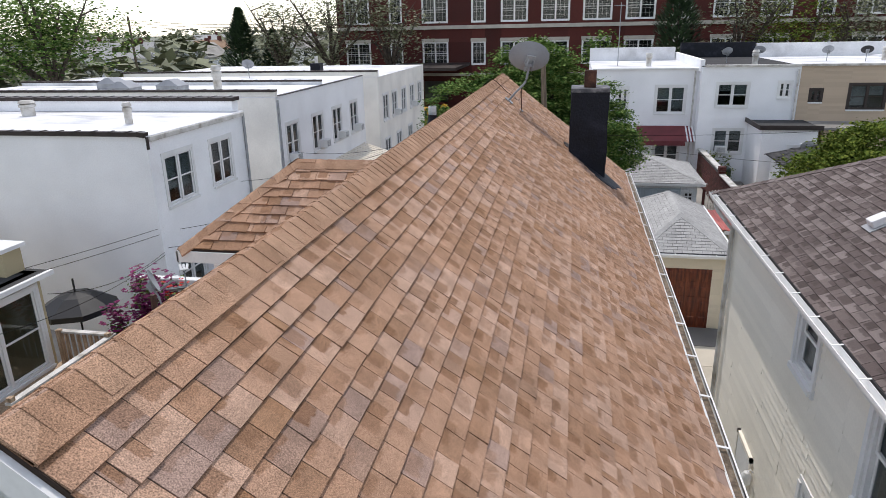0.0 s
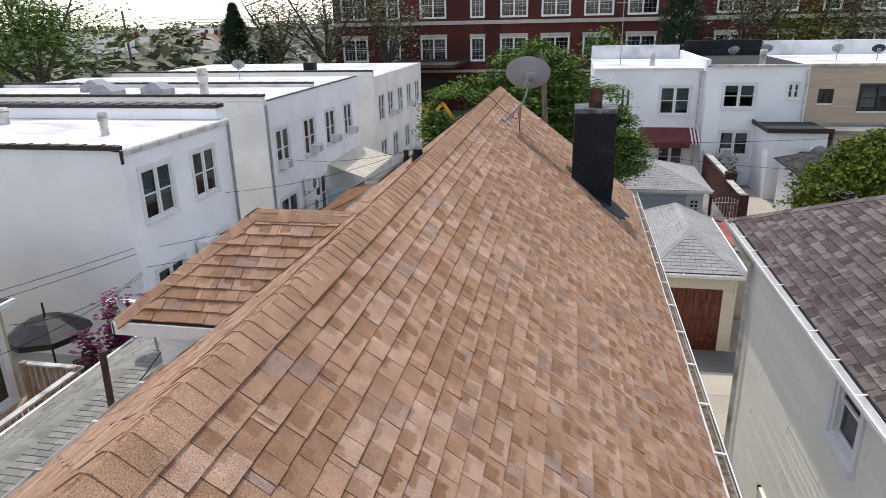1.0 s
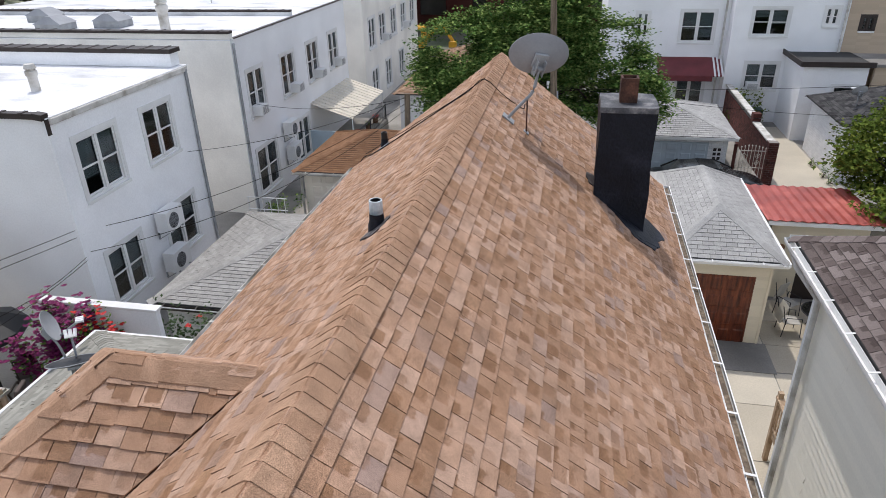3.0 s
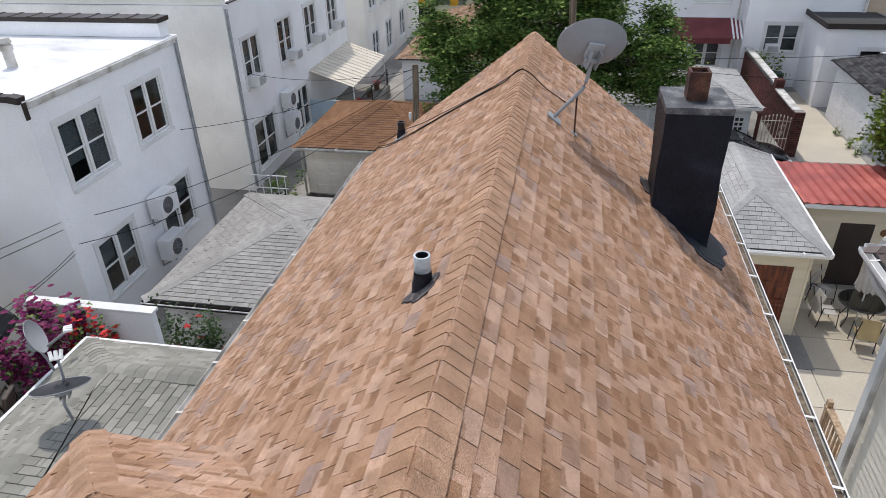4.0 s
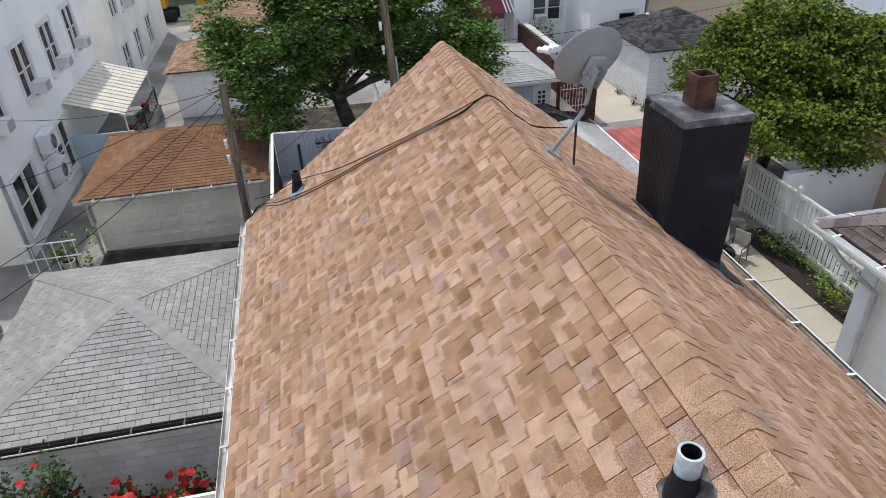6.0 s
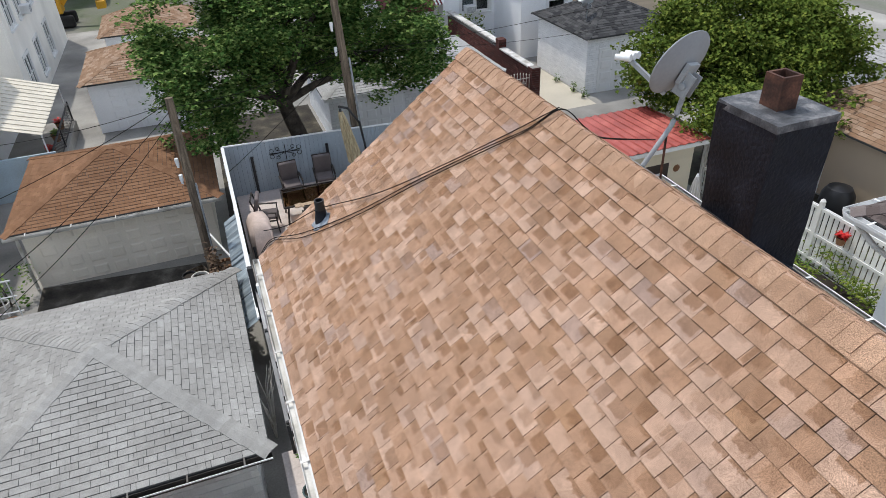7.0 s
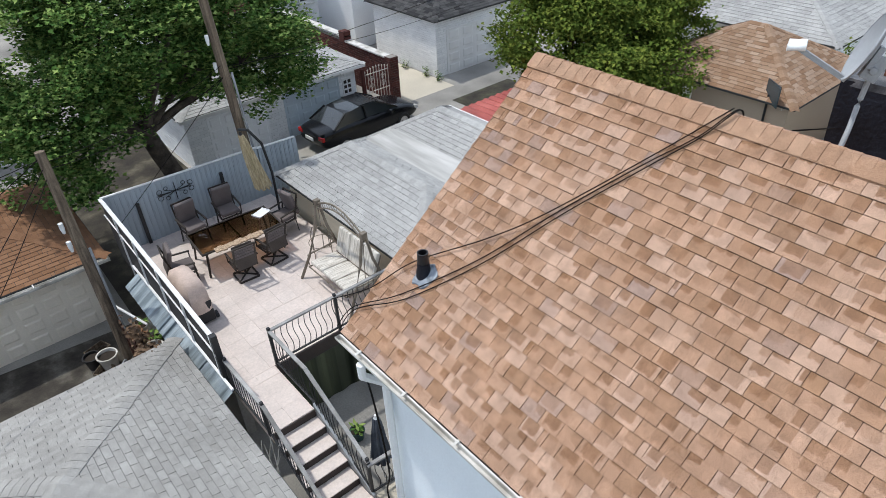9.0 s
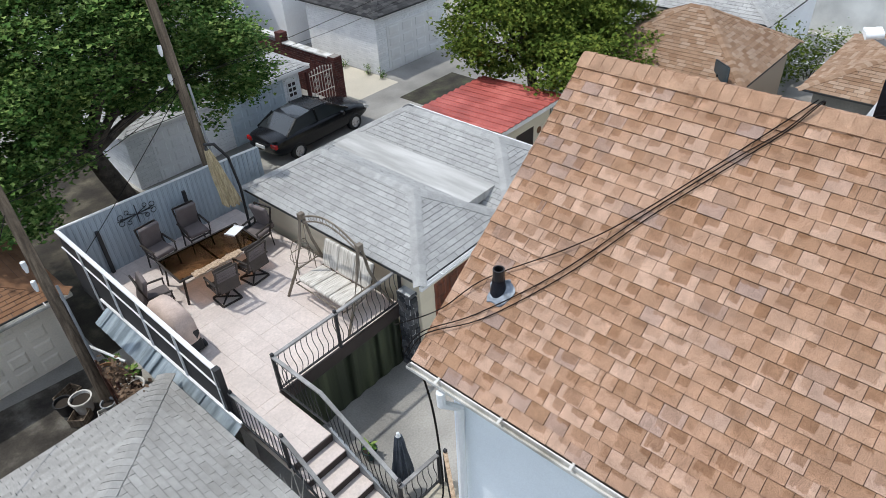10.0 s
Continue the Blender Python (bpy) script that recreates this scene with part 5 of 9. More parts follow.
walkw = setting("side_walk", Geo().box(-5.25, 8.0, 0, -4.05, 19.05, LZ - 0.006), OLD_CONCRETE, "raised stone tiled walk beside the house", "walkway")
tiled("tile", walkw, [(-5.25, 15.0, LZ - 0.006), (-4.05, 15.0, LZ - 0.006), (-4.05, 19.05, LZ - 0.006), (-5.25, 19.05, LZ - 0.006)], 0.4, (0.395, 0.4), 0.006, STONE_TILE, None, 300, 0.004, 0, flat=True, stagger=0)

RAIL = surface("weathered_grey_rail", [(0.0, (0.2, 0.19, 0.18)), (1.0, (0.36, 0.35, 0.34))], 0.6, 2, 40, 0.2, 0.1, 0.2, 0.003)


def railing(p, q, h, label, spacing=0.13, wavy=True, posts=(0, 1), rail_mat=None, low=0.1, bal_mat=None):
    """An iron railing from p to q (feet), with bellied balusters, posts and a flat cap rail."""
    p, q = Vector(p), Vector(q)
    t = thing("railing", p, label, "railing", "terrace railings")
    d = q - p
    L = math.hypot(d.x, d.y)
    side = Vector((d.y, -d.x, 0)).normalized()
    up = Vector((0, 0, 1))
    part("top_rail", Geo().bar(p + up * h - d.normalized() * 0.03, q + up * h + d.normalized() * 0.03, 0.075, 0.045), rail_mat or RAIL, t, bevel=0.008)
    part("bottom_rail", Geo().bar(p + up * low, q + up * low, 0.035, 0.03), BLACK_METAL, t)
    for f in posts:
        a = p + d * f
        part("post", Geo().bar(a, a + up * (h + 0.08), 0.06), BLACK_METAL, t, bevel=0.006)
    n = int(L / spacing)
    mesh = None
    for i in range(1, n):
        a = p + d * (i / n)
        if wavy:
            pts = [a + up * (low + (h - low) * k / 10) + d.normalized() * 0.035 * math.sin(k / 10 * math.pi * 2.0) + side * 0.03 * math.sin(k / 10 * math.pi) for k in range(11)]
        else:
            pts = [a + up * low, a + up * h]
        if mesh is None:
            ob = part("baluster", Geo().tube(pts, 0.0085, 5), bal_mat or BLACK_METAL, t)
            mesh, first = ob.data, a
        else:
            ob = new("baluster", mesh)
            ob.parent = t
            ob.location = a - first
    return t


railing((-4.03, TY0 - 0.02, DZ0), (TX1 + 0.05, TY0 - 0.02, DZ0), 0.93, "bellied black iron railing with grey cap along the terrace", posts=(0, 0.46, 1))
railing((-4.03, TY0 - 0.05, DZ0), (-4.03, 20.85, DZ0), 0.93, "black iron railing at the head of the stairs", posts=())
railing((-4.03, 20.85, DZ0), (-4.03, 19.05, DZ0 - 0.9), 0.93, "black iron railing down the stairs with grey cap", posts=(1,))
railing((-5.0, 22.2, DZ0), (-5.0, 20.72, DZ0), 0.8, "black iron railing above the stairs", posts=(0, 1), wavy=False)
railing((-5.0, 20.67, DZ0), (-5.0, 18.97, DZ0 - 0.9), 0.8, "black iron railing down the stairs", posts=(1,), wavy=False)
railing((-4.03, 19.02, LZ), (-3.1, 19.02, LZ - 0.1), 0.85, "short bellied black iron railing beside the walk", posts=(1,))
g = Geo().box(-4.05, 18.2, 0, -2.9, 19.05, LZ - 0.1)
setting("landing", g, CONCRETE, "small concrete landing beside the walk", "landing")
railing((-3.0, 18.95, LZ - 0.1), (-4.0, 17.75, LZ - 0.1), 0.85, "white capped iron railing toward the house corner", posts=(0, 1), rail_mat=BARE_WOOD)

# privacy fence at the terrace's far end
FENCE_GREY = surface("grey_blue_vinyl", plain((0.36, 0.41, 0.45), 1.04), 0.55, 0.8, 30, 0.08, 0.04, 0.08, 0.003, pieces=True)
fence = thing("privacy_fence", (-2.5, TY1, DZ0), "grey blue corrugated privacy fence on the terrace edge", "fence")
fz = lambda x: 3.38 - 0.03 * (x + 5.0)
x = -5.02
while x < -0.95:
    part("board", Geo().box(x, TY1, DZ0 - 0.2, x + 0.125, TY1 + 0.02, fz(x)).box(x + 0.03, TY1 - 0.012, DZ0 - 0.2, x + 0.095, TY1, fz(x)), FENCE_GREY, fence)
    x += 0.13
x = -0.9
while x < 0.2:
    y = TY1 - 0.1 * (x + 0.9)
    part("board", Geo().box(x, y, DZ0 - 0.2, x + 0.125, y + 0.02, 3.22).box(x + 0.03, y - 0.012, DZ0 - 0.2, x + 0.095, y, 3.22), FENCE_GREY, fence)
    x += 0.13
part("cap_rail", Geo().bar((-5.05, TY1, fz(-5) + 0.01), (-0.9, TY1, fz(-0.9) + 0.01), 0.06, 0.03).bar((-0.9, TY1, 3.24), (0.22, TY1 - 0.1, 3.24), 0.06, 0.03), WHITE_TRIM, fence)
for x in (-4.3, -2.05):
    part("post", Geo().box(x - 0.04, TY1 - 0.08, DZ0, x + 0.04, TY1 - 0.015, 2.95), BLACK_METAL, fence)

# dark mesh screen along the west side
MESHY = surface("dark_mesh_cloth", plain((0.035, 0.033, 0.034)), 0.8, 3, 90, 0.2, 0.25, 0.3, 0.003)
scr = thing("mesh_screen", (-5.03, 25, DZ0), "dark mesh screen on a white tubular frame along the terrace", "screen")
za, zb = 3.36, 3.08
part("cloth", Geo().hexa([(-5.06, 22.35, DZ0 - 0.1), (-5.04, 22.35, DZ0 - 0.1), (-5.04, TY1, DZ0 - 0.1), (-5.06, TY1, DZ0 - 0.1), (-5.06, 22.35, zb - 0.06), (-5.04, 22.35, zb - 0.06), (-5.04, TY1, za - 0.06), (-5.06, TY1, za - 0.06)]), MESHY, scr)
part("top_rail", Geo().bar((-5.05, 22.3, zb), (-5.05, TY1 + 0.03, za), 0.09, 0.05), WHITE_TRIM, scr, bevel=0.01)
part("mid_rail", Geo().tube([(-5.085, 22.3, zb - 0.42), (-5.085, TY1, za - 0.42)], 0.018, 8), WHITE_TRIM, scr)
for y in (22.4, 23.7, 25.0, 26.3, 27.5):
    f = (y - 22.3) / (TY1 - 22.3)
    part("post", Geo().bar((-5.09, y, DZ0 - 0.1), (-5.09, y, zb + (za - zb) * f), 0.035), WHITE_TRIM, scr)
part("end_post", Geo().box(-5.1, 22.28, DZ0 - 0.1, -4.98, 22.4, zb + 0.05), BLACK_METAL, scr)
# pale corrugated canopy strip below the screen
CANOPY = surface("pale_blue_plastic", [(0.0, (0.12, 0.15, 0.17)), (1.0, (0.32, 0.37, 0.4))], 0.35, 1, 30, 0.25, 0.08, 0.05, 0.003, streak=(1, 5, 1))
can = thing("canopy_strip", (-5.3, 24.6, 1.6), "pale blue corrugated plastic strip below the terrace screen", "canopy")
g = Geo()
n = 90
ya, yb = 21.9, 27.0
for i in range(n):
    y0, y1 = ya + (yb - ya) * i / n, ya + (yb - ya) * (i + 1) / n
    w0, w1 = 0.02 * math.sin(i * 1.05), 0.02 * math.sin((i + 1) * 1.05)
    g.hexa([(-5.1, y0, 2.02 + w0 - 0.006), (-5.1, y1, 2.02 + w1 - 0.006), (-5.47, y1, 1.8 + w1 - 0.006), (-5.47, y0, 1.8 + w0 - 0.006), (-5.1, y0, 2.02 + w0), (-5.1, y1, 2.02 + w1), (-5.47, y1, 1.8 + w1), (-5.47, y0, 1.8 + w0)])
part("sheet", g, CANOPY, can, smooth=True, weld=True)
part("edge_bar", Geo().bar((-5.1, ya, 2.07), (-5.1, yb + 0.3, 2.07), 0.05, 0.04), WHITE_TRIM, can)

# iron scroll ornament on the fence
art = thing("wall_ornament", (-3.3, TY1 - 0.03, 2.92), "black wrought iron scroll ornament on the fence", "wall ornament")
g = Geo()
for sx in (-1, 1):
    for sz in (-1, 1):
        for k, (L, r) in enumerate(((0.42, 0.09), (0.24, 0.07))):
            pts = []
            for i in range(22):
                a = i / 21 * math.pi * 2.6
                rr = r * (1 - i / 28)
                pts.append((-3.3 + sx * (L - rr * math.sin(a)), TY1 - 0.04, 2.92 + sz * (0.02 + 0.07 * k + rr * (1 - math.cos(a)))))
            g.tube([(-3.3, TY1 - 0.04, 2.92)] + pts, 0.009, 5)
g.tube([(-3.3, TY1 - 0.04, 2.67), (-3.3, TY1 - 0.04, 3.17)], 0.012, 6).tube([(-3.8, TY1 - 0.04, 2.92), (-2.95, TY1 - 0.04, 2.92)], 0.01, 6)
part("scrollwork", g, BLACK_METAL, art)

# ---- terrace furniture ----
TABLE_GLASS = glass_mat("amber_table_glass", (0.5, 0.38, 0.27))
FRAME_BROWN = surface("dark_bronze_frame", plain((0.035, 0.027, 0.022)), 0.45, 3, 60, 0.15, 0.1, 0.1, 0.002)
CUSHION = surface("taupe_cushion", plain((0.15, 0.125, 0.12)), 0.9, 3, 120, 0.12, 0.15, 0.3, 0.003)
WEAVE = surface("brown_woven_sling", plain((0.075, 0.06, 0.05)), 0.85, 3, 150, 0.15, 0.3, 0.4, 0.003)
table = thing("patio_table", (-2.78, 26.4, DZ0), "rectangular glass topped patio table with dark bronze frame", "table", turn=-3)
pane = part("glass_top", Geo().box(-1.0, -0.52, 0.71, 1.0, 0.52, 0.718), TABLE_GLASS, table, world=False)
g = Geo()
g.box(-1.04, -0.56, 0.685, 1.04, -0.52, 0.73).box(-1.04, 0.52, 0.685, 1.04, 0.56, 0.73).box(-1.04, -0.52, 0.685, -1.0, 0.52, 0.73).box(1.0, -0.52, 0.685, 1.04, 0.52, 0.73).box(-0.02, -0.52, 0.68, 0.02, 0.52, 0.705)
part("frame", g, FRAME_BROWN, table, world=False)
for sx in (-1, 1):
    for sy in (-1, 1):
        part("leg", Geo().bar((sx * 0.9, sy * 0.45, 0.69), (sx * 0.98, sy * 0.5, 0), 0.04), FRAME_BROWN, table, world=False)
trunk_runner = thing("table_runner", (-2.9, 25.78, DZ0 + 0.735), "folded beige cloth along the table edge", "cloth", turn=-3)
g = Geo()
for i in range(14):
    x = -0.6 + i * 0.086
    g.obox(pose(x, 0, 0.02 + 0.012 * math.sin(i * 2.1), 0, 6 * math.sin(i), 0), 0.1, 0.2 + 0.03 * math.sin(i * 1.3), 0.035)
part("folds", g, BARE_WOOD, trunk_runner, world=False, bevel=0.01)
parasol_hub = thing("serving_tray", (-1.95, 26.6, DZ0 + 0.73), "pale tray on the glass table", "tray", turn=20)
part("tray", Geo().box(-0.2, -0.14, 0, 0.2, 0.14, 0.015).box(-0.2, -0.14, 0.015, -0.185, 0.14, 0.035).box(0.185, -0.14, 0.015, 0.2, 0.14, 0.035), WHITE_TRIM, parasol_hub, world=False)


def patio_chair(m, label, cushion=True, swivel=True, first=None):
    t = thing("patio_chair", (0, 0, 0), label, "chair", "chairs round the patio table")
    seat_z = 0.42
    if cushion:
        g = Geo()
        for i in range(2):
            g.obox(pose(0, 0.02, seat_z + 0.05), 0.5, 0.52, 0.1)
            break
        part("seat_cushion", g, CUSHION, t, world=False, bevel=0.035)
        part("back_cushion", Geo().obox(pose(0, 0.28, 0.78, 14, 0, 0), 0.52, 0.11, 0.66), CUSHION, t, world=False, bevel=0.04)
    else:
        part("seat", Geo().obox(pose(0, 0.0, seat_z, 3, 0, 0), 0.48, 0.5, 0.02), WEAVE, t, world=False)
        part("backrest", Geo().obox(pose(0, 0.29, 0.74, 14, 0, 0), 0.48, 0.02, 0.6), WEAVE, t, world=False)
        g = Geo()
        for i in range(7):
            z = 0.5 + i * 0.08
            g.obox(pose(0, 0.285 + (z - 0.74) * -0.0 - math.tan(radians(14)) * -(z - 0.74) + 0.014, z, 14, 0, 0), 0.46, 0.012, 0.045)
        part("back_weave", g, CUSHION, t, world=False)
    g = Geo()
    for s in (-1, 1):
        g.bar((s * 0.26, 0.2, seat_z - 0.03), (s * 0.26, 0.38, 1.06), 0.035)
        g.bar((s * 0.26, -0.24, seat_z - 0.03), (s * 0.26, 0.24, seat_z - 0.03), 0.035)
    g.bar((-0.26, 0.375, 1.05), (0.26, 0.375, 1.05), 0.035).bar((-0.26, -0.24, seat_z - 0.03), (0.26, -0.24, seat_z - 0.03), 0.03)
    part("frame", g, FRAME_BROWN, t, world=False)
    for s in (-1, 1):
        part("armrest", Geo().bar((s * 0.29, -0.25, 0.64), (s * 0.29, 0.3, 0.67), 0.05, 0.03).bar((s * 0.28, -0.22, seat_z - 0.03), (s * 0.29, -0.22, 0.64), 0.03), FRAME_BROWN, t, world=False, bevel=0.008)
    if swivel:
        part("swivel_post", Geo().tube([(0, 0, seat_z - 0.04), (0, 0, 0.1)], 0.03, 8), FRAME_BROWN, t, world=False)
        for s in (-0.24, 0.24):
            part("base_rail", Geo().bar((-0.24, s, 0.02), (0.24, s, 0.02), 0.035), FRAME_BROWN, t, world=False)
            part("base_rail", Geo().bar((s, -0.22, 0.02), (s, 0.22, 0.02), 0.035), FRAME_BROWN, t, world=False)
            part("base_strut", Geo().bar((-0.22, -s * 0.9, 0.06), (0.22, s * 0.9, 0.06), 0.03), FRAME_BROWN, t, world=False)
    else:
        for sx in (-1, 1):
            for sy in (-1, 1):
                part("leg", Geo().bar((sx * 0.25, sy * 0.22, seat_z - 0.03), (sx * 0.27, sy * 0.25, 0), 0.03), FRAME_BROWN, t, world=False)
    t.matrix_basis = m
    return t


ch = patio_chair(pose(-3.35, 27.72, DZ0, 0, 0, 4), "dark framed patio chair with thick taupe cushions", True, False)
copy_thing(ch, pose(-2.35, 27.8, DZ0, 0, 0, -4))
copy_thing(ch, pose(-1.45, 26.5, DZ0, 0, 0, -80))
copy_thing(ch, pose(-4.25, 26.2, DZ0, 0, 0, 80))
ch2 = patio_chair(pose(-3.1, 25.45, DZ0, 0, 0, 176), "dark framed swivel patio chair with woven brown back", False, True)
copy_thing(ch2, pose(-2.25, 25.6, DZ0, 0, 0, 186))

# garden swing
SWING = surface("antique_brown_steel", [(0.0, (0.12, 0.095, 0.07)), (1.0, (0.24, 0.2, 0.155))], 0.5, 4, 60, 0.15, 0.15, 0.15, 0.003)
STRIPE = surface("cream_striped_cushion", [(0.0, (0.34, 0.3, 0.25)), (0.45, (0.56, 0.52, 0.46)), (1.0, (0.68, 0.64, 0.58))], 0.9, 9, 120, 0.08, 0.1, 0.2, 0.003, streak=(0.4, 4, 0.2))
sw = thing("garden_swing", (-1.55, 23.3, DZ0), "brown steel garden swing with cream striped cushions and arched top", "garden swing")
ends = ((24.3, 1), (22.45, -1))
for y, s in ends:
    for dx, nm in ((-0.68, "front_leg"), (0.62, "rear_leg")):
        pts = [(-1.5 + 0.05 * (1 if dx > 0 else -1), y, DZ0 + 1.82), (-1.5 + dx * 0.25, y, DZ0 + 1.2), (-1.5 + dx * 0.6, y + 0.04 * s, DZ0 + 0.55), (-1.5 + dx, y + 0.1 * s, DZ0)]
        part(nm, Geo().tube(pts, 0.034, 8), SWING, sw, smooth=True)
    part("post_cap", Geo().box(-1.57, y - 0.06, DZ0 + 1.8, -1.43, y + 0.06, DZ0 + 1.95), SWING, sw, bevel=0.015)
    part("side_brace", Geo().tube([(-1.85, y, DZ0 + 0.65), (-1.2, y, DZ0 + 0.65)], 0.016, 6), SWING, sw)
arc = lambda f, k: (-1.5, 22.45 + 1.85 * f, DZ0 + 1.78 + k + 0.3 * math.sin(math.pi * f))
part("top_arch", Geo().tube([arc(i / 16, 0.06) for i in range(17)], 0.022, 8), SWING, sw, smooth=True)
part("lower_arch", Geo().tube([arc(i / 16, -0.08) for i in range(17)], 0.018, 8), SWING, sw, smooth=True)
for i in range(9):
    f = (i + 0.5) / 9
    g = Geo()
    cx = Vector(arc(f, -0.01))
    g.tube([cx + Vector((0, 0.055 * math.cos(a * math.pi / 6), 0.055 * math.sin(a * math.pi / 6))) for a in range(13)], 0.008, 5, False)
    part("scroll", g, SWING, sw)
SB = pose(-1.55, 23.38, DZ0 + 0.42)
g = Geo()
for yy in (-0.78, 0.78):
    g.tube([SB @ Vector(p) for p in ((-0.5, yy, 0.0), (-0.1, yy, -0.05), (0.28, yy, 0.05), (0.5, yy, 0.62))], 0.017, 6)
for xx, zz in ((-0.5, 0.0), (0.28, 0.03), (0.5, 0.62)):
    g.tube([SB @ Vector((xx, -0.78, zz)), SB @ Vector((xx, 0.78, zz))], 0.017, 6)
for yy in (-0.85, 0.85):
    g.tube([SB @ Vector(p) for p in ((-0.45, yy, 0.0), (-0.45, yy, 0.26), (0.3, yy, 0.3))], 0.017, 6)
    g.tube([SB @ Vector((0.0, yy, 0.28)), (-1.5, 23.38 + yy * 1.05, DZ0 + 1.78)], 0.009, 5)
part("bench_frame", g, SWING, sw)
for k in range(3):
    yc = -0.52 + 0.52 * k
    part("seat_cushion", Geo().obox(SB @ pose(-0.1, yc, 0.07, 0, 4, 0), 0.7, 0.5, 0.1), STRIPE, sw, bevel=0.035)
    part("back_cushion", Geo().obox(SB @ pose(0.38, yc, 0.4, 0, 70 - 90 + 38, 0), 0.1, 0.5, 0.62), STRIPE, sw, bevel=0.035)

# small round wire plant stand beside the swing
stand = thing("plant_stand", (-1.25, 24.95, DZ0), "bent bronze wire plant stand", "plant stand")
for a in range(4):
    t0 = a * math.pi / 2 + 0.4
    part("hoop", Geo().tube([(0.3 * math.cos(t0), 0.3 * math.sin(t0), 0), (0.3 * math.cos(t0), 0.3 * math.sin(t0), 0.5), (0.2 * math.cos(t0), 0.2 * math.sin(t0), 0.72), (0, 0, 0.8)], 0.012, 6), SWING, stand, world=False, smooth=True)
part("ring", Geo().tube([(0.3 * math.cos(i * math.pi / 10), 0.3 * math.sin(i * math.pi / 10), 0.35) for i in range(21)], 0.01, 5, False), SWING, stand, world=False)

# covered grill
COVER = surface("beige_grill_cover", [(0.0, (0.5, 0.38, 0.32)), (1.0, (0.66, 0.53, 0.46))], 0.8, 2.5, 30, 0.14, 0.08, 0.4, 0.02)
grill = thing("grill", (-4.6, 24.95, DZ0), "barbecue grill under a beige fabric cover over a dark cart", "grill")
g = Geo()
n = 20
prof = [(0.31, 0.6, 0.36), (0.3, 0.58, 0.7), (0.29, 0.57, 0.86), (0.23, 0.46, 1.04), (0.12, 0.34, 1.12), (0.0, 0.0, 1.13)]
k = len(g.v)
for a, b, z in prof:
    for j in range(n):
        t0 = 2 * math.pi * j / n
        c, s = math.cos(t0), math.sin(t0)
        w = 1 + 0.05 * math.sin(j * 2.3) * (1 if z < 0.9 else 0.3)
        g.v.append((a * w * math.copysign(abs(c) ** 0.5, c), b * w * math.copysign(abs(s) ** 0.5, s), z + 0.03 * math.sin(j * 1.9) * (z < 0.6)))
for i in range(len(prof) - 1):
    for j in range(n):
        u = (j + 1) % n
        g.f.append((k + i * n + j, k + i * n + u, k + (i + 1) * n + u, k + (i + 1) * n + j))
part("cover", g, COVER, grill, world=False, smooth=True)
part("cart", Geo().box(-0.26, -0.56, 0.05, 0.26, 0.5, 0.6), BLACK_METAL, grill, world=False, bevel=0.02)
for sy in (-1, 1):
    part("wheel", Geo().lathe(pose(0.32, sy * 0.45, 0.09, 0, 90, 0), [(0.0, -0.025), (0.09, -0.025), (0.09, 0.025), (0.0, 0.025)], 14), BLACK_PLASTIC, grill, world=False)

# folded cantilever parasol
CLOTH = surface("faded_straw_cloth", [(0.0, (0.3, 0.23, 0.13)), (1.0, (0.55, 0.46, 0.3))], 0.9, 5, 50, 0.15, 0.15, 0.4, 0.01, streak=(6, 6, 0.6))


def folded_parasol(loc, top, bottom, mat, label, pole_mat, r0=0.05, r1=0.2, pole=True):
    t = thing("parasol", loc, label, "parasol")
    a, b = Vector(top), Vector(bottom)
    g = Geo()
    n = 24
    k = len(g.v)
    for i in range(9):
        f = i / 8
        c = a.lerp(b, f)
        for j in range(n):
            t0 = 2 * math.pi * j / n
            r = (r0 + (r1 - r0) * f ** 0.8) * (1 + 0.28 * (j % 2) + 0.1 * math.sin(j * 1.7 + i * 0.6))
            g.v.append((c.x + r * math.cos(t0), c.y + r * math.sin(t0), c.z + (0.06 * math.sin(j * 2.6) if i == 8 else 0)))
    for i in range(8):
        for j in range(n):
            u = (j + 1) % n
            g.f.append((k + i * n + j, k + (i + 1) * n + j, k + (i + 1) * n + u, k + i * n + u))
    g.f.append(tuple(k + j for j in range(n)))
    part("folded_canopy", g, mat, t, smooth=True)
    part("finial", Geo().lathe(Matrix.Translation(a), [(0.0, 0.1), (0.03, 0.08), (0.035, 0.04), (0.05, 0.0)], 10), pole_mat, t, smooth=True)
    if pole:
        part("pole", Geo().tube([a, (loc[0], loc[1], loc[2])], 0.02, 8), pole_mat, t)
    return t


par = folded_parasol((-1.1, 27.4, DZ0), (-1.72, 27.3, 4.35), (-1.42, 27.35, 2.75), CLOTH, "folded straw coloured cantilever parasol with dark curved pole", BLACK_METAL, 0.05, 0.19, False)
part("curved_pole", Geo().tube([(-1.1, 27.4, DZ0), (-1.08, 27.4, 3.0), (-1.2, 27.38, 3.9), (-1.5, 27.33, 4.4), (-1.75, 27.3, 4.5)], 0.035, 8), BLACK_METAL, par, smooth=True)
part("base", Geo().box(-1.35, 27.15, DZ0, -0.85, 27.5, DZ0 + 0.07), BLACK_METAL, par, bevel=0.01)
GREY_CLOTH = surface("blue_grey_cloth", plain((0.07, 0.08, 0.1)), 0.9, 5, 60, 0.2, 0.15, 0.3, 0.006)
folded_parasol((-3.35, 19.75, 0.0), (-3.35, 19.75, 1.75), (-3.35, 19.75, 0.6), GREY_CLOTH, "folded blue grey parasol standing in the small yard", WHITE_TRIM, 0.05, 0.17)

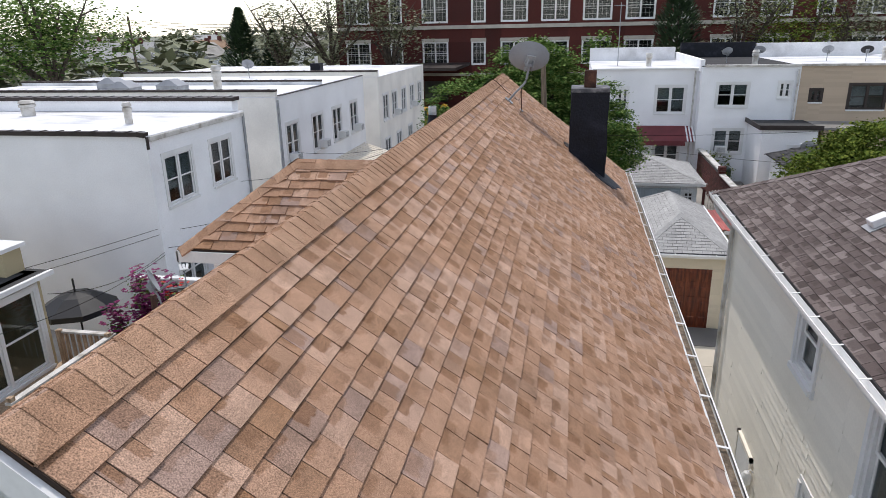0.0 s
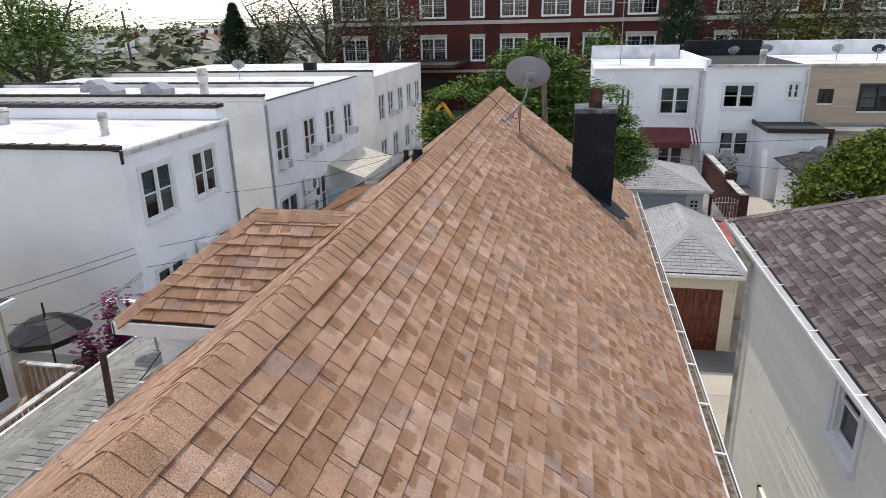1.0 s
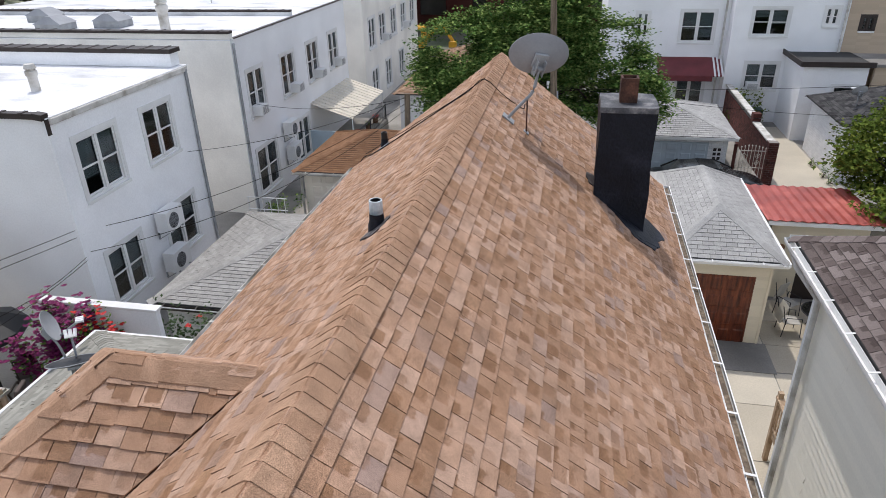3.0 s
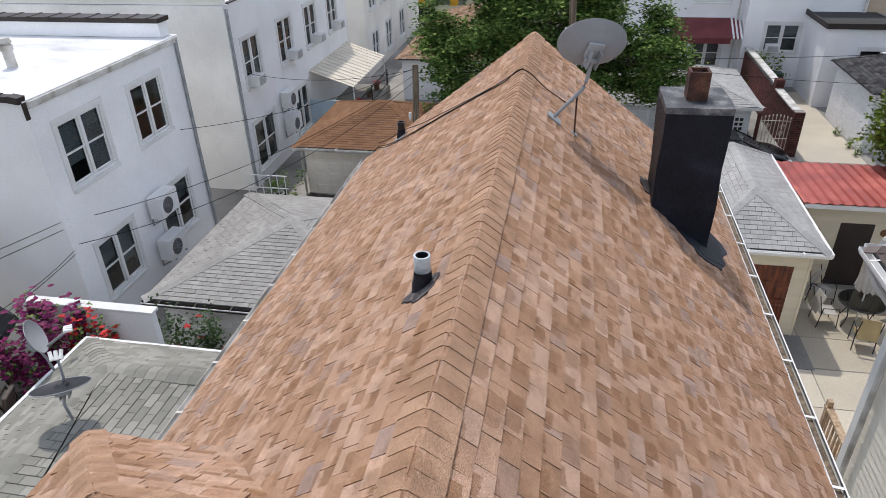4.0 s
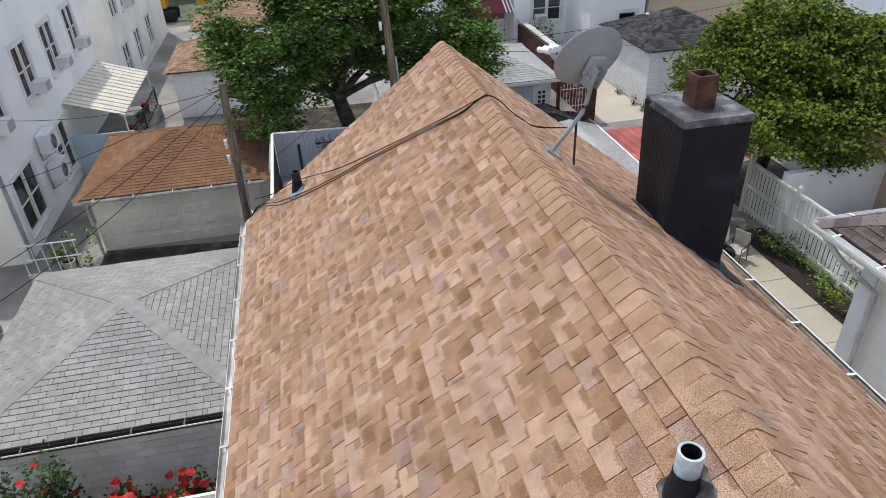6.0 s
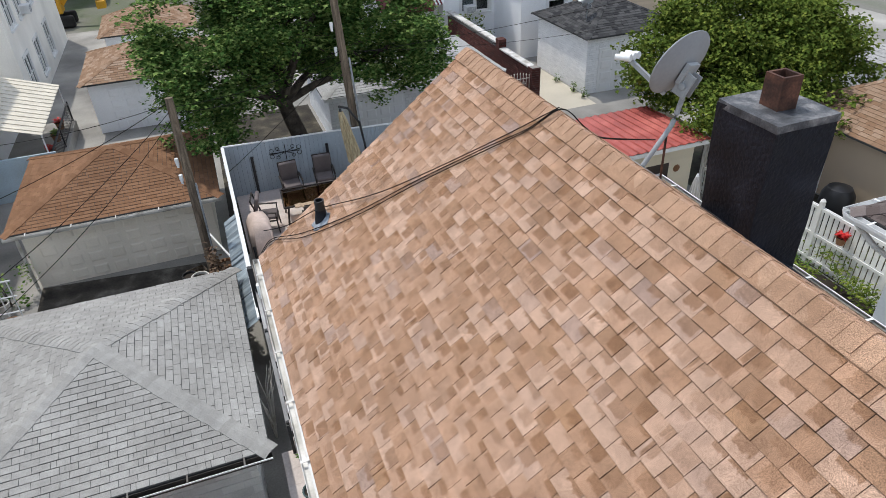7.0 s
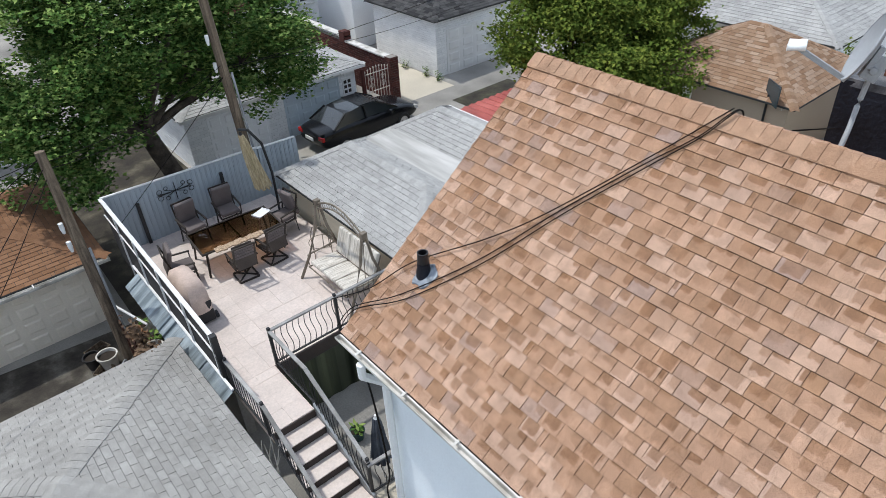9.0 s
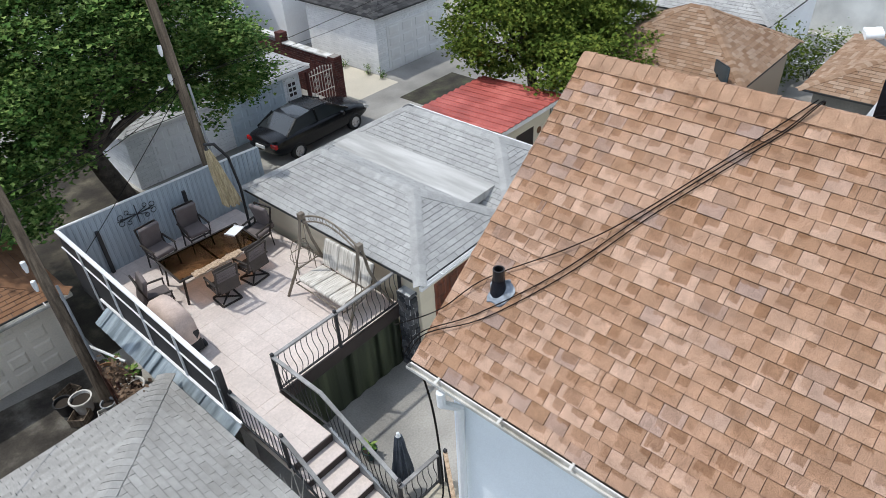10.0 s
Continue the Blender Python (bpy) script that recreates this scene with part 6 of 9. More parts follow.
# pots on the walk
POT = surface("dark_green_pot", plain((0.02, 0.05, 0.05)), 0.35, 4, 40, 0.15, 0.08)
SOIL = surface("potting_soil", plain((0.03, 0.022, 0.016)), 0.95, 8, 60)


def pot(loc, r, h, label, mat=None, leaves=0, leaf_mat=None, seed=0):
    t = thing("plant_pot", loc, label, "plant pot", "plant pots")
    part("pot", Geo().lathe(Matrix.Identity(4), [(0.0, 0.0), (r * 0.72, 0.0), (r * 0.95, h * 0.9), (r * 1.05, h * 0.9), (r * 1.05, h), (r * 0.9, h), (r * 0.85, h * 0.8)], 18), mat or POT, t, world=False, smooth=True)
    part("soil", Geo().lathe(Matrix.Identity(4), [(0.0, h * 0.82), (r * 0.88, h * 0.82)], 18), SOIL, t, world=False)
    if leaves:
        rnd = random.Random(seed)
        g = Geo()
        for i in range(leaves):
            a, l = rnd.uniform(0, 6.28), rnd.uniform(0.5, 1.2) * r
            c = Vector((math.cos(a) * l * 0.8, math.sin(a) * l * 0.8, h + rnd.uniform(0, 0.9) * r))
            d = Vector((math.cos(a), math.sin(a), rnd.uniform(-0.2, 0.6))).normalized() * 0.09
            s = d.cross(Vector((0, 0, 1))).normalized() * 0.035
            g.poly([c - d, c + s, c + d, c - s])
        stuff(part("foliage", g, leaf_mat or LEAF, t, world=False))
    return t


pot((-4.75, 18.95, LZ), 0.2, 0.36, "dark green plastic pot with soil on the walk")
pot((-4.75, 18.45, LZ), 0.19, 0.34, "dark green plastic pot with a young plant", None, 40, None, 2)
pot((-4.85, 17.75, LZ), 0.17, 0.3, "small dark pot on the tiled walk")
pot((-3.2, 20.9, 0.0), 0.16, 0.25, "low pot with a spidery palm in the small yard", None, 16, None, 5)

# ---- trees and poles ----
def tree(name, loc, label, trunk, limbs, blobs, leaf, count, leaf_mat, seed, clump=0.38, bark=None, category="tree", hang=0.0, per=22, flat=0.45, gaps=-0.22, hole=None):
    """limbs: end points grown from the trunk's fork; blobs: (centre, radii) of the crown, filled with leaf clumps."""
    rnd = random.Random(seed)
    t = thing(name, loc, label, category)
    base = Vector(loc)
    pts, radii = trunk
    part("trunk", Geo().tube([base + Vector(p) for p in pts], radii, 10), bark or BARK, t, smooth=True)
    fork = base + Vector(pts[-1])
    for e in limbs:
        g = Geo()
        e = base + Vector(e)
        mid = fork.lerp(e, 0.5) + Vector((rnd.uniform(-0.3, 0.3), rnd.uniform(-0.3, 0.3), rnd.uniform(0.0, 0.5)))
        r = radii[-1] * 0.65
        line = [fork - Vector((0, 0, 0.2)), fork.lerp(mid, 0.5), mid, mid.lerp(e, 0.5), e]
        g.tube(line, [r, r * 0.8, r * 0.6, r * 0.4, r * 0.15], 7)
        for k in range(4):
            a = mid.lerp(e, rnd.uniform(0.0, 0.8))
            b = a + Vector((rnd.uniform(-1, 1), rnd.uniform(-1, 1), rnd.uniform(-0.1, 0.9))) * (e - mid).length * 0.6
            g.tube([a, a.lerp(b, 0.5) + Vector((0, 0, 0.1)), b], [r * 0.35, r * 0.22, r * 0.06], 5)
        part("limb", g, bark or BARK, t, smooth=True, weld=True)
    g = Geo()
    vol = [b[1][0] * b[1][1] * b[1][2] for b in blobs]
    made = 0
    while made < count:
        c, rad = rnd.choices(blobs, vol)[0]
        v = Vector((rnd.gauss(0, 1), rnd.gauss(0, 1), rnd.gauss(0, 1)))
        v.normalize()
        f = rnd.uniform(0.35, 1.0) ** 0.45
        p = base + Vector(c) + Vector((v.x * rad[0], v.y * rad[1], v.z * rad[2])) * f
        if noise.noise(p * 0.55 + Vector((seed, 0, 0))) < gaps:
            continue
        if hole:
            h = p - base - Vector(hole[0])
            if math.hypot(h.x / hole[1][0], h.y / hole[1][1], h.z / hole[1][2]) < 1:
                continue
        for _ in range(per):
            q = p + Vector((rnd.gauss(0, clump), rnd.gauss(0, clump), rnd.gauss(0, clump * flat)))
            s = leaf * rnd.uniform(0.65, 1.25)
            a = rnd.uniform(0, 6.283)
            d = Vector((math.cos(a), math.sin(a), rnd.uniform(-0.6, 0.2) - hang)).normalized()
            side = d.cross(Vector((rnd.uniform(-0.4, 0.4), rnd.uniform(-0.4, 0.4), 1))).normalized()
            up = side.cross(d) * s * 0.16
            w = side * s * 0.42
            k = len(g.v)
            g.v += [tuple(q - d * s * 0.45), tuple(q + w - d * s * 0.05 + up), tuple(q + w * 0.35 + d * s * 0.12), tuple(q + d * s * 0.5), tuple(q - w * 0.35 + d * s * 0.12), tuple(q - w - d * s * 0.05 + up)]
            g.f.append((k, k + 1, k + 2, k + 3))
            g.f.append((k, k + 3, k + 4, k + 5))
            made += 1
    stuff(part("crown", g, leaf_mat, t))
    return t


tree("maple_tree", (-2.1, 31.6, 0), "broad green maple tree behind the terrace fence", ([(0, 0, 0), (-0.15, 0.05, 1.4), (-0.5, 0.15, 2.6), (-0.7, 0.2, 3.4)], [0.38, 0.3, 0.27, 0.24]),
     [(-3.0, 0.5, 5.2), (2.8, 0.3, 5.0), (0.2, -1.6, 6.2), (0.4, 2.8, 6.0), (-1.5, 1.5, 7.4), (1.5, -0.5, 7.2), (-3.6, -1.0, 4.0), (3.6, 1.5, 4.2)],
     [((-2.6, 0.4, 4.8), (2.3, 2.6, 2.0)), ((2.4, 0.6, 4.8), (2.6, 2.6, 1.9)), ((-0.1, 0.4, 6.5), (2.9, 2.8, 2.2)), ((-3.3, -0.4, 3.5), (1.6, 1.6, 1.3)), ((0.3, 2.4, 5.4), (3.0, 1.9, 2.2)), ((3.9, 0.8, 4.1), (1.6, 1.6, 1.3)),
      ((0.3, 0.2, 7.9), (2.0, 2.0, 1.4)), ((-3.0, 0.4, 6.0), (1.8, 2.0, 1.6)), ((3.0, 0.4, 6.1), (1.7, 1.9, 1.5))],
     0.165, 95000, LEAF, 4, 0.25, per=55, flat=0.3, gaps=-0.14, hole=((0.5, -1.0, 3.1), (1.7, 2.2, 1.3)))
tree("cherry_tree", (11.8, 27.6, 0), "dense light green tree over the back yards", ([(0, 0, 0), (0.1, 0, 1.0), (0.0, 0.1, 1.9)], [0.24, 0.2, 0.17]),
     [(-2.4, 0.2, 3.6), (2.4, 0.2, 3.8), (0.2, -1.8, 4.2), (0, 2, 4.4), (-1, 0.5, 5.2)],
     [((-1.6, 0, 3.8), (2.1, 2.2, 1.5)), ((1.7, 0.2, 4.0), (2.2, 2.3, 1.7)), ((0.2, 0.3, 4.8), (2.4, 2.2, 1.4)), ((0.6, -1.6, 3.4), (2.4, 1.4, 1.2)), ((2.6, -2.0, 3.6), (1.9, 1.7, 1.4)), ((3.4, -0.4, 4.2), (1.6, 1.6, 1.3)), ((-2.0, -2.8, 3.3), (1.5, 1.6, 0.8)), ((0.4, -2.9, 2.9), (2.2, 1.3, 1.0))],
     0.16, 76000, LEAF2, 9, 0.25, hang=0.35, per=46, flat=0.34)


def utility_pole(loc, top, r, label, arms=True):
    t = thing("utility_pole", loc, label, "utility pole", "utility poles")
    a, b = Vector(loc), Vector(top)
    part("shaft", Geo().tube([a, a.lerp(b, 0.5), b], [r, r * 0.9, r * 0.75], 12), POLE_WOOD, t, smooth=True)
    if arms:
        for k, z in enumerate((0.62, 0.7)):
            p = a.lerp(b, z)
            part("insulator", Geo().lathe(Matrix.Translation(p + Vector((-r - 0.06, -0.04, 0))), [(0.0, 0.16), (0.05, 0.15), (0.05, 0.02), (0.03, -0.1), (0.0, -0.12)], 10), WHITE_TRIM, t, smooth=True)
        part("conduit", Geo().tube([a + Vector((r, -r, 0)), a.lerp(b, 0.6) + Vector((r, -r, 0))], 0.03, 6), GREY_METAL, t)
    return t


utility_pole((-0.85, 28.95, 0), (-1.3, 28.95, 8.9), 0.14, "weathered wooden utility pole behind the terrace fence")
utility_pole((-6.05, 26.4, 0), (-6.0, 26.9, 5.6), 0.13, "dark wooden utility pole beside the alley with cables")

# leaf littered dirt, darkened so that its colour carries the maple's shade
setting("alley_soil", Geo().slab([(-5.4, 28.0, 0.012), (-0.9, 28.0, 0.012), (-0.9, 40.0, 0.012), (-5.2, 40.0, 0.012)], (0, 0, -0.008)), surface("shaded_leafy_dirt", [(0.0, (0.028, 0.022, 0.016)), (0.6, (0.05, 0.042, 0.03)), (1.0, (0.1, 0.088, 0.062))], 0.95, 1.4, 30, 0.25, 0.25, 0.5, 0.02), "leaf littered dirt under the maple, its shade put into the colour", "ground")

# ---- back yards to the north and east ----
shed = garage_block("shed", "cream sided shed with a red corrugated roof", 5.75, 8.45, 24.6, 27.2, 2.55, BEIGE_SIDING)
siding_wall(shed, (5.75, 24.6), (8.45, 24.6), 0.0, 2.5, [(0.95, 1.85, 0, 2.05)], BEIGE_SIDING, 0.13)
siding_wall(shed, (5.75, 27.2), (5.75, 24.6), 0.0, 2.5, [], BEIGE_SIDING, 0.13)
part("doorway", Geo().box(6.7, 24.585, 0, 7.6, 24.6, 2.05), DARK_TRIM, shed)
g = Geo()
n = 44
for i in range(n):
    x0, x1 = 5.45 + 3.25 * i / n, 5.45 + 3.25 * (i + 1) / n
    w0, w1 = 0.022 * math.sin(i * math.pi / 2), 0.022 * math.sin((i + 1) * math.pi / 2)
    g.hexa([(x0, 24.2, 2.78 + w0), (x1, 24.2, 2.78 + w1), (x1, 27.5, 2.64 + w1), (x0, 27.5, 2.64 + w0), (x0, 24.2, 2.795 + w0), (x1, 24.2, 2.795 + w1), (x1, 27.5, 2.655 + w1), (x0, 27.5, 2.655 + w0)])
part("roof", g, RED_ROOF, shed, "red corrugated plastic roof", weld=True)
part("fascia", Geo().box(5.5, 24.22, 2.62, 8.65, 24.26, 2.75), WHITE_TRIM, shed)
for i, (x, z) in enumerate(((6.1, 1.75), (7.9, 1.8))):
    orn = thing("wall_ornament", (x, 24.58, z), "small round sun ornament on the shed wall", "wall ornament")
    part("disc", Geo().lathe(pose(0, 0, 0, 90, 0, 0), [(0.0, 0.03), (0.08, 0.02), (0.12, 0.0), (0.12, -0.01)], 14), BROWN_SHINGLE, orn, world=False, smooth=True)

# white vinyl fence on the yard's east side
VINYL = surface("white_vinyl", plain((0.74, 0.74, 0.71), 1.05), 0.5, 1.2, 30, 0.12, 0.05, 0.06, 0.003)
yf = thing("vinyl_fence", (9.9, 20, 0), "white vinyl board fence with rails along the yard", "fence")
fa, fb = Vector((9.85, 25.6, 0)), Vector((9.98, 14.0, 0))
n = 70
for i in range(n):
    p = fa.lerp(fb, i / n)
    q = fa.lerp(fb, (i + 0.72) / n)
    part("board", Geo().bar(p + Vector((0, 0, 0.95)), q + Vector((0, 0, 0.95)), 0.02, 1.75), VINYL, yf)
for z in (0.25, 1.0, 1.8):
    part("rail", Geo().bar(fa + Vector((0.03, 0, z)), fb + Vector((0.03, 0, z)), 0.04, 0.09).bar(fa + Vector((-0.03, 0, z)), fb + Vector((-0.03, 0, z)), 0.03, 0.08), VINYL, yf)
for i in range(6):
    p = fa.lerp(fb, i / 5)
    part("post", Geo().box(p.x - 0.06, p.y - 0.06, 0, p.x + 0.06, p.y + 0.06, 2.0), VINYL, yf, bevel=0.01)
    part("post_cap", Geo().lathe(Matrix.Translation((p.x, p.y, 2.0)), [(0.09, 0.0), (0.09, 0.03), (0.0, 0.1)], 4), VINYL, yf)

# soil colour is near black: shade under the tree is put into it
setting("garden_soil", Geo().slab([(9.95, 15.5, 0.01), (13.3, 15.5, 0.01), (13.3, 33.0, 0.01), (9.95, 33.0, 0.01)], (0, 0, -0.008)), surface("shaded_garden_soil", [(0.0, (0.025, 0.02, 0.015)), (0.6, (0.05, 0.045, 0.03)), (1.0, (0.07, 0.085, 0.04))], 0.95, 1.4, 30, 0.25, 0.25, 0.5, 0.02), "garden soil under the dense tree, darkened with its shade", "ground")

# yard table with folded parasol
YT = thing("garden_table", (6.95, 22.6, 0.03), "round glass garden table with dark metal frame", "table")
part("glass_top", Geo().lathe(Matrix.Identity(4), [(0.0, 0.71), (0.55, 0.71), (0.55, 0.72), (0.0, 0.72)], 24), glass_mat("smoky_glass", (0.35, 0.36, 0.36)), YT, world=False)
part("rim", Geo().tube([(0.56 * math.cos(i * math.pi / 14), 0.56 * math.sin(i * math.pi / 14), 0.71) for i in range(29)], 0.018, 6, False), BLACK_METAL, YT, world=False)
for i in range(4):
    a = i * math.pi / 2 + 0.5
    part("leg", Geo().tube([(0.45 * math.cos(a), 0.45 * math.sin(a), 0.7), (0.35 * math.cos(a), 0.35 * math.sin(a), 0.3), (0.48 * math.cos(a), 0.48 * math.sin(a), 0.0)], 0.016, 6), BLACK_METAL, YT, world=False)
folded_parasol((6.95, 22.6, 0.03), (6.98, 22.62, 2.62), (6.95, 22.6, 1.15), surface("pale_grey_cloth", plain((0.5, 0.48, 0.45)), 0.9, 4, 50, 0.12, 0.12, 0.3, 0.008, streak=(5, 5, 0.6)), "folded pale grey parasol through the garden table", WHITE_TRIM, 0.04, 0.24)
PALE_SEAT = surface("pale_sling", plain((0.48, 0.46, 0.42)), 0.85, 3, 120, 0.1, 0.15)
TAN_SEAT = surface("straw_sling", plain((0.42, 0.33, 0.17)), 0.85, 3, 120, 0.1, 0.15)


def garden_chair(m, seat_mat, label):
    t = thing("garden_chair", (0, 0, 0), label, "chair", "chairs round the garden table")
    part("seat", Geo().obox(pose(0, 0, 0.42, 3, 0, 0), 0.46, 0.46, 0.02), seat_mat, t, world=False)
    part("backrest", Geo().obox(pose(0, 0.28, 0.7, 16, 0, 0), 0.46, 0.02, 0.55), seat_mat, t, world=False)
    for s in (-1, 1):
        part("side_frame", Geo().tube([(s * 0.25, -0.26, 0), (s * 0.25, -0.22, 0.6), (s * 0.25, 0.2, 0.62), (s * 0.25, 0.26, 0.0)], 0.014, 6), BLACK_METAL, t, world=False, smooth=True)
        part("back_post", Geo().tube([(s * 0.24, 0.2, 0.4), (s * 0.24, 0.36, 1.0)], 0.014, 6), BLACK_METAL, t, world=False)
    t.matrix_basis = m
    return t


garden_chair(pose(6.75, 21.55, 0.03, 0, 0, 170), TAN_SEAT, "black framed garden chair with straw coloured sling")
gc = garden_chair(pose(6.1, 22.5, 0.03, 0, 0, 95), PALE_SEAT, "black framed garden chair with pale sling")
copy_thing(gc, pose(7.9, 22.9, 0.03, 0, 0, -60))
copy_thing(gc, pose(6.3, 23.5, 0.03, 0, 0, 40))
# covered barbecue, bushes in the yard
bbq = thing("covered_barbecue", (12.4, 22.45, 0.01), "barbecue under a black fabric cover", "barbecue")
part("cover", Geo().lathe(Matrix.Identity(4), [(0.5, 0.02), (0.52, 0.5), (0.48, 0.95), (0.36, 1.15), (0.15, 1.22), (0.0, 1.22)], 14), BLACK_PLASTIC, bbq, world=False, smooth=True)
setting("planting_bed", Geo().slab([(8.9, 15.5, 0.045), (9.86, 15.5, 0.045), (9.82, 24.4, 0.045), (8.9, 24.4, 0.045)], (0, 0, -0.03)), SOIL, "dark soil bed along the fence", "planting bed")


def bush(loc, rad, label, leaf, count, mat, seed, flower=None, nflower=0, fsize=0.07):
    rnd = random.Random(seed)
    t = thing("bush", loc, label, "bush")
    g = Geo()
    cl = [Vector((rnd.uniform(-1, 1) * rad[0], rnd.uniform(-1, 1) * rad[1], rnd.uniform(0.15, 1) * rad[2])) for _ in range(16)]
    for i in range(count):
        c = rnd.choice(cl)
        q = c + Vector((rnd.gauss(0, rad[0] * 0.2), rnd.gauss(0, rad[1] * 0.2), rnd.gauss(0, rad[2] * 0.13)))
        q.z = max(q.z, 0.03)
        s = leaf * rnd.uniform(0.6, 1.3)
        d = Vector((rnd.uniform(-1, 1), rnd.uniform(-1, 1), rnd.uniform(-0.6, 0.6))).normalized() * s * 0.5
        w = d.cross(Vector((rnd.uniform(-0.5, 0.5), rnd.uniform(-0.5, 0.5), 1))).normalized() * s * 0.33
        g.poly([q - d, q + w, q + d, q - w])
    stuff(part("foliage", g, mat, t, world=False))
    g = Geo()
    for i in range(5):
        a = rnd.choice(cl)
        g.tube([(a.x * 0.2, a.y * 0.2, 0), a * 0.6, a], [0.02, 0.014, 0.006], 5)
    part("stem", g, BARK, t, world=False)
    if flower:
        g = Geo()
        for i in range(nflower):
            c = rnd.choice(cl)
            q = c + Vector((rnd.gauss(0, rad[0] * 0.2), rnd.gauss(0, rad[1] * 0.2) - 0.05, rnd.gauss(0, rad[2] * 0.12) + 0.05))
            q.z = max(q.z, 0.06)
            for j in range(5):
                a = j * 1.257 + i
                d = Vector((math.cos(a), math.sin(a), rnd.uniform(0.1, 0.7))) * fsize * rnd.uniform(0.6, 1.1)
                w = d.cross(Vector((0, 0, 1))).normalized() * fsize * 0.5
                g.poly([q, q + d * 0.6 + w, q + d, q + d * 0.6 - w])
        stuff(part("blossom", g, flower, t, world=False))
    return t


MAGENTA = surface("magenta_bracts", [(0.0, (0.11, 0.004, 0.05)), (1.0, (0.25, 0.015, 0.12))], 0.7, 3, 30, 0.15, 0.1, 0, pieces=True)
SCARLET = surface("scarlet_petals", [(0.0, (0.4, 0.006, 0.008)), (1.0, (0.62, 0.03, 0.025))], 0.6, 3, 30, 0.12, 0.1, 0, pieces=True)
bush((9.35, 19.5, 0.045), (0.5, 1.2, 0.8), "low green bush beside the white fence", 0.1, 900, LEAF2, 21)
bush((9.4, 22.0, 0.045), (0.35, 1.4, 0.5), "low leafy plants along the fence bed", 0.09, 700, LEAF, 22)
pot((9.74, 20.0, 1.25), 0.14, 0.2, "terracotta pot of red flowers hung on the fence", BROWN_SHINGLE, 60, SCARLET, 3)

# wooden steps rail by the neighbour's corner
wr = thing("wooden_railing", (4.3, 16.4, 0), "bare wooden porch railing by the driveway", "railing")
for y in (15.3, 17.1):
    part("post", Geo().box(4.25, y - 0.05, 0, 4.35, y + 0.05, 1.9), BARE_WOOD, wr)
part("top_rail", Geo().box(4.23, 15.2, 1.72, 4.37, 17.15, 1.77), BARE_WOOD, wr)
part("low_rail", Geo().box(4.27, 15.3, 0.95, 4.33, 17.1, 1.0), BARE_WOOD, wr)
for i in range(11):
    y = 15.42 + i * 0.155
    part("baluster", Geo().box(4.28, y - 0.018, 1.0, 4.32, y + 0.018, 1.72), BARE_WOOD, wr)
part("platform", Geo().box(4.3, 15.2, 0.7, 6.2, 17.1, 0.85), BARE_WOOD, wr)

# blue white garage under the maple
bg = garage_block("garage", "pale painted brick garage with a grey shingle roof", -0.75, 6.4, 34.85, 40.0, 2.12, MORTAR_WHITE)
brick_wall(bg, (-0.75, 34.85), (6.4, 34.85), -0.05, 2.1, WHITE_BRICK, 0.12, (0.3, 0.32), (5, 34, 1), 120, 0.01, 0.007)
brick_wall(bg, (-0.75, 40.0), (-0.75, 34.85), -0.05, 2.1, WHITE_BRICK, 0.12, (0.3, 0.32), None, 0, 0.01, 0.007)
BLUE_DOOR = surface("pale_blue_door", plain((0.5, 0.57, 0.62), 1.05), 0.5, 0.9, 30, 0.1, 0.05)
panel_door(bg, (4.35, 34.84, 0.0), (1, 0, 0), 2.5, 1.8, 4, 4, BLUE_DOOR)
panel_door(bg, (1.2, 34.84, 0.0), (1, 0, 0), 2.3, 1.8, 4, 4, WHITE_WALL)
hip_roof(bg, -1.0, 6.75, 34.55, 40.3, 2.12, 3.1, GREY_SHINGLE, UNDERGREY, 0.16, (0.28, 0.32))
part("eave_board", Geo().box(-1.0, 34.52, 1.98, 6.75, 34.56, 2.1), WHITE_TRIM, bg)
sign = thing("notice_board", (5.98, 34.83, 1.3), "white notice board with small dark picture marks", "sign")
part("board", Geo().box(-0.22, -0.02, -0.35, 0.22, 0, 0.35), WHITE_TRIM, sign, world=False)
for i in range(2):
    for j in range(3):
        part("mark", Geo().box(-0.16 + 0.19 * i, -0.026, -0.27 + 0.2 * j, -0.03 + 0.19 * i, -0.02, -0.14 + 0.2 * j), DARK_TRIM, sign, world=False)

# maroon brick wall with a scrolled iron gate
bw = setting("brick_wall", Geo().box(8.1, 34.7, -0.05, 8.3, 47, 1.85).box(8.02, 34.6, -0.05, 8.42, 34.98, 1.95), MORTAR, "maroon brick garden wall with stone coping", "wall")
brick_wall(bw, (8.1, 47), (8.1, 34.98), 0, 1.85, BROWN_BRICK, 0.1, (0.22, 0.24), (8, 36, 1), 200)
brick_wall(bw, (8.3, 34.98), (8.3, 47), 0, 1.85, BROWN_BRICK, 0.1, (0.22, 0.24), None, 0)
brick_wall(bw, (8.02, 34.6), (8.42, 34.6), 0, 1.95, BROWN_BRICK, 0.1, (0.19, 0.2), None, 60)
brick_wall(bw, (8.02, 34.98), (8.02, 34.6), 0, 1.95, BROWN_BRICK, 0.1, (0.19, 0.2), None, 60)
for y0, y1, z in ((35.0, 38.0, 1.86), (38.0, 41.5, 2.05), (41.5, 47, 2.05)):
    part("coping", Geo().box(8.03, y0, z, 8.37, y1, z + 0.07), DIRTY_TRIM, bw, bevel=0.01)
part("pier", Geo().box(8.02, 38.0, 1.85, 8.38, 38.4, 2.3), BROWN_BRICK, bw)
IVORY = surface("ivory_iron", plain((0.6, 0.56, 0.5)), 0.5, 3, 50, 0.15, 0.08, 0.1, 0.002)
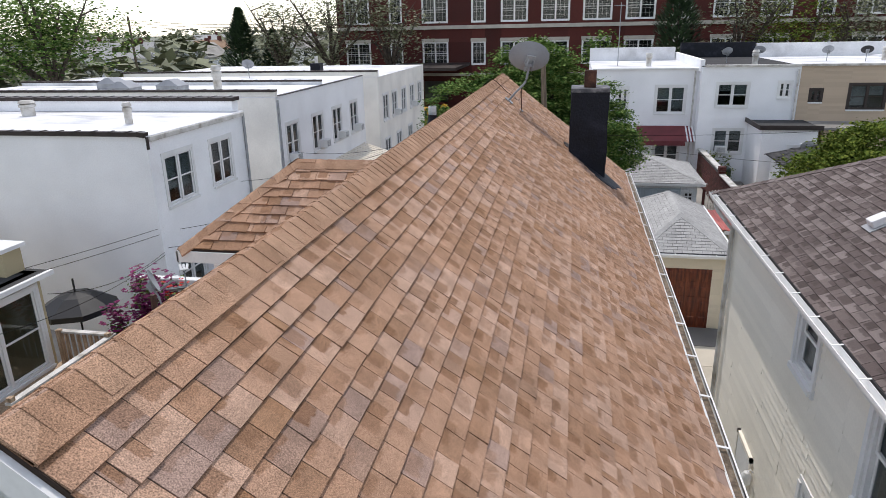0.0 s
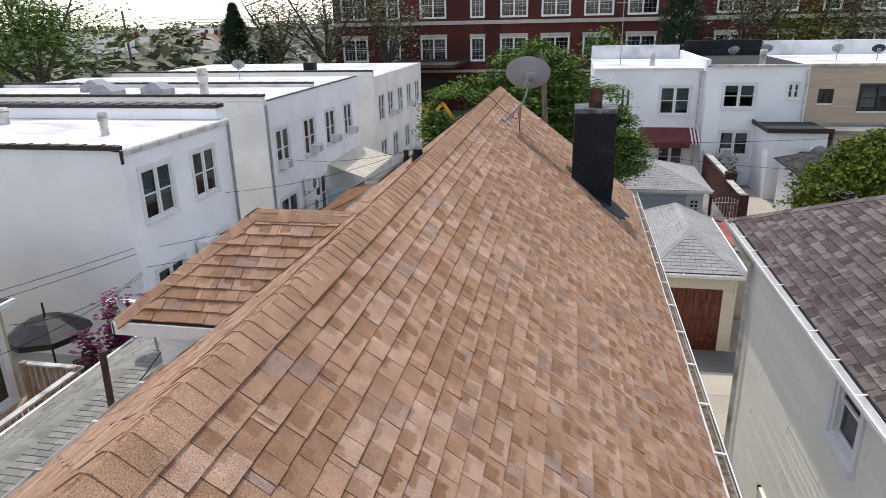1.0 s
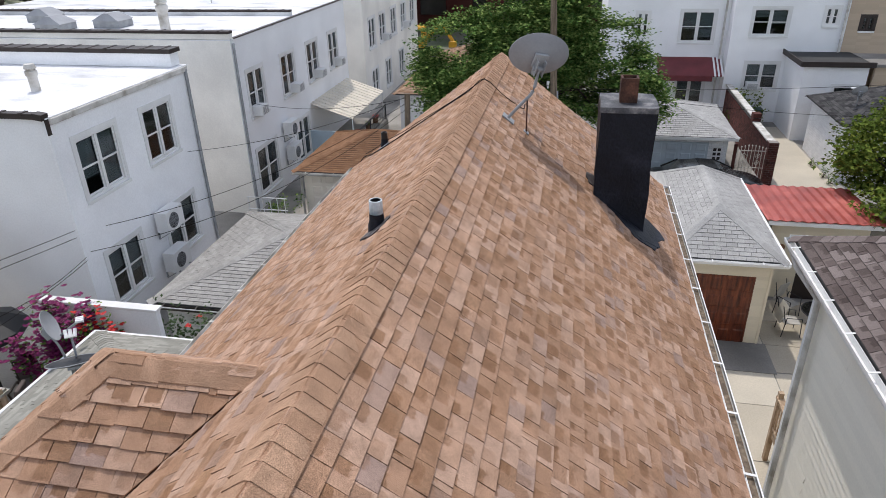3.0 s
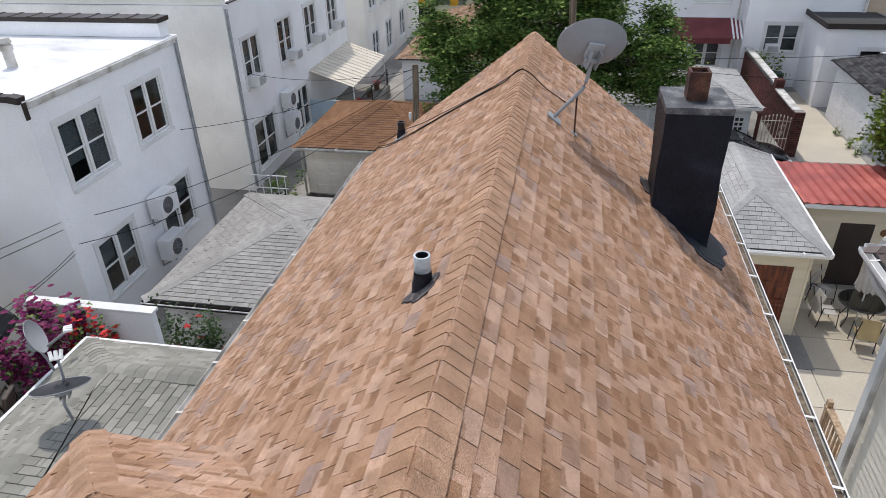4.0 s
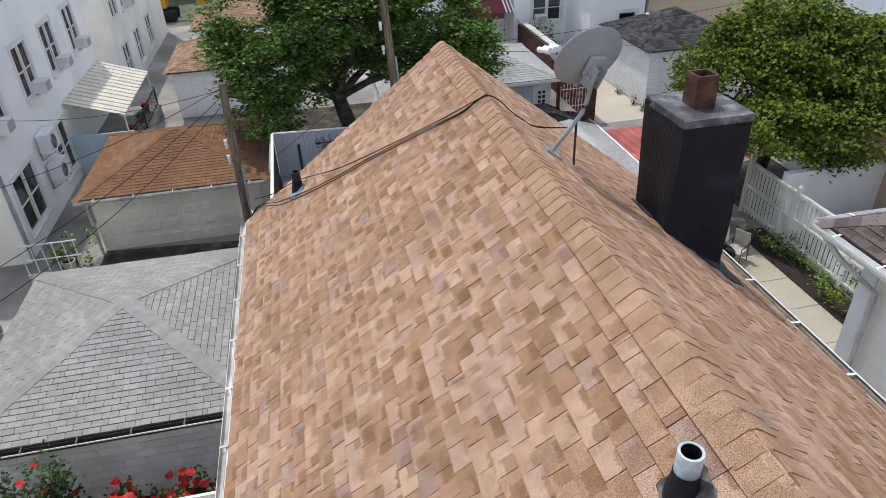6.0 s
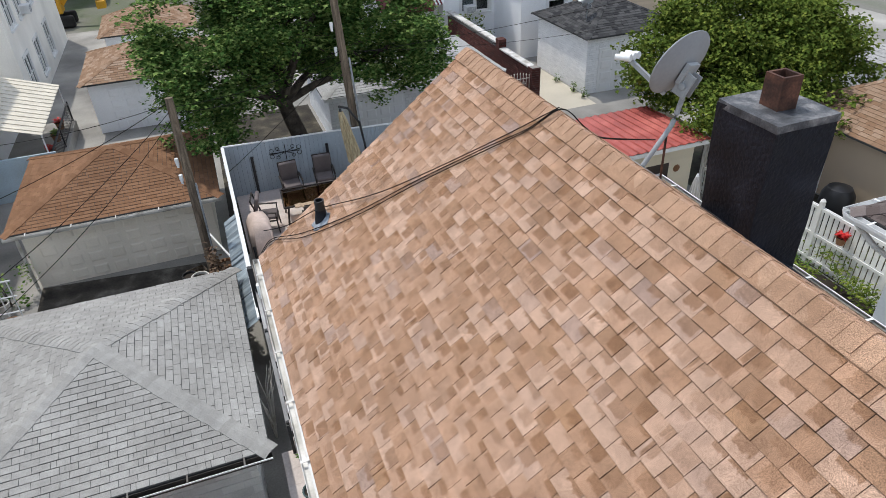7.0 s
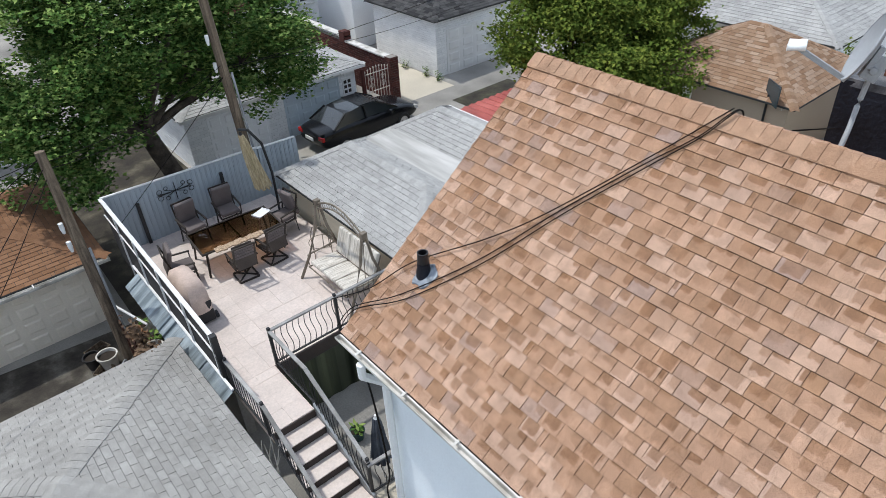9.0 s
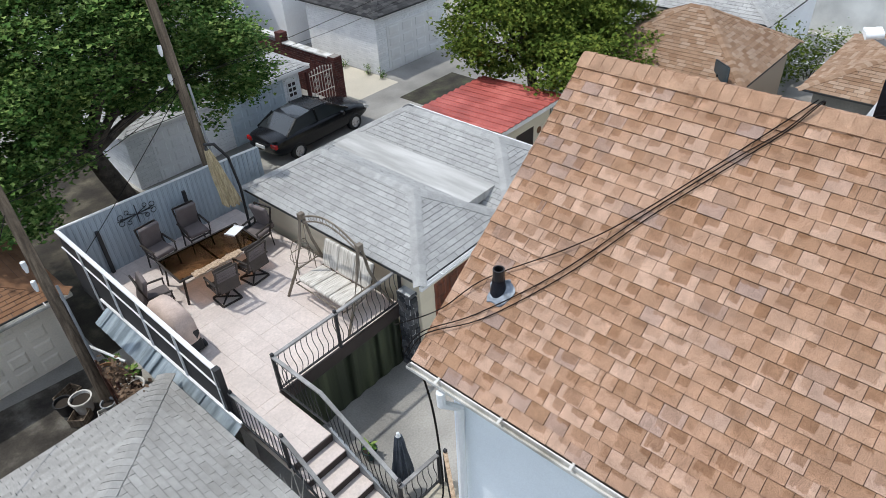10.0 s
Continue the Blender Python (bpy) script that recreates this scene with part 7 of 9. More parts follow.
gate = thing("iron_gate", (7.35, 34.75, 0), "ivory painted wrought iron gate with scrolls", "gate")
g = Geo()
for i in range(9):
    x = 6.82 + 1.15 * i / 8
    zt = 1.6 + 0.12 * math.sin(math.pi * i / 8)
    part("bar", Geo().tube([(x, 34.75, 0.08), (x, 34.75, zt)], 0.014, 6), IVORY, gate)
    part("finial", Geo().lathe(Matrix.Translation((x, 34.75, zt)), [(0.02, 0.0), (0.035, 0.04), (0.0, 0.1)], 8), IVORY, gate)
for z in (0.12, 0.75, 1.52):
    part("crossbar", Geo().tube([(6.78, 34.75, z), (8.0, 34.75, z)], 0.018, 6), IVORY, gate)
for cx in (7.1, 7.68):
    for cz in (0.98, 1.28):
        part("scroll", Geo().tube([(cx + 0.11 * (1 - i / 24) * math.cos(i * 0.55), 34.73, cz + 0.13 * (1 - i / 24) * math.sin(i * 0.55)) for i in range(22)], 0.01, 5), IVORY, gate)
part("gate_post", Geo().box(6.66, 34.7, 0, 6.78, 34.82, 1.8), BROWN_BRICK, gate)

# white brick garage with charcoal roof
wg = garage_block("garage", "white painted brick garage with a charcoal hip roof", 11.2, 15.8, 35.45, 40.2, 2.62, MORTAR_WHITE)
brick_wall(wg, (11.2, 40.2), (11.2, 35.45), -0.3, 2.6, WHITE_BRICK, 0.1, (0.29, 0.31), (11, 36, 1), 200, 0.01, 0.007)
brick_wall(wg, (11.2, 35.45), (15.8, 35.45), -0.3, 2.6, WHITE_BRICK, 0.1, (0.29, 0.31), (11, 36, 1), 60, 0.01, 0.007)
panel_door(wg, (13.5, 35.43, 0.0), (1, 0, 0), 3.4, 2.05, 4, 4, WHITE_TRIM)
hip_roof(wg, 10.95, 16.1, 35.2, 40.5, 2.64, 3.8, BLACK_SHINGLE, UNDERGREY, 0.16, (0.28, 0.32))
satellite_dish((11.9, 36.9, 3.75), "small dark satellite dish on the charcoal roof", (-0.2, 0.8, 0.4), 0.7, 0.5, 0, GREY_METAL, [(11.9, 36.9, 3.0), (11.9, 36.85, 3.4)], 0.4)
setting("white_path", Geo().slab([(8.5, 34.2, 0.004), (11.1, 34.2, 0.004), (11.1, 44, 0.004), (8.5, 44, 0.004)], (0, 0, -0.003)), CONCRETE, "pale concrete path beside the brick wall", "path")
for k, (x, y) in enumerate(((10.95, 36.0), (10.9, 37.6), (11.0, 35.2))):
    bush((x, y, 0.005), (0.16, 0.2, 0.35), "small round shrub at the white wall", 0.06, 160, LEAF, 30 + k)

# parked car
PAINT = surface("black_car_paint", plain((0.006, 0.0065, 0.008)), 0.2, 1, 40, 0.05, 0.03, 0, spec=0.35)
CARGLASS = surface("dark_car_glass", plain((0.03, 0.035, 0.038)), 0.06, 1, 40, 0.05, 0.02, 0, spec=0.8)
TYRE = surface("tyre_rubber", plain((0.018, 0.018, 0.018)), 0.85, 4, 60)
RIM_MAT = surface("alloy_rim", plain((0.5, 0.5, 0.52)), 0.3, 4, 60, metal=0.9)
TAIL = surface("red_tail_lens", plain((0.4, 0.01, 0.01)), 0.2, 4, 60)
LAMP = surface("clear_lamp_lens", plain((0.6, 0.6, 0.6)), 0.15, 4, 60)


def car(m, label):
    """A saloon built from cross-sections; local x is its length, front at +x."""
    t = thing("car", (0, 0, 0), label, "car")
    secs = [(-2.33, 0.50, 0.86, 0.74), (-2.25, 0.34, 0.98, 0.84), (-1.6, 0.26, 1.03, 0.9), (-0.6, 0.24, 1.0, 0.91), (0.6, 0.24, 0.98, 0.91), (1.3, 0.24, 0.95, 0.9), (1.9, 0.3, 0.86, 0.86), (2.25, 0.36, 0.72, 0.76), (2.36, 0.46, 0.6, 0.62)]
    g = Geo()
    rings = []
    for x, z0, z1, w in secs:
        ring = [(x, -w * 0.9, z0), (x, -w, z0 + 0.12), (x, -w * 1.0, (z0 + z1) / 2), (x, -w * 0.95, z1 - 0.08), (x, -w * 0.8, z1), (x, 0, z1 + 0.02), (x, w * 0.8, z1), (x, w * 0.95, z1 - 0.08), (x, w, (z0 + z1) / 2), (x, w, z0 + 0.12), (x, w * 0.9, z0)]
        rings.append(ring)
    n = len(rings[0])
    for r in rings:
        g.v += r
    for i in range(len(rings) - 1):
        for j in range(n):
            u = (j + 1) % n
            g.f.append((i * n + j, i * n + u, (i + 1) * n + u, (i + 1) * n + j))
    g.f.append(tuple(range(n - 1, -1, -1)))
    g.f.append(tuple((len(rings) - 1) * n + j for j in range(n)))
    body = part("body", g, PAINT, t, world=False, smooth=True)
    s = body.modifiers.new("round", "SUBSURF")
    s.levels = s.render_levels = 2
    g = Geo()
    cab = [(-1.75, 0.99, 0.78), (-1.15, 1.36, 0.62), (-0.35, 1.44, 0.6), (0.35, 1.4, 0.61), (1.2, 0.97, 0.78)]
    for x, z, w in cab:
        g.v += [(x, -w - (0.12 if 0 < abs(x) < 1.5 else 0.02), 0.95), (x, -w, z), (x, 0, z + 0.015), (x, w, z), (x, w + (0.12 if 0 < abs(x) < 1.5 else 0.02), 0.95)]
    for i in range(len(cab) - 1):
        for j in range(4):
            g.f.append((i * 5 + j, (i + 1) * 5 + j, (i + 1) * 5 + j + 1, i * 5 + j + 1))
    part("glasshouse", g, CARGLASS, t, world=False, smooth=True)
    g = Geo()
    g.slab([(-1.1, -0.6, 1.385), (0.3, -0.6, 1.425), (0.3, 0.6, 1.425), (-1.1, 0.6, 1.385)], (0, 0, -0.03))
    g.slab([(-0.4, -0.58, 1.465), (0.3, -0.58, 1.432), (0.3, 0.58, 1.432), (-0.4, 0.58, 1.465)], (0, 0, -0.02))
    part("roof", g, PAINT, t, world=False, bevel=0.01)
    for sx in (-1, 1):
        for a, b in (((-1.78, 0.8, 0.98), (-1.13, 0.63, 1.38)), ((0.33, 0.63, 1.42), (1.22, 0.8, 0.97)), ((-0.3, 0.66, 1.43), (-0.25, 0.74, 0.98))):
            part("pillar", Geo().bar((a[0], a[1] * sx, a[2]), (b[0], b[1] * sx, b[2]), 0.06, 0.05), PAINT, t, world=False)
        part("tail_light", Geo().obox(pose(-2.27, sx * 0.66, 0.78), 0.12, 0.3, 0.16), TAIL, t, world=False, bevel=0.03)
        part("headlight", Geo().obox(pose(2.2, sx * 0.62, 0.62, 0, 25, 0), 0.22, 0.3, 0.13), LAMP, t, world=False, bevel=0.03)
        part("mirror", Geo().obox(pose(0.75, sx * 0.98, 0.98), 0.12, 0.2, 0.13), PAINT, t, world=False, bevel=0.03)
        for x in (-1.4, 1.42):
            w = part("wheel", Geo().lathe(pose(x, sx * 0.82, 0.32, 90, 0, 0), [(0.2, -0.1), (0.3, -0.1), (0.325, -0.07), (0.325, 0.07), (0.3, 0.1), (0.2, 0.1)], 22), TYRE, t, world=False, smooth=True)
            part("rim", Geo().lathe(pose(x, sx * 0.82, 0.32, 90, 0, 0), [(0.0, -0.07), (0.2, -0.08), (0.21, -0.1), (0.21, 0.1), (0.2, 0.08), (0.0, 0.07)], 22), RIM_MAT, w, world=False)
    part("licence_plate", Geo().box(-2.4, -0.24, 0.62, -2.36, 0.24, 0.74), WHITE_TRIM, t, world=False)
    t.matrix_basis = m
    return t


car(pose(5.35, 33.1, 0.0, 0, 0, 3), "black saloon car parked in the alley beside the garage")

# garages past the ridge to the east
eg = garage_block("garage", "tan rendered garage with an orange brown hip roof", 13.4, 18.2, 20.6, 26.0, 2.4, TAN_SIDING)
hip_roof(eg, 13.1, 18.5, 20.3, 26.3, 2.42, 3.9, TAN2_SHINGLE, UNDERGREY, 0.15, (0.28, 0.32))
ww = setting("white_wall", Geo().box(9.95, 24.0, 0, 13.4, 24.2, 2.1), WHITE_WALL, "white rendered yard wall", "wall")
hoop = thing("basketball_hoop", (13.2, 21.2, 0), "basketball hoop with dark backboard and red ring", "basketball hoop")
part("pole", Geo().tube([(13.3, 21.3, 0), (13.3, 21.3, 2.6)], 0.04, 8), BLACK_METAL, hoop)
part("backboard", Geo().obox(pose(13.2, 21.15, 2.7, 0, 0, -40), 0.03, 0.9, 0.65), surface("dark_acrylic", plain((0.05, 0.07, 0.08)), 0.25), hoop)
part("board_frame", Geo().bar((13.0, 20.85, 2.38), (13.45, 21.45, 2.38), 0.04).bar((13.0, 20.85, 3.02), (13.45, 21.45, 3.02), 0.04), BLACK_METAL, hoop)
RINGC = Vector((13.5, 20.85, 2.5))
part("ring", Geo().tube([RINGC + Vector((0.22 * math.cos(i * math.pi / 12), 0.22 * math.sin(i * math.pi / 12), 0)) for i in range(25)], 0.014, 6, False), SCARLET, hoop)
g = Geo()
for i in range(12):
    a = i * math.pi / 6
    g.tube([RINGC + Vector((0.22 * math.cos(a), 0.22 * math.sin(a), 0)), RINGC + Vector((0.13 * math.cos(a + 0.3), 0.13 * math.sin(a + 0.3), -0.35))], 0.006, 4)
part("net", g, WHITE_TRIM, hoop)
tg = garage_block("garage", "grey garage with an orange tan shingle roof", 14.6, 20, 14.0, 18.6, 2.35, OLD_CONCRETE)
hip_roof(tg, 14.2, 20.4, 13.6, 19.0, 2.38, 3.6, TAN2_SHINGLE, UNDERGREY, 0.15, (0.28, 0.32))
lgt = garage_block("garage", "white garage with a pale grey tile roof", 19.5, 26, 22, 29, 2.5, WHITE_WALL)
hip_roof(lgt, 19.2, 26.3, 21.7, 29.3, 2.5, 4.0, GREY_SHINGLE, UNDERGREY, 0.2, (0.3, 0.34))
setting("white_fence", Geo().box(19.0, 29.6, 0, 40, 29.75, 2.2).box(27.5, 10, 0, 27.65, 29.6, 2.2), VINYL, "long white fence round the far yards", "fence")
bush((21.2, 20.4, 0), (1.0, 0.8, 1.9), "rambling shrub with pale blossom at the garage", 0.13, 1600, LEAF2, 41, WHITE_TRIM, 160, 0.06)
bush((19.0, 21.3, 0), (0.6, 0.6, 2.6), "ivy clump on the white garage", 0.13, 1400, LEAF2, 42)

# ---- yards to the west ----
g = Geo()
g.box(-12.6, 16.45, 0, -9.6, 16.6, 2.95)
yw = setting("yard_wall", g, WHITE_WALL, "white rendered yard wall behind the extension", "wall")
part("wall_coping", Geo().box(-12.65, 16.4, 2.95, -9.55, 16.65, 3.02), WHITE_TRIM, yw, bevel=0.01)
bush((-12.0, 15.8, 0.6), (0.8, 0.6, 2.4), "magenta bougainvillea bush against the white wall", 0.1, 700, LEAF, 51, MAGENTA, 700, 0.09)
bush((-10.9, 16.1, 1.0), (0.5, 0.3, 1.9), "pink bougainvillea spray over the wall", 0.1, 300, LEAF, 52, SCARLET, 160, 0.08)
bush((-9.3, 17.3, 0), (0.7, 0.4, 2.2), "climbing rose with dark leaves on the garage wall", 0.1, 1400, LEAF_DARK, 53, SCARLET, 14, 0.09)
bush((-7.3, 17.2, 0), (0.8, 0.4, 1.35), "rose bush with bright red blooms by the garage", 0.09, 900, LEAF_DARK, 54, SCARLET, 120, 0.12)
bush((-5.9, 17.2, 0), (0.5, 0.4, 1.2), "leafy shrub between garage and walk", 0.09, 600, LEAF_DARK, 55)
setting("flower_bed", Geo().slab([(-12.6, 15.5, 0.02), (-5.3, 15.5, 0.02), (-5.3, 18.3, 0.02), (-12.6, 18.3, 0.02)], (0, 0, -0.015)), SOIL, "dark soil bed beside the garage", "planting bed")

# cream house with a sliding door, at the start of the shot
ch_x = -13.3
cs = thing("house", (-18, 8, 0), "cream stucco house with a white sliding glass door", "house")
CREAM2 = surface("ochre_stucco", plain((0.5, 0.42, 0.26), 1.05), 0.85, 0.6, 60, 0.1, 0.08, 0.4, 0.006)
g = Geo()
holed_wall(g, (ch_x, 4), (ch_x, 13.75), 0, 4.15, [(7.0, 9.55, 1.6, 3.8)], 0.2)
holed_wall(g, (ch_x, 13.75), (-24, 13.75), 0, 4.15, [], 0.2)
holed_wall(g, (-24, 4), (ch_x, 4), 0, 4.15, [], 0.2)
part("wall", g, CREAM2, cs)
part("roof", Geo().slab([(-24, 4, 4.15), (ch_x + 0.25, 4, 4.15), (ch_x + 0.25, 13.9, 4.15), (-24, 13.9, 4.15)], (0, 0, -0.12)), UNDERGREY, cs)
part("eave_gutter", Geo().box(ch_x + 0.25, 4, 4.05, ch_x + 0.35, 13.9, 4.17), WHITE_TRIM, cs)
part("parapet", Geo().box(-24, 13.2, 4.16, ch_x - 0.4, 13.8, 4.8), CREAM2, cs)
part("parapet_cap", Geo().box(-24, 13.1, 4.8, ch_x - 0.3, 13.9, 4.9), WHITE_TRIM, cs)
window(cs, (ch_x, 12.27, 1.6), (0, 1, 0), 2.55, 2.2, WHITE_TRIM, 0, 2)
wd = thing("wooden_deck", (-12.3, 12.5, 0), "bare wooden deck with railing at the sliding door", "deck")
part("platform", Geo().box(-13.28, 10.5, 1.4, -11.6, 13.9, 1.52), BARE_WOOD, wd)
for i in range(20):
    y = 10.6 + i * 0.17
    part("baluster", Geo().box(-11.66, y, 1.5, -11.62, y + 0.09, 2.35), BARE_WOOD, wd)
for i in range(9):
    x = -13.2 + i * 0.18
    part("baluster", Geo().box(x, 13.86, 1.5, x + 0.09, 13.9, 2.35), BARE_WOOD, wd)
part("top_rail", Geo().box(-11.72, 10.5, 2.35, -11.56, 14.0, 2.4).box(-13.25, 13.8, 2.4, -11.6, 13.96, 2.45), DIRTY_TRIM, wd)
for x, y in ((-11.65, 10.6), (-11.65, 13.8), (-13.1, 13.8)):
    part("post", Geo().box(x - 0.06, y - 0.06, 0, x + 0.06, y + 0.06, 2.5), BARE_WOOD, wd)
setp = thing("garden_gazebo", (-15.2, 16.2, 0), "dark fabric canopy over garden chairs", "canopy")
part("canopy", Geo().lathe(pose(-14.6, 16.3, 0), [(0.0, 2.5), (0.5, 2.4), (1.1, 2.05), (1.15, 1.9)], 8), BLACK_PLASTIC, setp)
part("pole", Geo().tube([(-14.6, 16.3, 0), (-14.6, 16.3, 2.9)], 0.03, 8), BLACK_METAL, setp)
for k, (x, y) in enumerate(((-13.6, 16.4), (-12.9, 15.6), (-13.4, 15.0))):
    patio_chair(pose(x, y, 0, 0, 0, 60 + 50 * k), "dark framed patio chair with dark cushions in the yard", True, False)

# leaning dark pole on the extension's roof
lp = thing("vent_mast", (-6.55, 8.9, 3.72), "thin dark metal mast on the grey green roof", "mast")
part("mast", Geo().tube([(-6.45, 8.7, 3.7), (-6.5, 8.85, 5.9)], 0.05, 8), RUST_METAL, lp)
part("collar", Geo().lathe(pose(-6.45, 8.7, 3.72), [(0.12, 0.0), (0.07, 0.08), (0.055, 0.09)], 10), BLACK_METAL, lp)

# things on the flat roofs
def roof_turbine(loc, r, h, label):
    t = thing("roof_vent", loc, label, "roof vent", "flat roof vents")
    part("pipe", Geo().lathe(Matrix.Identity(4), [(r, -0.1), (r, h * 0.55), (r * 1.25, h * 0.6), (r * 1.25, h * 0.75), (r * 0.9, h * 0.8), (r * 1.3, h * 0.85), (r * 1.0, h), (0.0, h)], 12), DIRTY_TRIM, t, world=False, smooth=True)
    return t


roof_turbine((-15.2, 21.0, 6.86), 0.13, 0.75, "white capped vent pipe on the silver roof")
roof_turbine((-17.0, 30.6, 7.02), 0.2, 1.3, "tall galvanised chimney pipe on the row house roof")
roof_turbine((-21.0, 23.0, 6.86), 0.25, 0.6, "squat galvanised roof vent")
for k, (x, y, z) in enumerate(((-22.0, 30.5, 7.02), (-24.5, 33.0, 7.02), (-20.0, 31.5, 7.02))):
    sk = thing("skylight", (x, y, z), "low grey skylight box on the silver roof", "skylight", "roof skylights")
    part("curb", Geo().box(-0.6, -0.5, -0.05, 0.6, 0.5, 0.3), GREY_METAL, sk, world=False)
    part("glazing", Geo().hexa([(-0.65, -0.55, 0.3), (0.65, -0.55, 0.3), (0.65, 0.55, 0.3), (-0.65, 0.55, 0.3), (-0.1, -0.4, 0.6), (0.1, -0.4, 0.6), (0.1, 0.4, 0.6), (-0.1, 0.4, 0.6)]), DISH_GREY, sk, world=False)
rc = thing("chimney", (-17.5, 45.2, 6.75), "dark square chimney on the row house roof", "chimney")
part("shaft", Geo().box(-0.35, -0.35, -0.1, 0.35, 0.35, 0.9), TAR, rc, world=False, bevel=0.02)
part("pot", Geo().lathe(pose(0, 0, 0.9), [(0.12, 0.0), (0.12, 0.45), (0.09, 0.45)], 10), DIRTY_TRIM, rc, world=False)
satellite_dish((-20.0, 40.0, 7.9), "grey satellite dish on the row house roof", (-0.2, 0.8, 0.4), 0.75, 0.6, 0, DISH_GREY, [(-20, 40, 7.0), (-20, 40, 7.4)], 0.4)

# aluminium awning on the row house
AWNING_CREAM = surface("cream_aluminium", plain((0.7, 0.64, 0.53), 1.04), 0.5, 1.5, 30, 0.1, 0.05, 0.05, 0.003)
aw = thing("awning", (-12.2, 38.3, 2.4), "cream ribbed aluminium awning over a back porch", "awning")
g = Geo()
n = 26
for i in range(n):
    y0, y1 = 35.5 + 5.7 * i / n, 35.5 + 5.7 * (i + 1) / n
    w = 0.03 * (i % 2)
    g = Geo()
    g.hexa([(BX, y0, 2.84 + w), (-11.0, y0, 2.14 + w), (-11.0, y1, 2.14 + w), (BX, y1, 2.84 + w), (BX, y0, 2.86 + w), (-11.0, y0, 2.16 + w), (-11.0, y1, 2.16 + w), (BX, y1, 2.86 + w)])
    part("panel", g, AWNING_CREAM, aw)
for y in (35.6, 41.1):
    part("post", Geo().tube([(-11.05, y, 0), (-11.05, y, 2.15)], 0.03, 6), WHITE_TRIM, aw)
railing((-11.0, 35.3, 0.5), (-11.0, 41.4, 0.5), 0.8, "black iron porch railing below the awning", wavy=False, spacing=0.18, posts=(0, 0.5, 1), rail_mat=BLACK_METAL)
setting("porch", Geo().box(BX, 35.2, 0, -10.9, 41.5, 0.5), OLD_CONCRETE, "grey concrete porch with potted plants", "porch")
for k, y in enumerate((36.0, 37.6, 39.2, 40.6)):
    pot((-11.4, y, 0.5), 0.18, 0.3, "terracotta pot with orange flowers on the porch", BROWN_SHINGLE, 60, SCARLET if k % 2 else LEAF, 60 + k)
yp = setting("yard_fence", Geo().box(-13.09, 35.06, 0, -10.7, 35.14, 1.62), surface("pale_blue_fence", plain((0.45, 0.55, 0.62)), 0.6), "pale blue painted fence beside the porch", "fence")
# white garages further along the alley
for k, (x0, x1, y0, y1) in enumerate(((-9.9, -5.0, 40.6, 45.5), (-9.6, -5.2, 48.5, 53.0))):
    wgar = garage_block("garage", "white garage with a tan shingle roof and panelled door", x0, x1, y0, y1, 2.2, WHITE_WALL)
    hip_roof(wgar, x0 - 0.3, x1 + 0.3, y0 - 0.3, y1 + 0.3, 2.25, 3.2, TAN2_SHINGLE, UNDERGREY, 0.16, (0.28, 0.32))
    panel_door(wgar, ((x0 + x1) / 2, y0 - 0.002, 0), (1, 0, 0), 3.6, 1.95, 6, 4, WHITE_WALL)
# tall cream step rail between the row houses
ladder = thing("porch_rail", (-12.0, 27.6, 0), "white tubular stair rail with plants behind it", "railing")
for i in range(6):
    part("bar", Geo().tube([(-12.7 + 0.3 * i, 27.2, 0), (-12.7 + 0.3 * i, 27.2, 1.3)], 0.018, 6), WHITE_TRIM, ladder)
for z in (0.3, 0.8, 1.3):
    part("rail", Geo().tube([(-12.75, 27.2, z), (-11.1, 27.2, z)], 0.022, 6), WHITE_TRIM, ladder)
bush((-11.6, 28.0, 0), (0.6, 0.4, 1.0), "green plants in tubs by the cream wall", 0.1, 500, LEAF, 71)
for k, (x, y) in enumerate(((-11.3, 26.6), (-11.7, 27.6), (-5.5, 25.6), (-5.45, 26.1), (-5.6, 26.8))):
    pot((x, y, 0), 0.2, 0.42, "worn plastic bucket standing in the alley", DIRTY_TRIM if k % 2 else BROWN_SHINGLE, 0)

# overhead cables
for k, (a, b, s) in enumerate((((-6.0, 26.9, 5.3), (-12.8, 19.4, 3.6), 0.5), ((-6.0, 26.9, 5.1), (-12.8, 18.6, 3.2), 0.7), ((-6.0, 26.9, 5.5), (-12.85, 24.0, 4.2), 0.3), ((-6.0, 26.9, 5.45), (-13.1, 29.5, 4.4), 0.3), ((-6.0, 26.9, 5.35), (-1.05, 28.95, 5.6), 0.25), ((-6.0, 26.9, 5.2), (-1.05, 28.95, 5.3), 0.3),
                               ((-1.05, 28.95, 5.5), (13.0, 35.4, 3.0), 0.25), ((-1.05, 28.95, 5.4), (24.0, 33.0, 6.4), 0.5), ((-1.05, 28.95, 5.35), (-5.05, 27.6, 3.0), 0.05), ((-12.85, 18.45, 3.1), (-13.0, 13.6, 3.6), 0.35), ((-12.85, 18.45, 3.0), (-13.0, 9.0, 4.0), 0.5), ((-12.85, 18.6, 3.9), (-20, 4, 4.6), 0.4), ((-12.85, 18.6, 3.7), (-20, 3.5, 4.4), 0.4))):
    cable("overhead_cable", [a, b], 0.008, "thin dark overhead cable between pole and house", s)

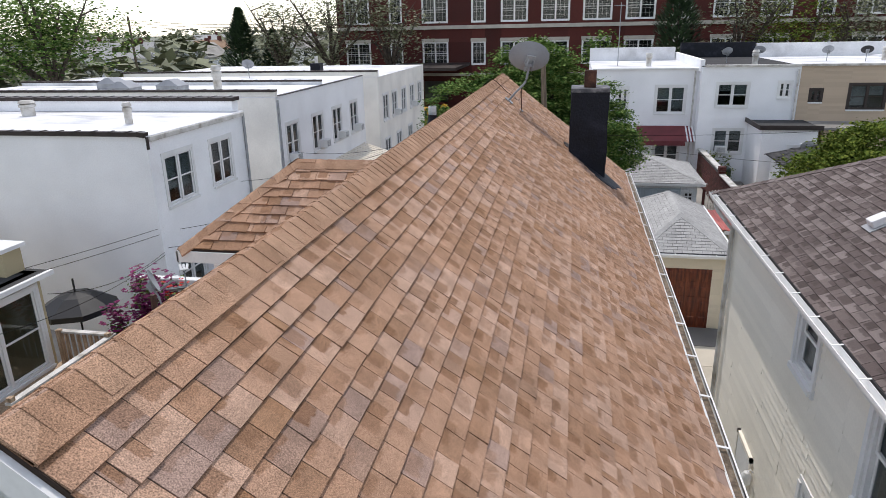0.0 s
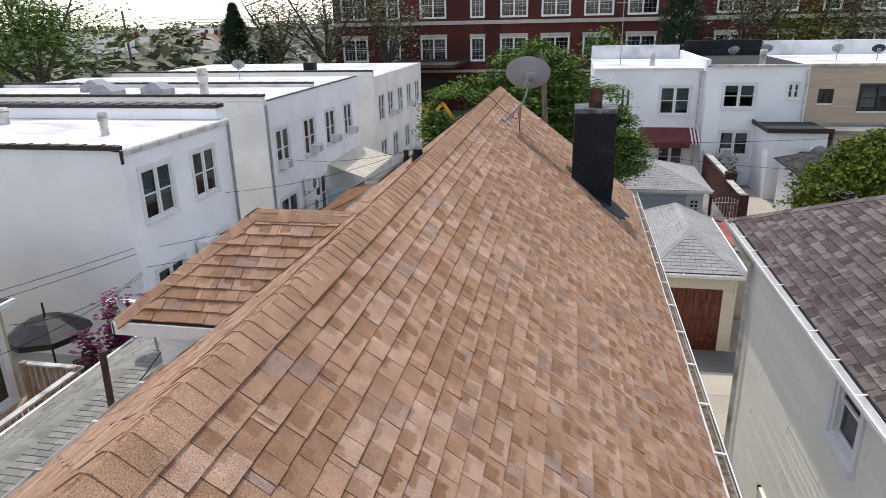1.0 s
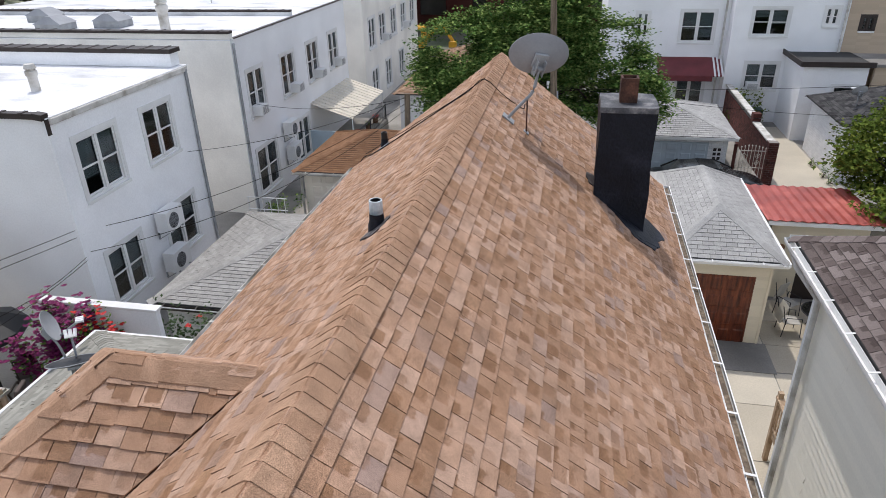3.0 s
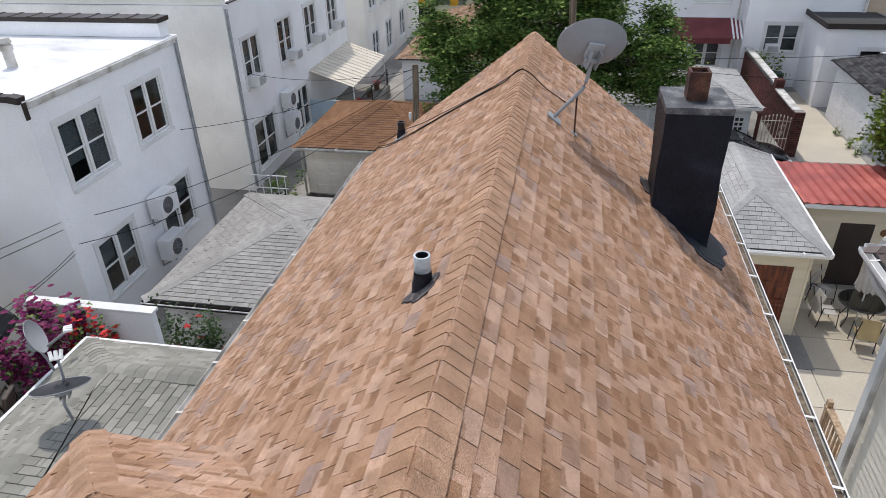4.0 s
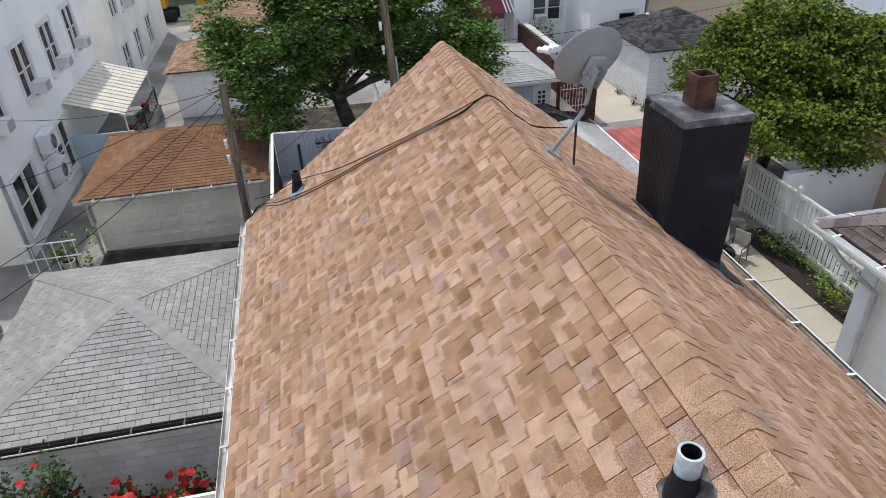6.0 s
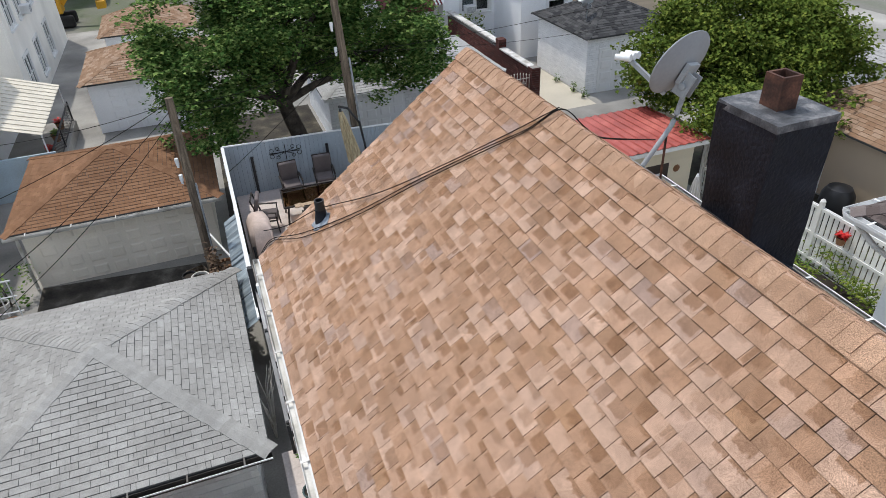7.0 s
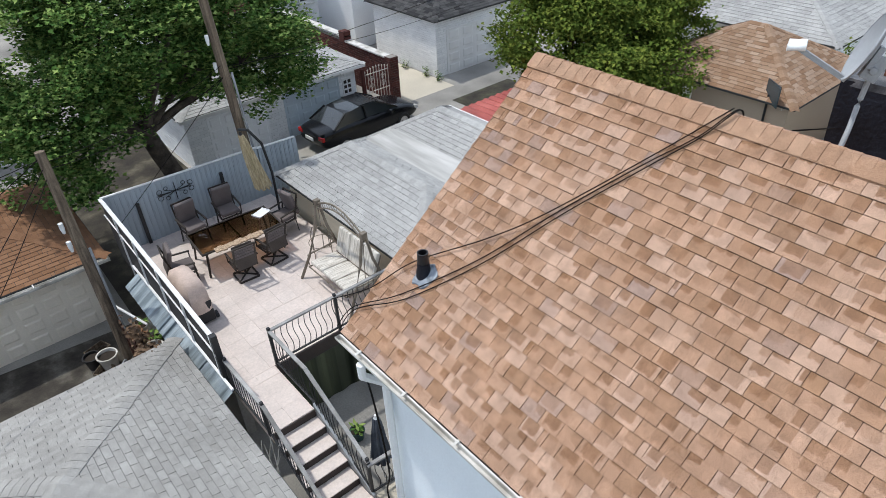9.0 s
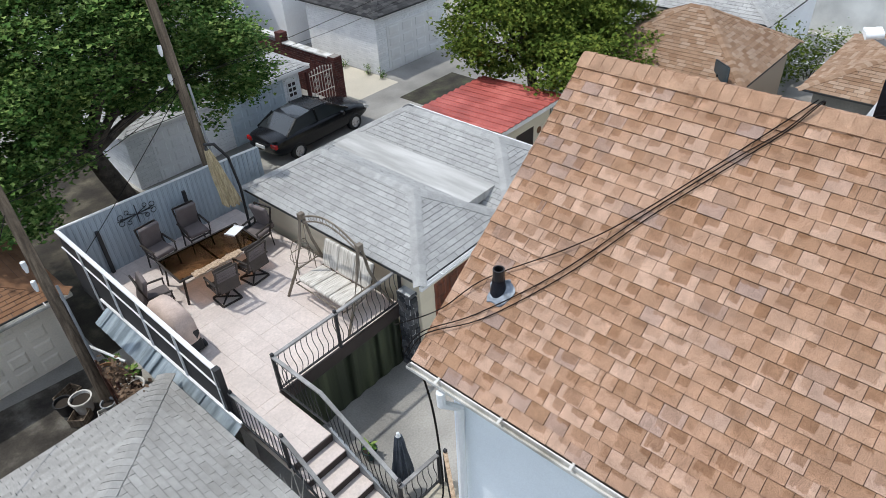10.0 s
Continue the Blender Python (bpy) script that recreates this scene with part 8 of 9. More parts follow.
# brambles and rubbish between terrace and alley
DRY = surface("dry_bramble", [(0.0, (0.06, 0.035, 0.02)), (1.0, (0.2, 0.13, 0.08))], 0.9, 3, 30, 0.2, 0.2, 0, pieces=True)
for k, (x, y) in enumerate(((-5.75, 22.9), (-5.8, 23.9), (-5.85, 24.8))):
    bush((x, y, 0), (0.25, 0.6, 1.75), "dry brown bramble on a wire fence", 0.12, 700, DRY, 90 + k)
wf = thing("wire_fence", (-5.95, 24.0, 0), "rusty wire mesh fence beside the terrace", "fence")
for i in range(5):
    part("post", Geo().tube([(-5.98, 22.2 + 0.95 * i, 0), (-5.98, 22.2 + 0.95 * i, 1.7)], 0.025, 6), RUST_METAL, wf)
g = Geo()
for i in range(40):
    for s in (-1, 1):
        y = 22.2 + 3.8 * i / 39
        g.tube([(-5.98, y, 0.1), (-5.98, min(26.0, max(22.2, y + s * 1.4)), 1.6)], 0.004, 3)
part("mesh", g, RUST_METAL, wf)
for k, (x, y, z, r, h) in enumerate(((-5.55, 26.1, 0, 0.28, 0.5), (-5.35, 26.5, 0, 0.2, 0.38), (-5.7, 27.1, 0, 0.24, 0.45), (-5.4, 27.4, 0, 0.17, 0.3), (-6.4, 25.6, 0, 0.3, 0.35))):
    pot((x, y, z), r, h, "weathered bucket in the alley clutter", (DIRTY_TRIM, BLACK_PLASTIC, BROWN_SHINGLE)[k % 3], 30 if k % 2 else 0, None, k)
for k, (x, y, turn, lx, ly, lz) in enumerate(((-6.55, 27.3, 20, 0.5, 0.35, 0.3), (-6.2, 25.9, -15, 0.45, 0.4, 0.36), (-6.65, 26.5, 40, 0.35, 0.35, 0.25))):
    cr = thing("crate", (x, y, 0), "dirty slatted crate in the alley clutter", "crate", "alley crates", turn=turn)
    part("bottom", Geo().box(-lx / 2, -ly / 2, 0.012, lx / 2, ly / 2, 0.03), POLE_WOOD, cr, world=False)
    for i in range(3):
        z0 = 0.04 + (lz - 0.04) * i / 3
        for y0 in (-ly / 2, ly / 2):
            part("slat", Geo().box(-lx / 2, y0 - 0.008, z0, lx / 2, y0 + 0.008, z0 + lz * 0.22), DIRTY_TRIM if k == 1 else POLE_WOOD, cr, world=False)
        for x0 in (-lx / 2, lx / 2):
            part("slat", Geo().box(x0 - 0.008, -ly / 2 + 0.008, z0, x0 + 0.008, ly / 2 - 0.008, z0 + lz * 0.22), DIRTY_TRIM if k == 1 else POLE_WOOD, cr, world=False)
for k, (x, y, r, h) in enumerate(((-6.75, 27.0, 0.2, 0.36), (-6.45, 26.75, 0.24, 0.4), (-6.3, 25.35, 0.26, 0.3), (-6.1, 26.2, 0.16, 0.34))):
    pot((x, y, 0.012), r, h, "worn bucket among the alley clutter", (BLACK_PLASTIC, DIRTY_TRIM, BROWN_SHINGLE, GREY_METAL)[k], 0)
lean = thing("pipe", (-5.7, 26.5, 0), "pale plastic pipe leaning over the wire fence", "pipe")
part("pipe", Geo().tube([(-5.96, 27.07, 1.6), (-5.48, 25.95, 1.3)], 0.03, 8), WHITE_TRIM, lean, smooth=True)
twig = thing("bare_shrub", (-5.3, 20.3, 0), "bare branching shrub beside the stairs", "shrub")
rnd = random.Random(12)
for i in range(9):
    a = rnd.uniform(0, 6.28)
    e = Vector((-5.3 + 0.25 * math.cos(a), 20.3 + 0.7 * math.sin(a), rnd.uniform(1.3, 2.0)))
    m = Vector((-5.3, 20.3, 0)).lerp(e, 0.55) + Vector((rnd.uniform(-0.1, 0.1), rnd.uniform(-0.2, 0.2), 0.2))
    part("branch", Geo().tube([(-5.3, 20.3, 0), m, e], [0.025, 0.014, 0.005], 5), DIRTY_TRIM, twig)
# stone pillar at the terrace corner
pil = thing("stone_pillar", (-0.68, 22.0, 0), "pillar of dark stones with white joints at the terrace corner", "pillar")
part("core", Geo().box(-0.85, 21.84, 0, -0.55, 22.2, 2.2), MORTAR_WHITE, pil)
DSTONE = surface("dark_field_stone", [(0.0, (0.03, 0.032, 0.036)), (1.0, (0.12, 0.12, 0.125))], 0.8, 3, 40, 0.2, 0.15, 0.3, 0.005, pieces=True)
brick_wall(pil, (-0.85, 21.84), (-0.55, 21.84), 0, 2.2, DSTONE, 0.15, (0.11, 0.22), None, 100, 0.025, 0.02, "stone")
brick_wall(pil, (-0.85, 22.2), (-0.85, 21.84), 0, 2.2, DSTONE, 0.15, (0.11, 0.22), None, 100, 0.025, 0.02, "stone")

setting("side_yard_soil", Geo().slab([(-10.9, 24.4, 0.012), (-5.45, 24.4, 0.012), (-5.45, 28.0, 0.012), (-10.9, 28.6, 0.012)], (0, 0, -0.008)), surface("littered_dark_soil", [(0.0, (0.03, 0.025, 0.02)), (0.6, (0.06, 0.052, 0.042)), (1.0, (0.13, 0.12, 0.1))], 0.95, 1.8, 30, 0.25, 0.25, 0.5, 0.02), "dark littered soil between the two garages", "ground")

# ---- houses across the yards to the north ----
r1 = flat_house("row_house", "white painted two-storey row house with silver roof", 1.2, 7.85, 46, 57, 7.0, WHITE_WALL, "s", [(3.2, 4.5, 0.7, 1.35, 0), (6.2, 4.2, 1.85, 1.75, 4), (6.2, 0.7, 1.6, 1.6, 0)], group="north row houses", parapet=0.0)
r2 = flat_house("row_house", "white two-storey row house with a black tar roof", 7.85, 13.55, 45, 57, 7.2, WHITE_WALL, "s", [(9.75, 4.75, 1.85, 1.45, 5), (12.75, 5.3, 0.7, 0.95, 2), (9.75, 1.85, 1.75, 1.5, 3)], group="north row houses", roof_mat=BLACK_SHINGLE, parapet=0.0)
r3 = flat_house("row_house", "tan sided two-storey row house with silver roof", 13.55, 21.5, 45, 57, 7.2, TAN_SIDING, "s", [(14.55, 5.05, 0.65, 0.75, 0), (17.4, 4.6, 2.0, 1.5, 3)], frame_mat=DARK_TRIM, group="north row houses", parapet=0.0)
siding_wall(r3, (13.55, 45), (21.5, 45), 0, 7.1, [(0.67, 1.33, 5.05, 5.8), (2.85, 4.85, 4.6, 6.1)], TAN_SIDING, 0.16, thick=0.018)
r4 = flat_house("row_house", "white two-storey row house beyond", 21.5, 34, 46, 57, 7.3, WHITE_WALL, "s", [(24, 4.5, 1.8, 1.6, 0), (29, 4.5, 1.8, 1.6, 3), (24, 1.0, 1.8, 1.6, 0), (29, 1.0, 1.8, 1.6, 0)], group="north row houses", parapet=0.0)
part("party_wall", Geo().box(7.75, 45.2, 6.9, 8.0, 57, 7.6), WHITE_WALL, r2)
part("parapet", Geo().box(1.2, 56.5, 6.9, 7.7, 57, 8.0), SILVER_ROOF, r1)
part("parapet", Geo().box(8.1, 56.4, 7.0, 13.5, 57, 8.3), TAR, r2)
part("parapet", Geo().box(13.6, 56.4, 7.0, 34, 57, 8.2), SILVER_ROOF, r3)
coping_run(r2, (8.0, 45.0, 7.24), (13.55, 45.0, 7.24), 0.3, 0.12, DIRTY_TRIM)
coping_run(r3, (13.55, 45.0, 7.26), (21.5, 45.0, 7.26), 0.3, 0.12, DIRTY_TRIM)
coping_run(r1, (1.2, 46.0, 7.03), (7.85, 46.0, 7.03), 0.3, 0.1, WHITE_TRIM)
part("downspout", Geo().tube([(7.6, 45.9, 6.9), (7.6, 45.9, 0.2)], 0.06, 8), DIRTY_TRIM, r1)
part("downspout", Geo().tube([(13.4, 44.9, 7.0), (13.4, 44.9, 0.2)], 0.06, 8), DIRTY_TRIM, r2)
ex = thing("extension", (12.3, 43.3, 0), "white one-storey back extension with a dark flat roof", "extension")
g = Geo()
for p, q in (((10.9, 41.6), (13.9, 41.6)), ((13.9, 41.6), (13.9, 45)), ((10.9, 45), (10.9, 41.6))):
    holed_wall(g, p, q, -0.2, 3.85, [(1.5, 2.6, 1.6, 2.9)] if p[1] == 41.6 and q[1] == 41.6 else [], 0.2)
part("wall", g, WHITE_WALL, ex)
window(ex, (10.9 + 2.05, 41.6, 1.6), (1, 0, 0), 1.1, 1.3, WHITE_TRIM, 0, 1)
part("roof", Geo().box(10.75, 41.45, 3.85, 14.05, 45, 3.95), UNDERGREY, ex)
part("roof_edge", Geo().box(10.7, 41.38, 3.84, 14.1, 41.45, 4.1).box(10.68, 41.45, 3.84, 10.75, 45, 4.1), DARK_TRIM, ex)
ex2 = thing("porch_roof", (16.6, 43.4, 3.3), "tan sided back porch with a grey flat roof", "extension")
part("roof", Geo().box(14.2, 42.0, 3.75, 21, 45, 3.9), OLD_CONCRETE, ex2)
part("wall", Geo().box(14.4, 42.2, -0.1, 20.8, 42.4, 3.75), TAN_SIDING, ex2)
siding_wall(ex2, (14.4, 42.2), (20.8, 42.2), 0, 3.7, [], TAN_SIDING, 0.16, thick=0.018)
aw2 = thing("awning", (6.0, 45.3, 2.9), "maroon fabric awning with striped end over a back door", "awning")
part("canopy", Geo().hexa([(4.2, 46, 3.35), (7.15, 46, 3.35), (7.15, 44.5, 2.6), (4.2, 44.5, 2.6), (4.2, 46, 3.4), (7.15, 46, 3.4), (7.15, 44.5, 2.65), (4.2, 44.5, 2.65)]), MAROON, aw2)
part("valance", Geo().box(4.2, 44.48, 2.35, 7.15, 44.5, 2.63), MAROON, aw2)
for i in range(6):
    part("stripe", Geo().hexa([(7.15 + i * 0.1, 46, 3.35), (7.25 + i * 0.1, 46, 3.35), (7.25 + i * 0.1, 44.5, 2.6), (7.15 + i * 0.1, 44.5, 2.6), (7.15 + i * 0.1, 46, 3.4), (7.25 + i * 0.1, 46, 3.4), (7.25 + i * 0.1, 44.5, 2.65), (7.15 + i * 0.1, 44.5, 2.65)]), WHITE_TRIM if i % 2 else MAROON, aw2)
ac_window((9.35, 44.99, 1.9), 0)
for k, (x, y, z) in enumerate(((10.0, 49, 7.2), (16.5, 50, 7.2), (18.5, 49, 7.2), (12.5, 51, 7.2))):
    satellite_dish((x, y, z + 0.75), "small satellite dish on a row house roof", (-0.3 + 0.2 * k, 0.8, 0.4), 0.75, 0.55, 0, DISH_GREY if k != 2 else BLACK_PLASTIC, [(x, y, z), (x, y, z + 0.4)], 0.4)
for k, (x, y, z) in enumerate(((11.2, 46.5, 7.2), (5.0, 49, 7.0), (20.0, 50, 7.2))):
    roof_turbine((x, y, z), 0.18, 0.9, "dark vent pipe on a row house roof")
ant = thing("television_antenna", (3.0, 50, 7.0), "tall thin television antenna on a roof", "antenna")
part("mast", Geo().tube([(0, 0, 0), (0, 0, 4.2)], 0.03, 6), GREY_METAL, ant, world=False)
for i in range(6):
    part("element", Geo().tube([(-0.5 + 0.05 * i, -0.5 + 0.2 * i, 4.0), (0.5 - 0.05 * i, -0.5 + 0.2 * i, 4.0)], 0.012, 5), GREY_METAL, ant, world=False)
bush((8.9, 43.6, 0), (0.9, 0.8, 1.8), "leafy bush by the maroon awning", 0.16, 900, LEAF2, 81)
bin_ = thing("rubbish_bin", (9.6, 43.9, 0), "dark green wheeled rubbish bin", "bin")
part("body", Geo().hexa([(-0.25, -0.3, 0), (0.25, -0.3, 0), (0.25, 0.3, 0), (-0.25, 0.3, 0), (-0.3, -0.36, 1.0), (0.3, -0.36, 1.0), (0.3, 0.36, 1.0), (-0.3, 0.36, 1.0)]), POT, bin_, world=False, bevel=0.02)
part("lid", Geo().box(-0.32, -0.38, 1.0, 0.32, 0.38, 1.06), POT, bin_, world=False, bevel=0.02)

# ---- large brick building ----
BY = 80.0
bb = thing("brick_building", (2, 88, 0), "large dark red brick building with white trimmed windows", "building")
bwin = []
for x, w in ((-25.5, 2.9), (-20.8, 1.4), (-16.1, 2.9), (-11.0, 1.5), (-6.9, 2.9), (-2.3, 3.0), (2.3, 3.0), (6.9, 3.0), (11.4, 1.6), (16.0, 3.0), (20.8, 3.0), (25.6, 1.6), (30.0, 3.0)):
    bwin += [(x, 10.3, w, 2.75, 0), (x, 5.6, w, 2.5, 0), (x, 1.2, w, 2.5, 0), (x, 14.4, w, 2.75, 0)]
g = Geo()
holed_wall(g, (-28, BY), (34, BY), -0.2, 19, [(x + 28 - w / 2, x + 28 + w / 2, z, z + h) for x, z, w, h, b in bwin], 0.4)
holed_wall(g, (34, BY), (34, 98), -0.2, 19, [], 0.4)
holed_wall(g, (-28, 98), (-28, BY), -0.2, 19, [], 0.4)
part("wall", g, RED_BRICK, bb)
part("roof", Geo().box(-28, BY, 19, 34, 98, 19.3), UNDERGREY, bb)
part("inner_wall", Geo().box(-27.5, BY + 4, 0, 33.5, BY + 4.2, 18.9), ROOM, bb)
STONE = surface("pale_limestone", plain((0.5, 0.46, 0.4), 1.05), 0.8, 1, 20, 0.12, 0.08)
part("belt_course", Geo().box(-28, BY - 0.25, 9.55, 34, BY, 9.95), STONE, bb)
part("belt_course", Geo().box(-28, BY - 0.15, 4.3, 34, BY, 4.6), STONE, bb)
for x, z, w, h, b in bwin:
    if 4 < z < 12:
        window(bb, (x, BY, z), (1, 0, 0), w, h, WHITE_TRIM, 0, 2 if w > 2 else 1, depth=0.15, bars=3)
        part("lintel", Geo().box(x - w / 2 - 0.15, BY - 0.08, z + h + 0.02, x + w / 2 + 0.15, BY, z + h + 0.4), STONE, bb)
dock = thing("loading_canopy", (-16.5, 76, 0), "dark passage beside the brick building", "passage")
part("wall", Geo().box(-20, 70, 0, -19.6, 80, 5.5), RED_BRICK, dock)
part("roof", Geo().box(-20, 70, 5.5, -12, 80, 5.8), DARK_TRIM, dock)
YELLOW = surface("yellow_machine_paint", plain((0.6, 0.32, 0.02)), 0.5, 1, 30)
dg = thing("excavator", (-13.6, 62.5, 0), "yellow digger parked at the end of the alley", "excavator")
part("cab", Geo().box(-0.8, -0.7, 0.9, 0.4, 0.7, 2.6), YELLOW, dg, world=False, bevel=0.06)
part("cab_window", Geo().box(-0.6, -0.72, 1.6, 0.2, -0.7, 2.4), CARGLASS, dg, world=False)
part("boom", Geo().bar((0.4, 0, 1.4), (1.8, 0, 2.9), 0.3).bar((1.8, 0, 2.9), (2.8, 0, 1.4), 0.24), YELLOW, dg, world=False)
part("bucket", Geo().box(2.5, -0.4, 0.9, 3.1, 0.4, 1.4), YELLOW, dg, world=False, bevel=0.05)
for s in (-1, 1):
    part("track", Geo().box(-1.4, s * 0.8 - 0.2, 0, 1.0, s * 0.8 + 0.2, 0.8), TYRE, dg, world=False, bevel=0.15)

# ---- distant trees and houses ----
def far_tree(loc, h, r, mat, seed, label, n=3500, leaf=0.5, thin=False):
    rnd = random.Random(seed)
    k = h / 9.0
    limbs = [(rnd.uniform(-1, 1) * r * 0.8, rnd.uniform(-1, 1) * r * 0.8, h * rnd.uniform(0.6, 0.95)) for _ in range(9 if thin else 6)]
    blobs = [((rnd.uniform(-0.5, 0.5) * r, rnd.uniform(-0.5, 0.5) * r, h * rnd.uniform(0.5, 0.85)), (r * 0.55, r * 0.55, h * 0.17)) for _ in range(6)]
    return tree("tree", loc, label, ([(0, 0, 0), (0.1 * k, 0, h * 0.2), (0, 0.1 * k, h * 0.4)], [0.3 * k, 0.24 * k, 0.18 * k]), limbs, blobs, leaf, n, mat, seed, 0.5 * k, per=14)


far_tree((-37.5, 44, 0), 15.0, 6.5, LEAF, 101, "tall open green tree behind the row houses", 7000, 0.36)
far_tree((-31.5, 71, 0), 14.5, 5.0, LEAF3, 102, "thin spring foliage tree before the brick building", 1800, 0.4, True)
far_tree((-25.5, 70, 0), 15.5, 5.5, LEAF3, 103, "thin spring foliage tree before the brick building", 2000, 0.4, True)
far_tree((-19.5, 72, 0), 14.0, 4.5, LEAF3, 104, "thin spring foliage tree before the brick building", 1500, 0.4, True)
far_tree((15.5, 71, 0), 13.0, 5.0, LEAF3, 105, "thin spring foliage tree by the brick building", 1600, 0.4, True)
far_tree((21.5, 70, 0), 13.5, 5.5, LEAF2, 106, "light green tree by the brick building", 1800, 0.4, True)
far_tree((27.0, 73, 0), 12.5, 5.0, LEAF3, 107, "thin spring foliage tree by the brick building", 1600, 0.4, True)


def conifer(loc, h, r, seed, label):
    rnd = random.Random(seed)
    t = thing("conifer", loc, label, "tree")
    b = Vector(loc)
    part("trunk", Geo().tube([b, b + Vector((0, 0, h * 0.95))], [0.22, 0.04], 8), BARK, t)
    g = Geo()
    for i in range(3800):
        f = rnd.random() ** 0.75
        z = h * (0.08 + 0.92 * f)
        rr = r * (1 - f) ** 0.7 * (0.9 + 0.12 * math.sin(f * 23 + seed)) * rnd.uniform(0.55, 1.05)
        a = rnd.uniform(0, 6.283)
        q = b + Vector((rr * math.cos(a), rr * math.sin(a), z))
        d = Vector((math.cos(a), math.sin(a), rnd.uniform(0.2, 1.2))).normalized() * 0.42
        w = d.cross(Vector((0, 0, 1))).normalized() * 0.14
        g.poly([q - d * 0.5, q + w, q + d, q - w])
    stuff(part("needles", g, CONIFER, t))
    return t


conifer((-37.5, 74, 0), 12.2, 4.2, 3, "dark green pointed conifer behind the row houses")
conifer((-34.5, 76, 0), 9.8, 3.4, 4, "smaller dark conifer beside a taller one")
conifer((9.3, 68, 0), 14.5, 4.4, 5, "dark conifer before the brick building")
far_tree((3.0, 72, 0), 9.0, 3.0, LEAF, 109, "dark green tree before the brick building", 1600, 0.4)


def gable_house(loc, w, d, h, rh, turn, wall, roof, label):
    t = thing("distant_house", loc, label, "house", "distant houses", turn=turn)
    part("wall", Geo().box(-w / 2, -d / 2, 0, w / 2, d / 2, h), wall, t, world=False)
    for s in (-1, 1):
        part("roof_slope", Geo().slab([(-w / 2 - 0.4, s * (d / 2 + 0.4), h - 0.1), (w / 2 + 0.4, s * (d / 2 + 0.4), h - 0.1), (w / 2 + 0.4, 0, h + rh), (-w / 2 - 0.4, 0, h + rh)][::s], (0, 0, -0.2)), roof, t, world=False)
    for x in (-w / 2, w / 2):
        part("gable", Geo().slab([(x, -d / 2, h), (x, d / 2, h), (x, 0, h + rh - 0.15)], (0.15 if x < 0 else -0.15, 0, 0)), wall, t, world=False)
    for i in (-1, 1):
        part("window", Geo().box(i * w / 4 - 0.5, -d / 2 - 0.05, h - 2.2, i * w / 4 + 0.5, -d / 2, h - 0.8), CARGLASS, t, world=False)
    part("chimney", Geo().box(w / 4, -0.4, h + rh * 0.3, w / 4 + 0.7, 0.4, h + rh + 0.9), BROWN_BRICK, t, world=False)
    return t


rnd = random.Random(77)
spots = [(-62, 88, 20), (-74, 96, 70), (-86, 112, 15), (-58, 104, 60), (-98, 104, 40), (-70, 122, 10), (-52, 90, 80), (-110, 140, 25), (-84, 150, 60), (-60, 140, 5), (-130, 160, 33), (-100, 180, 75), (-70, 185, 20), (-48, 120, 45), (-120, 120, 10), (60, 110, 20), (75, 130, 60), (52, 90, 10), (90, 150, 35)]
# mostly pale grey roofs and light walls: distance haze is put into these colours
for k, (x, y, a) in enumerate(spots):
    gable_house((x * 1.5, y * 1.5, 0), rnd.uniform(8, 11), rnd.uniform(8, 10), rnd.uniform(4.5, 6.0), rnd.uniform(2.2, 3.2), a, (WHITE_WALL, CREAM_WALL, TAN_SIDING)[k % 3], (GREY_SHINGLE, OLD_CONCRETE, OLD_CONCRETE, TAN2_SHINGLE)[k % 4], "small distant gabled house, pale colours standing for haze")
utility_pole((-74, 107, 0), (-74.4, 107, 12.5), 0.22, "tall dark utility pole behind the row houses", False)
for k, (y0, y1, s) in enumerate(((11.9, 10.8, 0.6), (11.5, 10.4, 0.6), (11.1, 10.0, 0.6))):
    cable("overhead_cable", [(-74.4, 107, y0), (-28, 80, y1)], 0.03, "distant overhead cable from the tall pole", s)
    cable("overhead_cable", [(-74.4, 107, y0), (-140, 125, y1)], 0.03, "distant overhead cable from the tall pole", s)
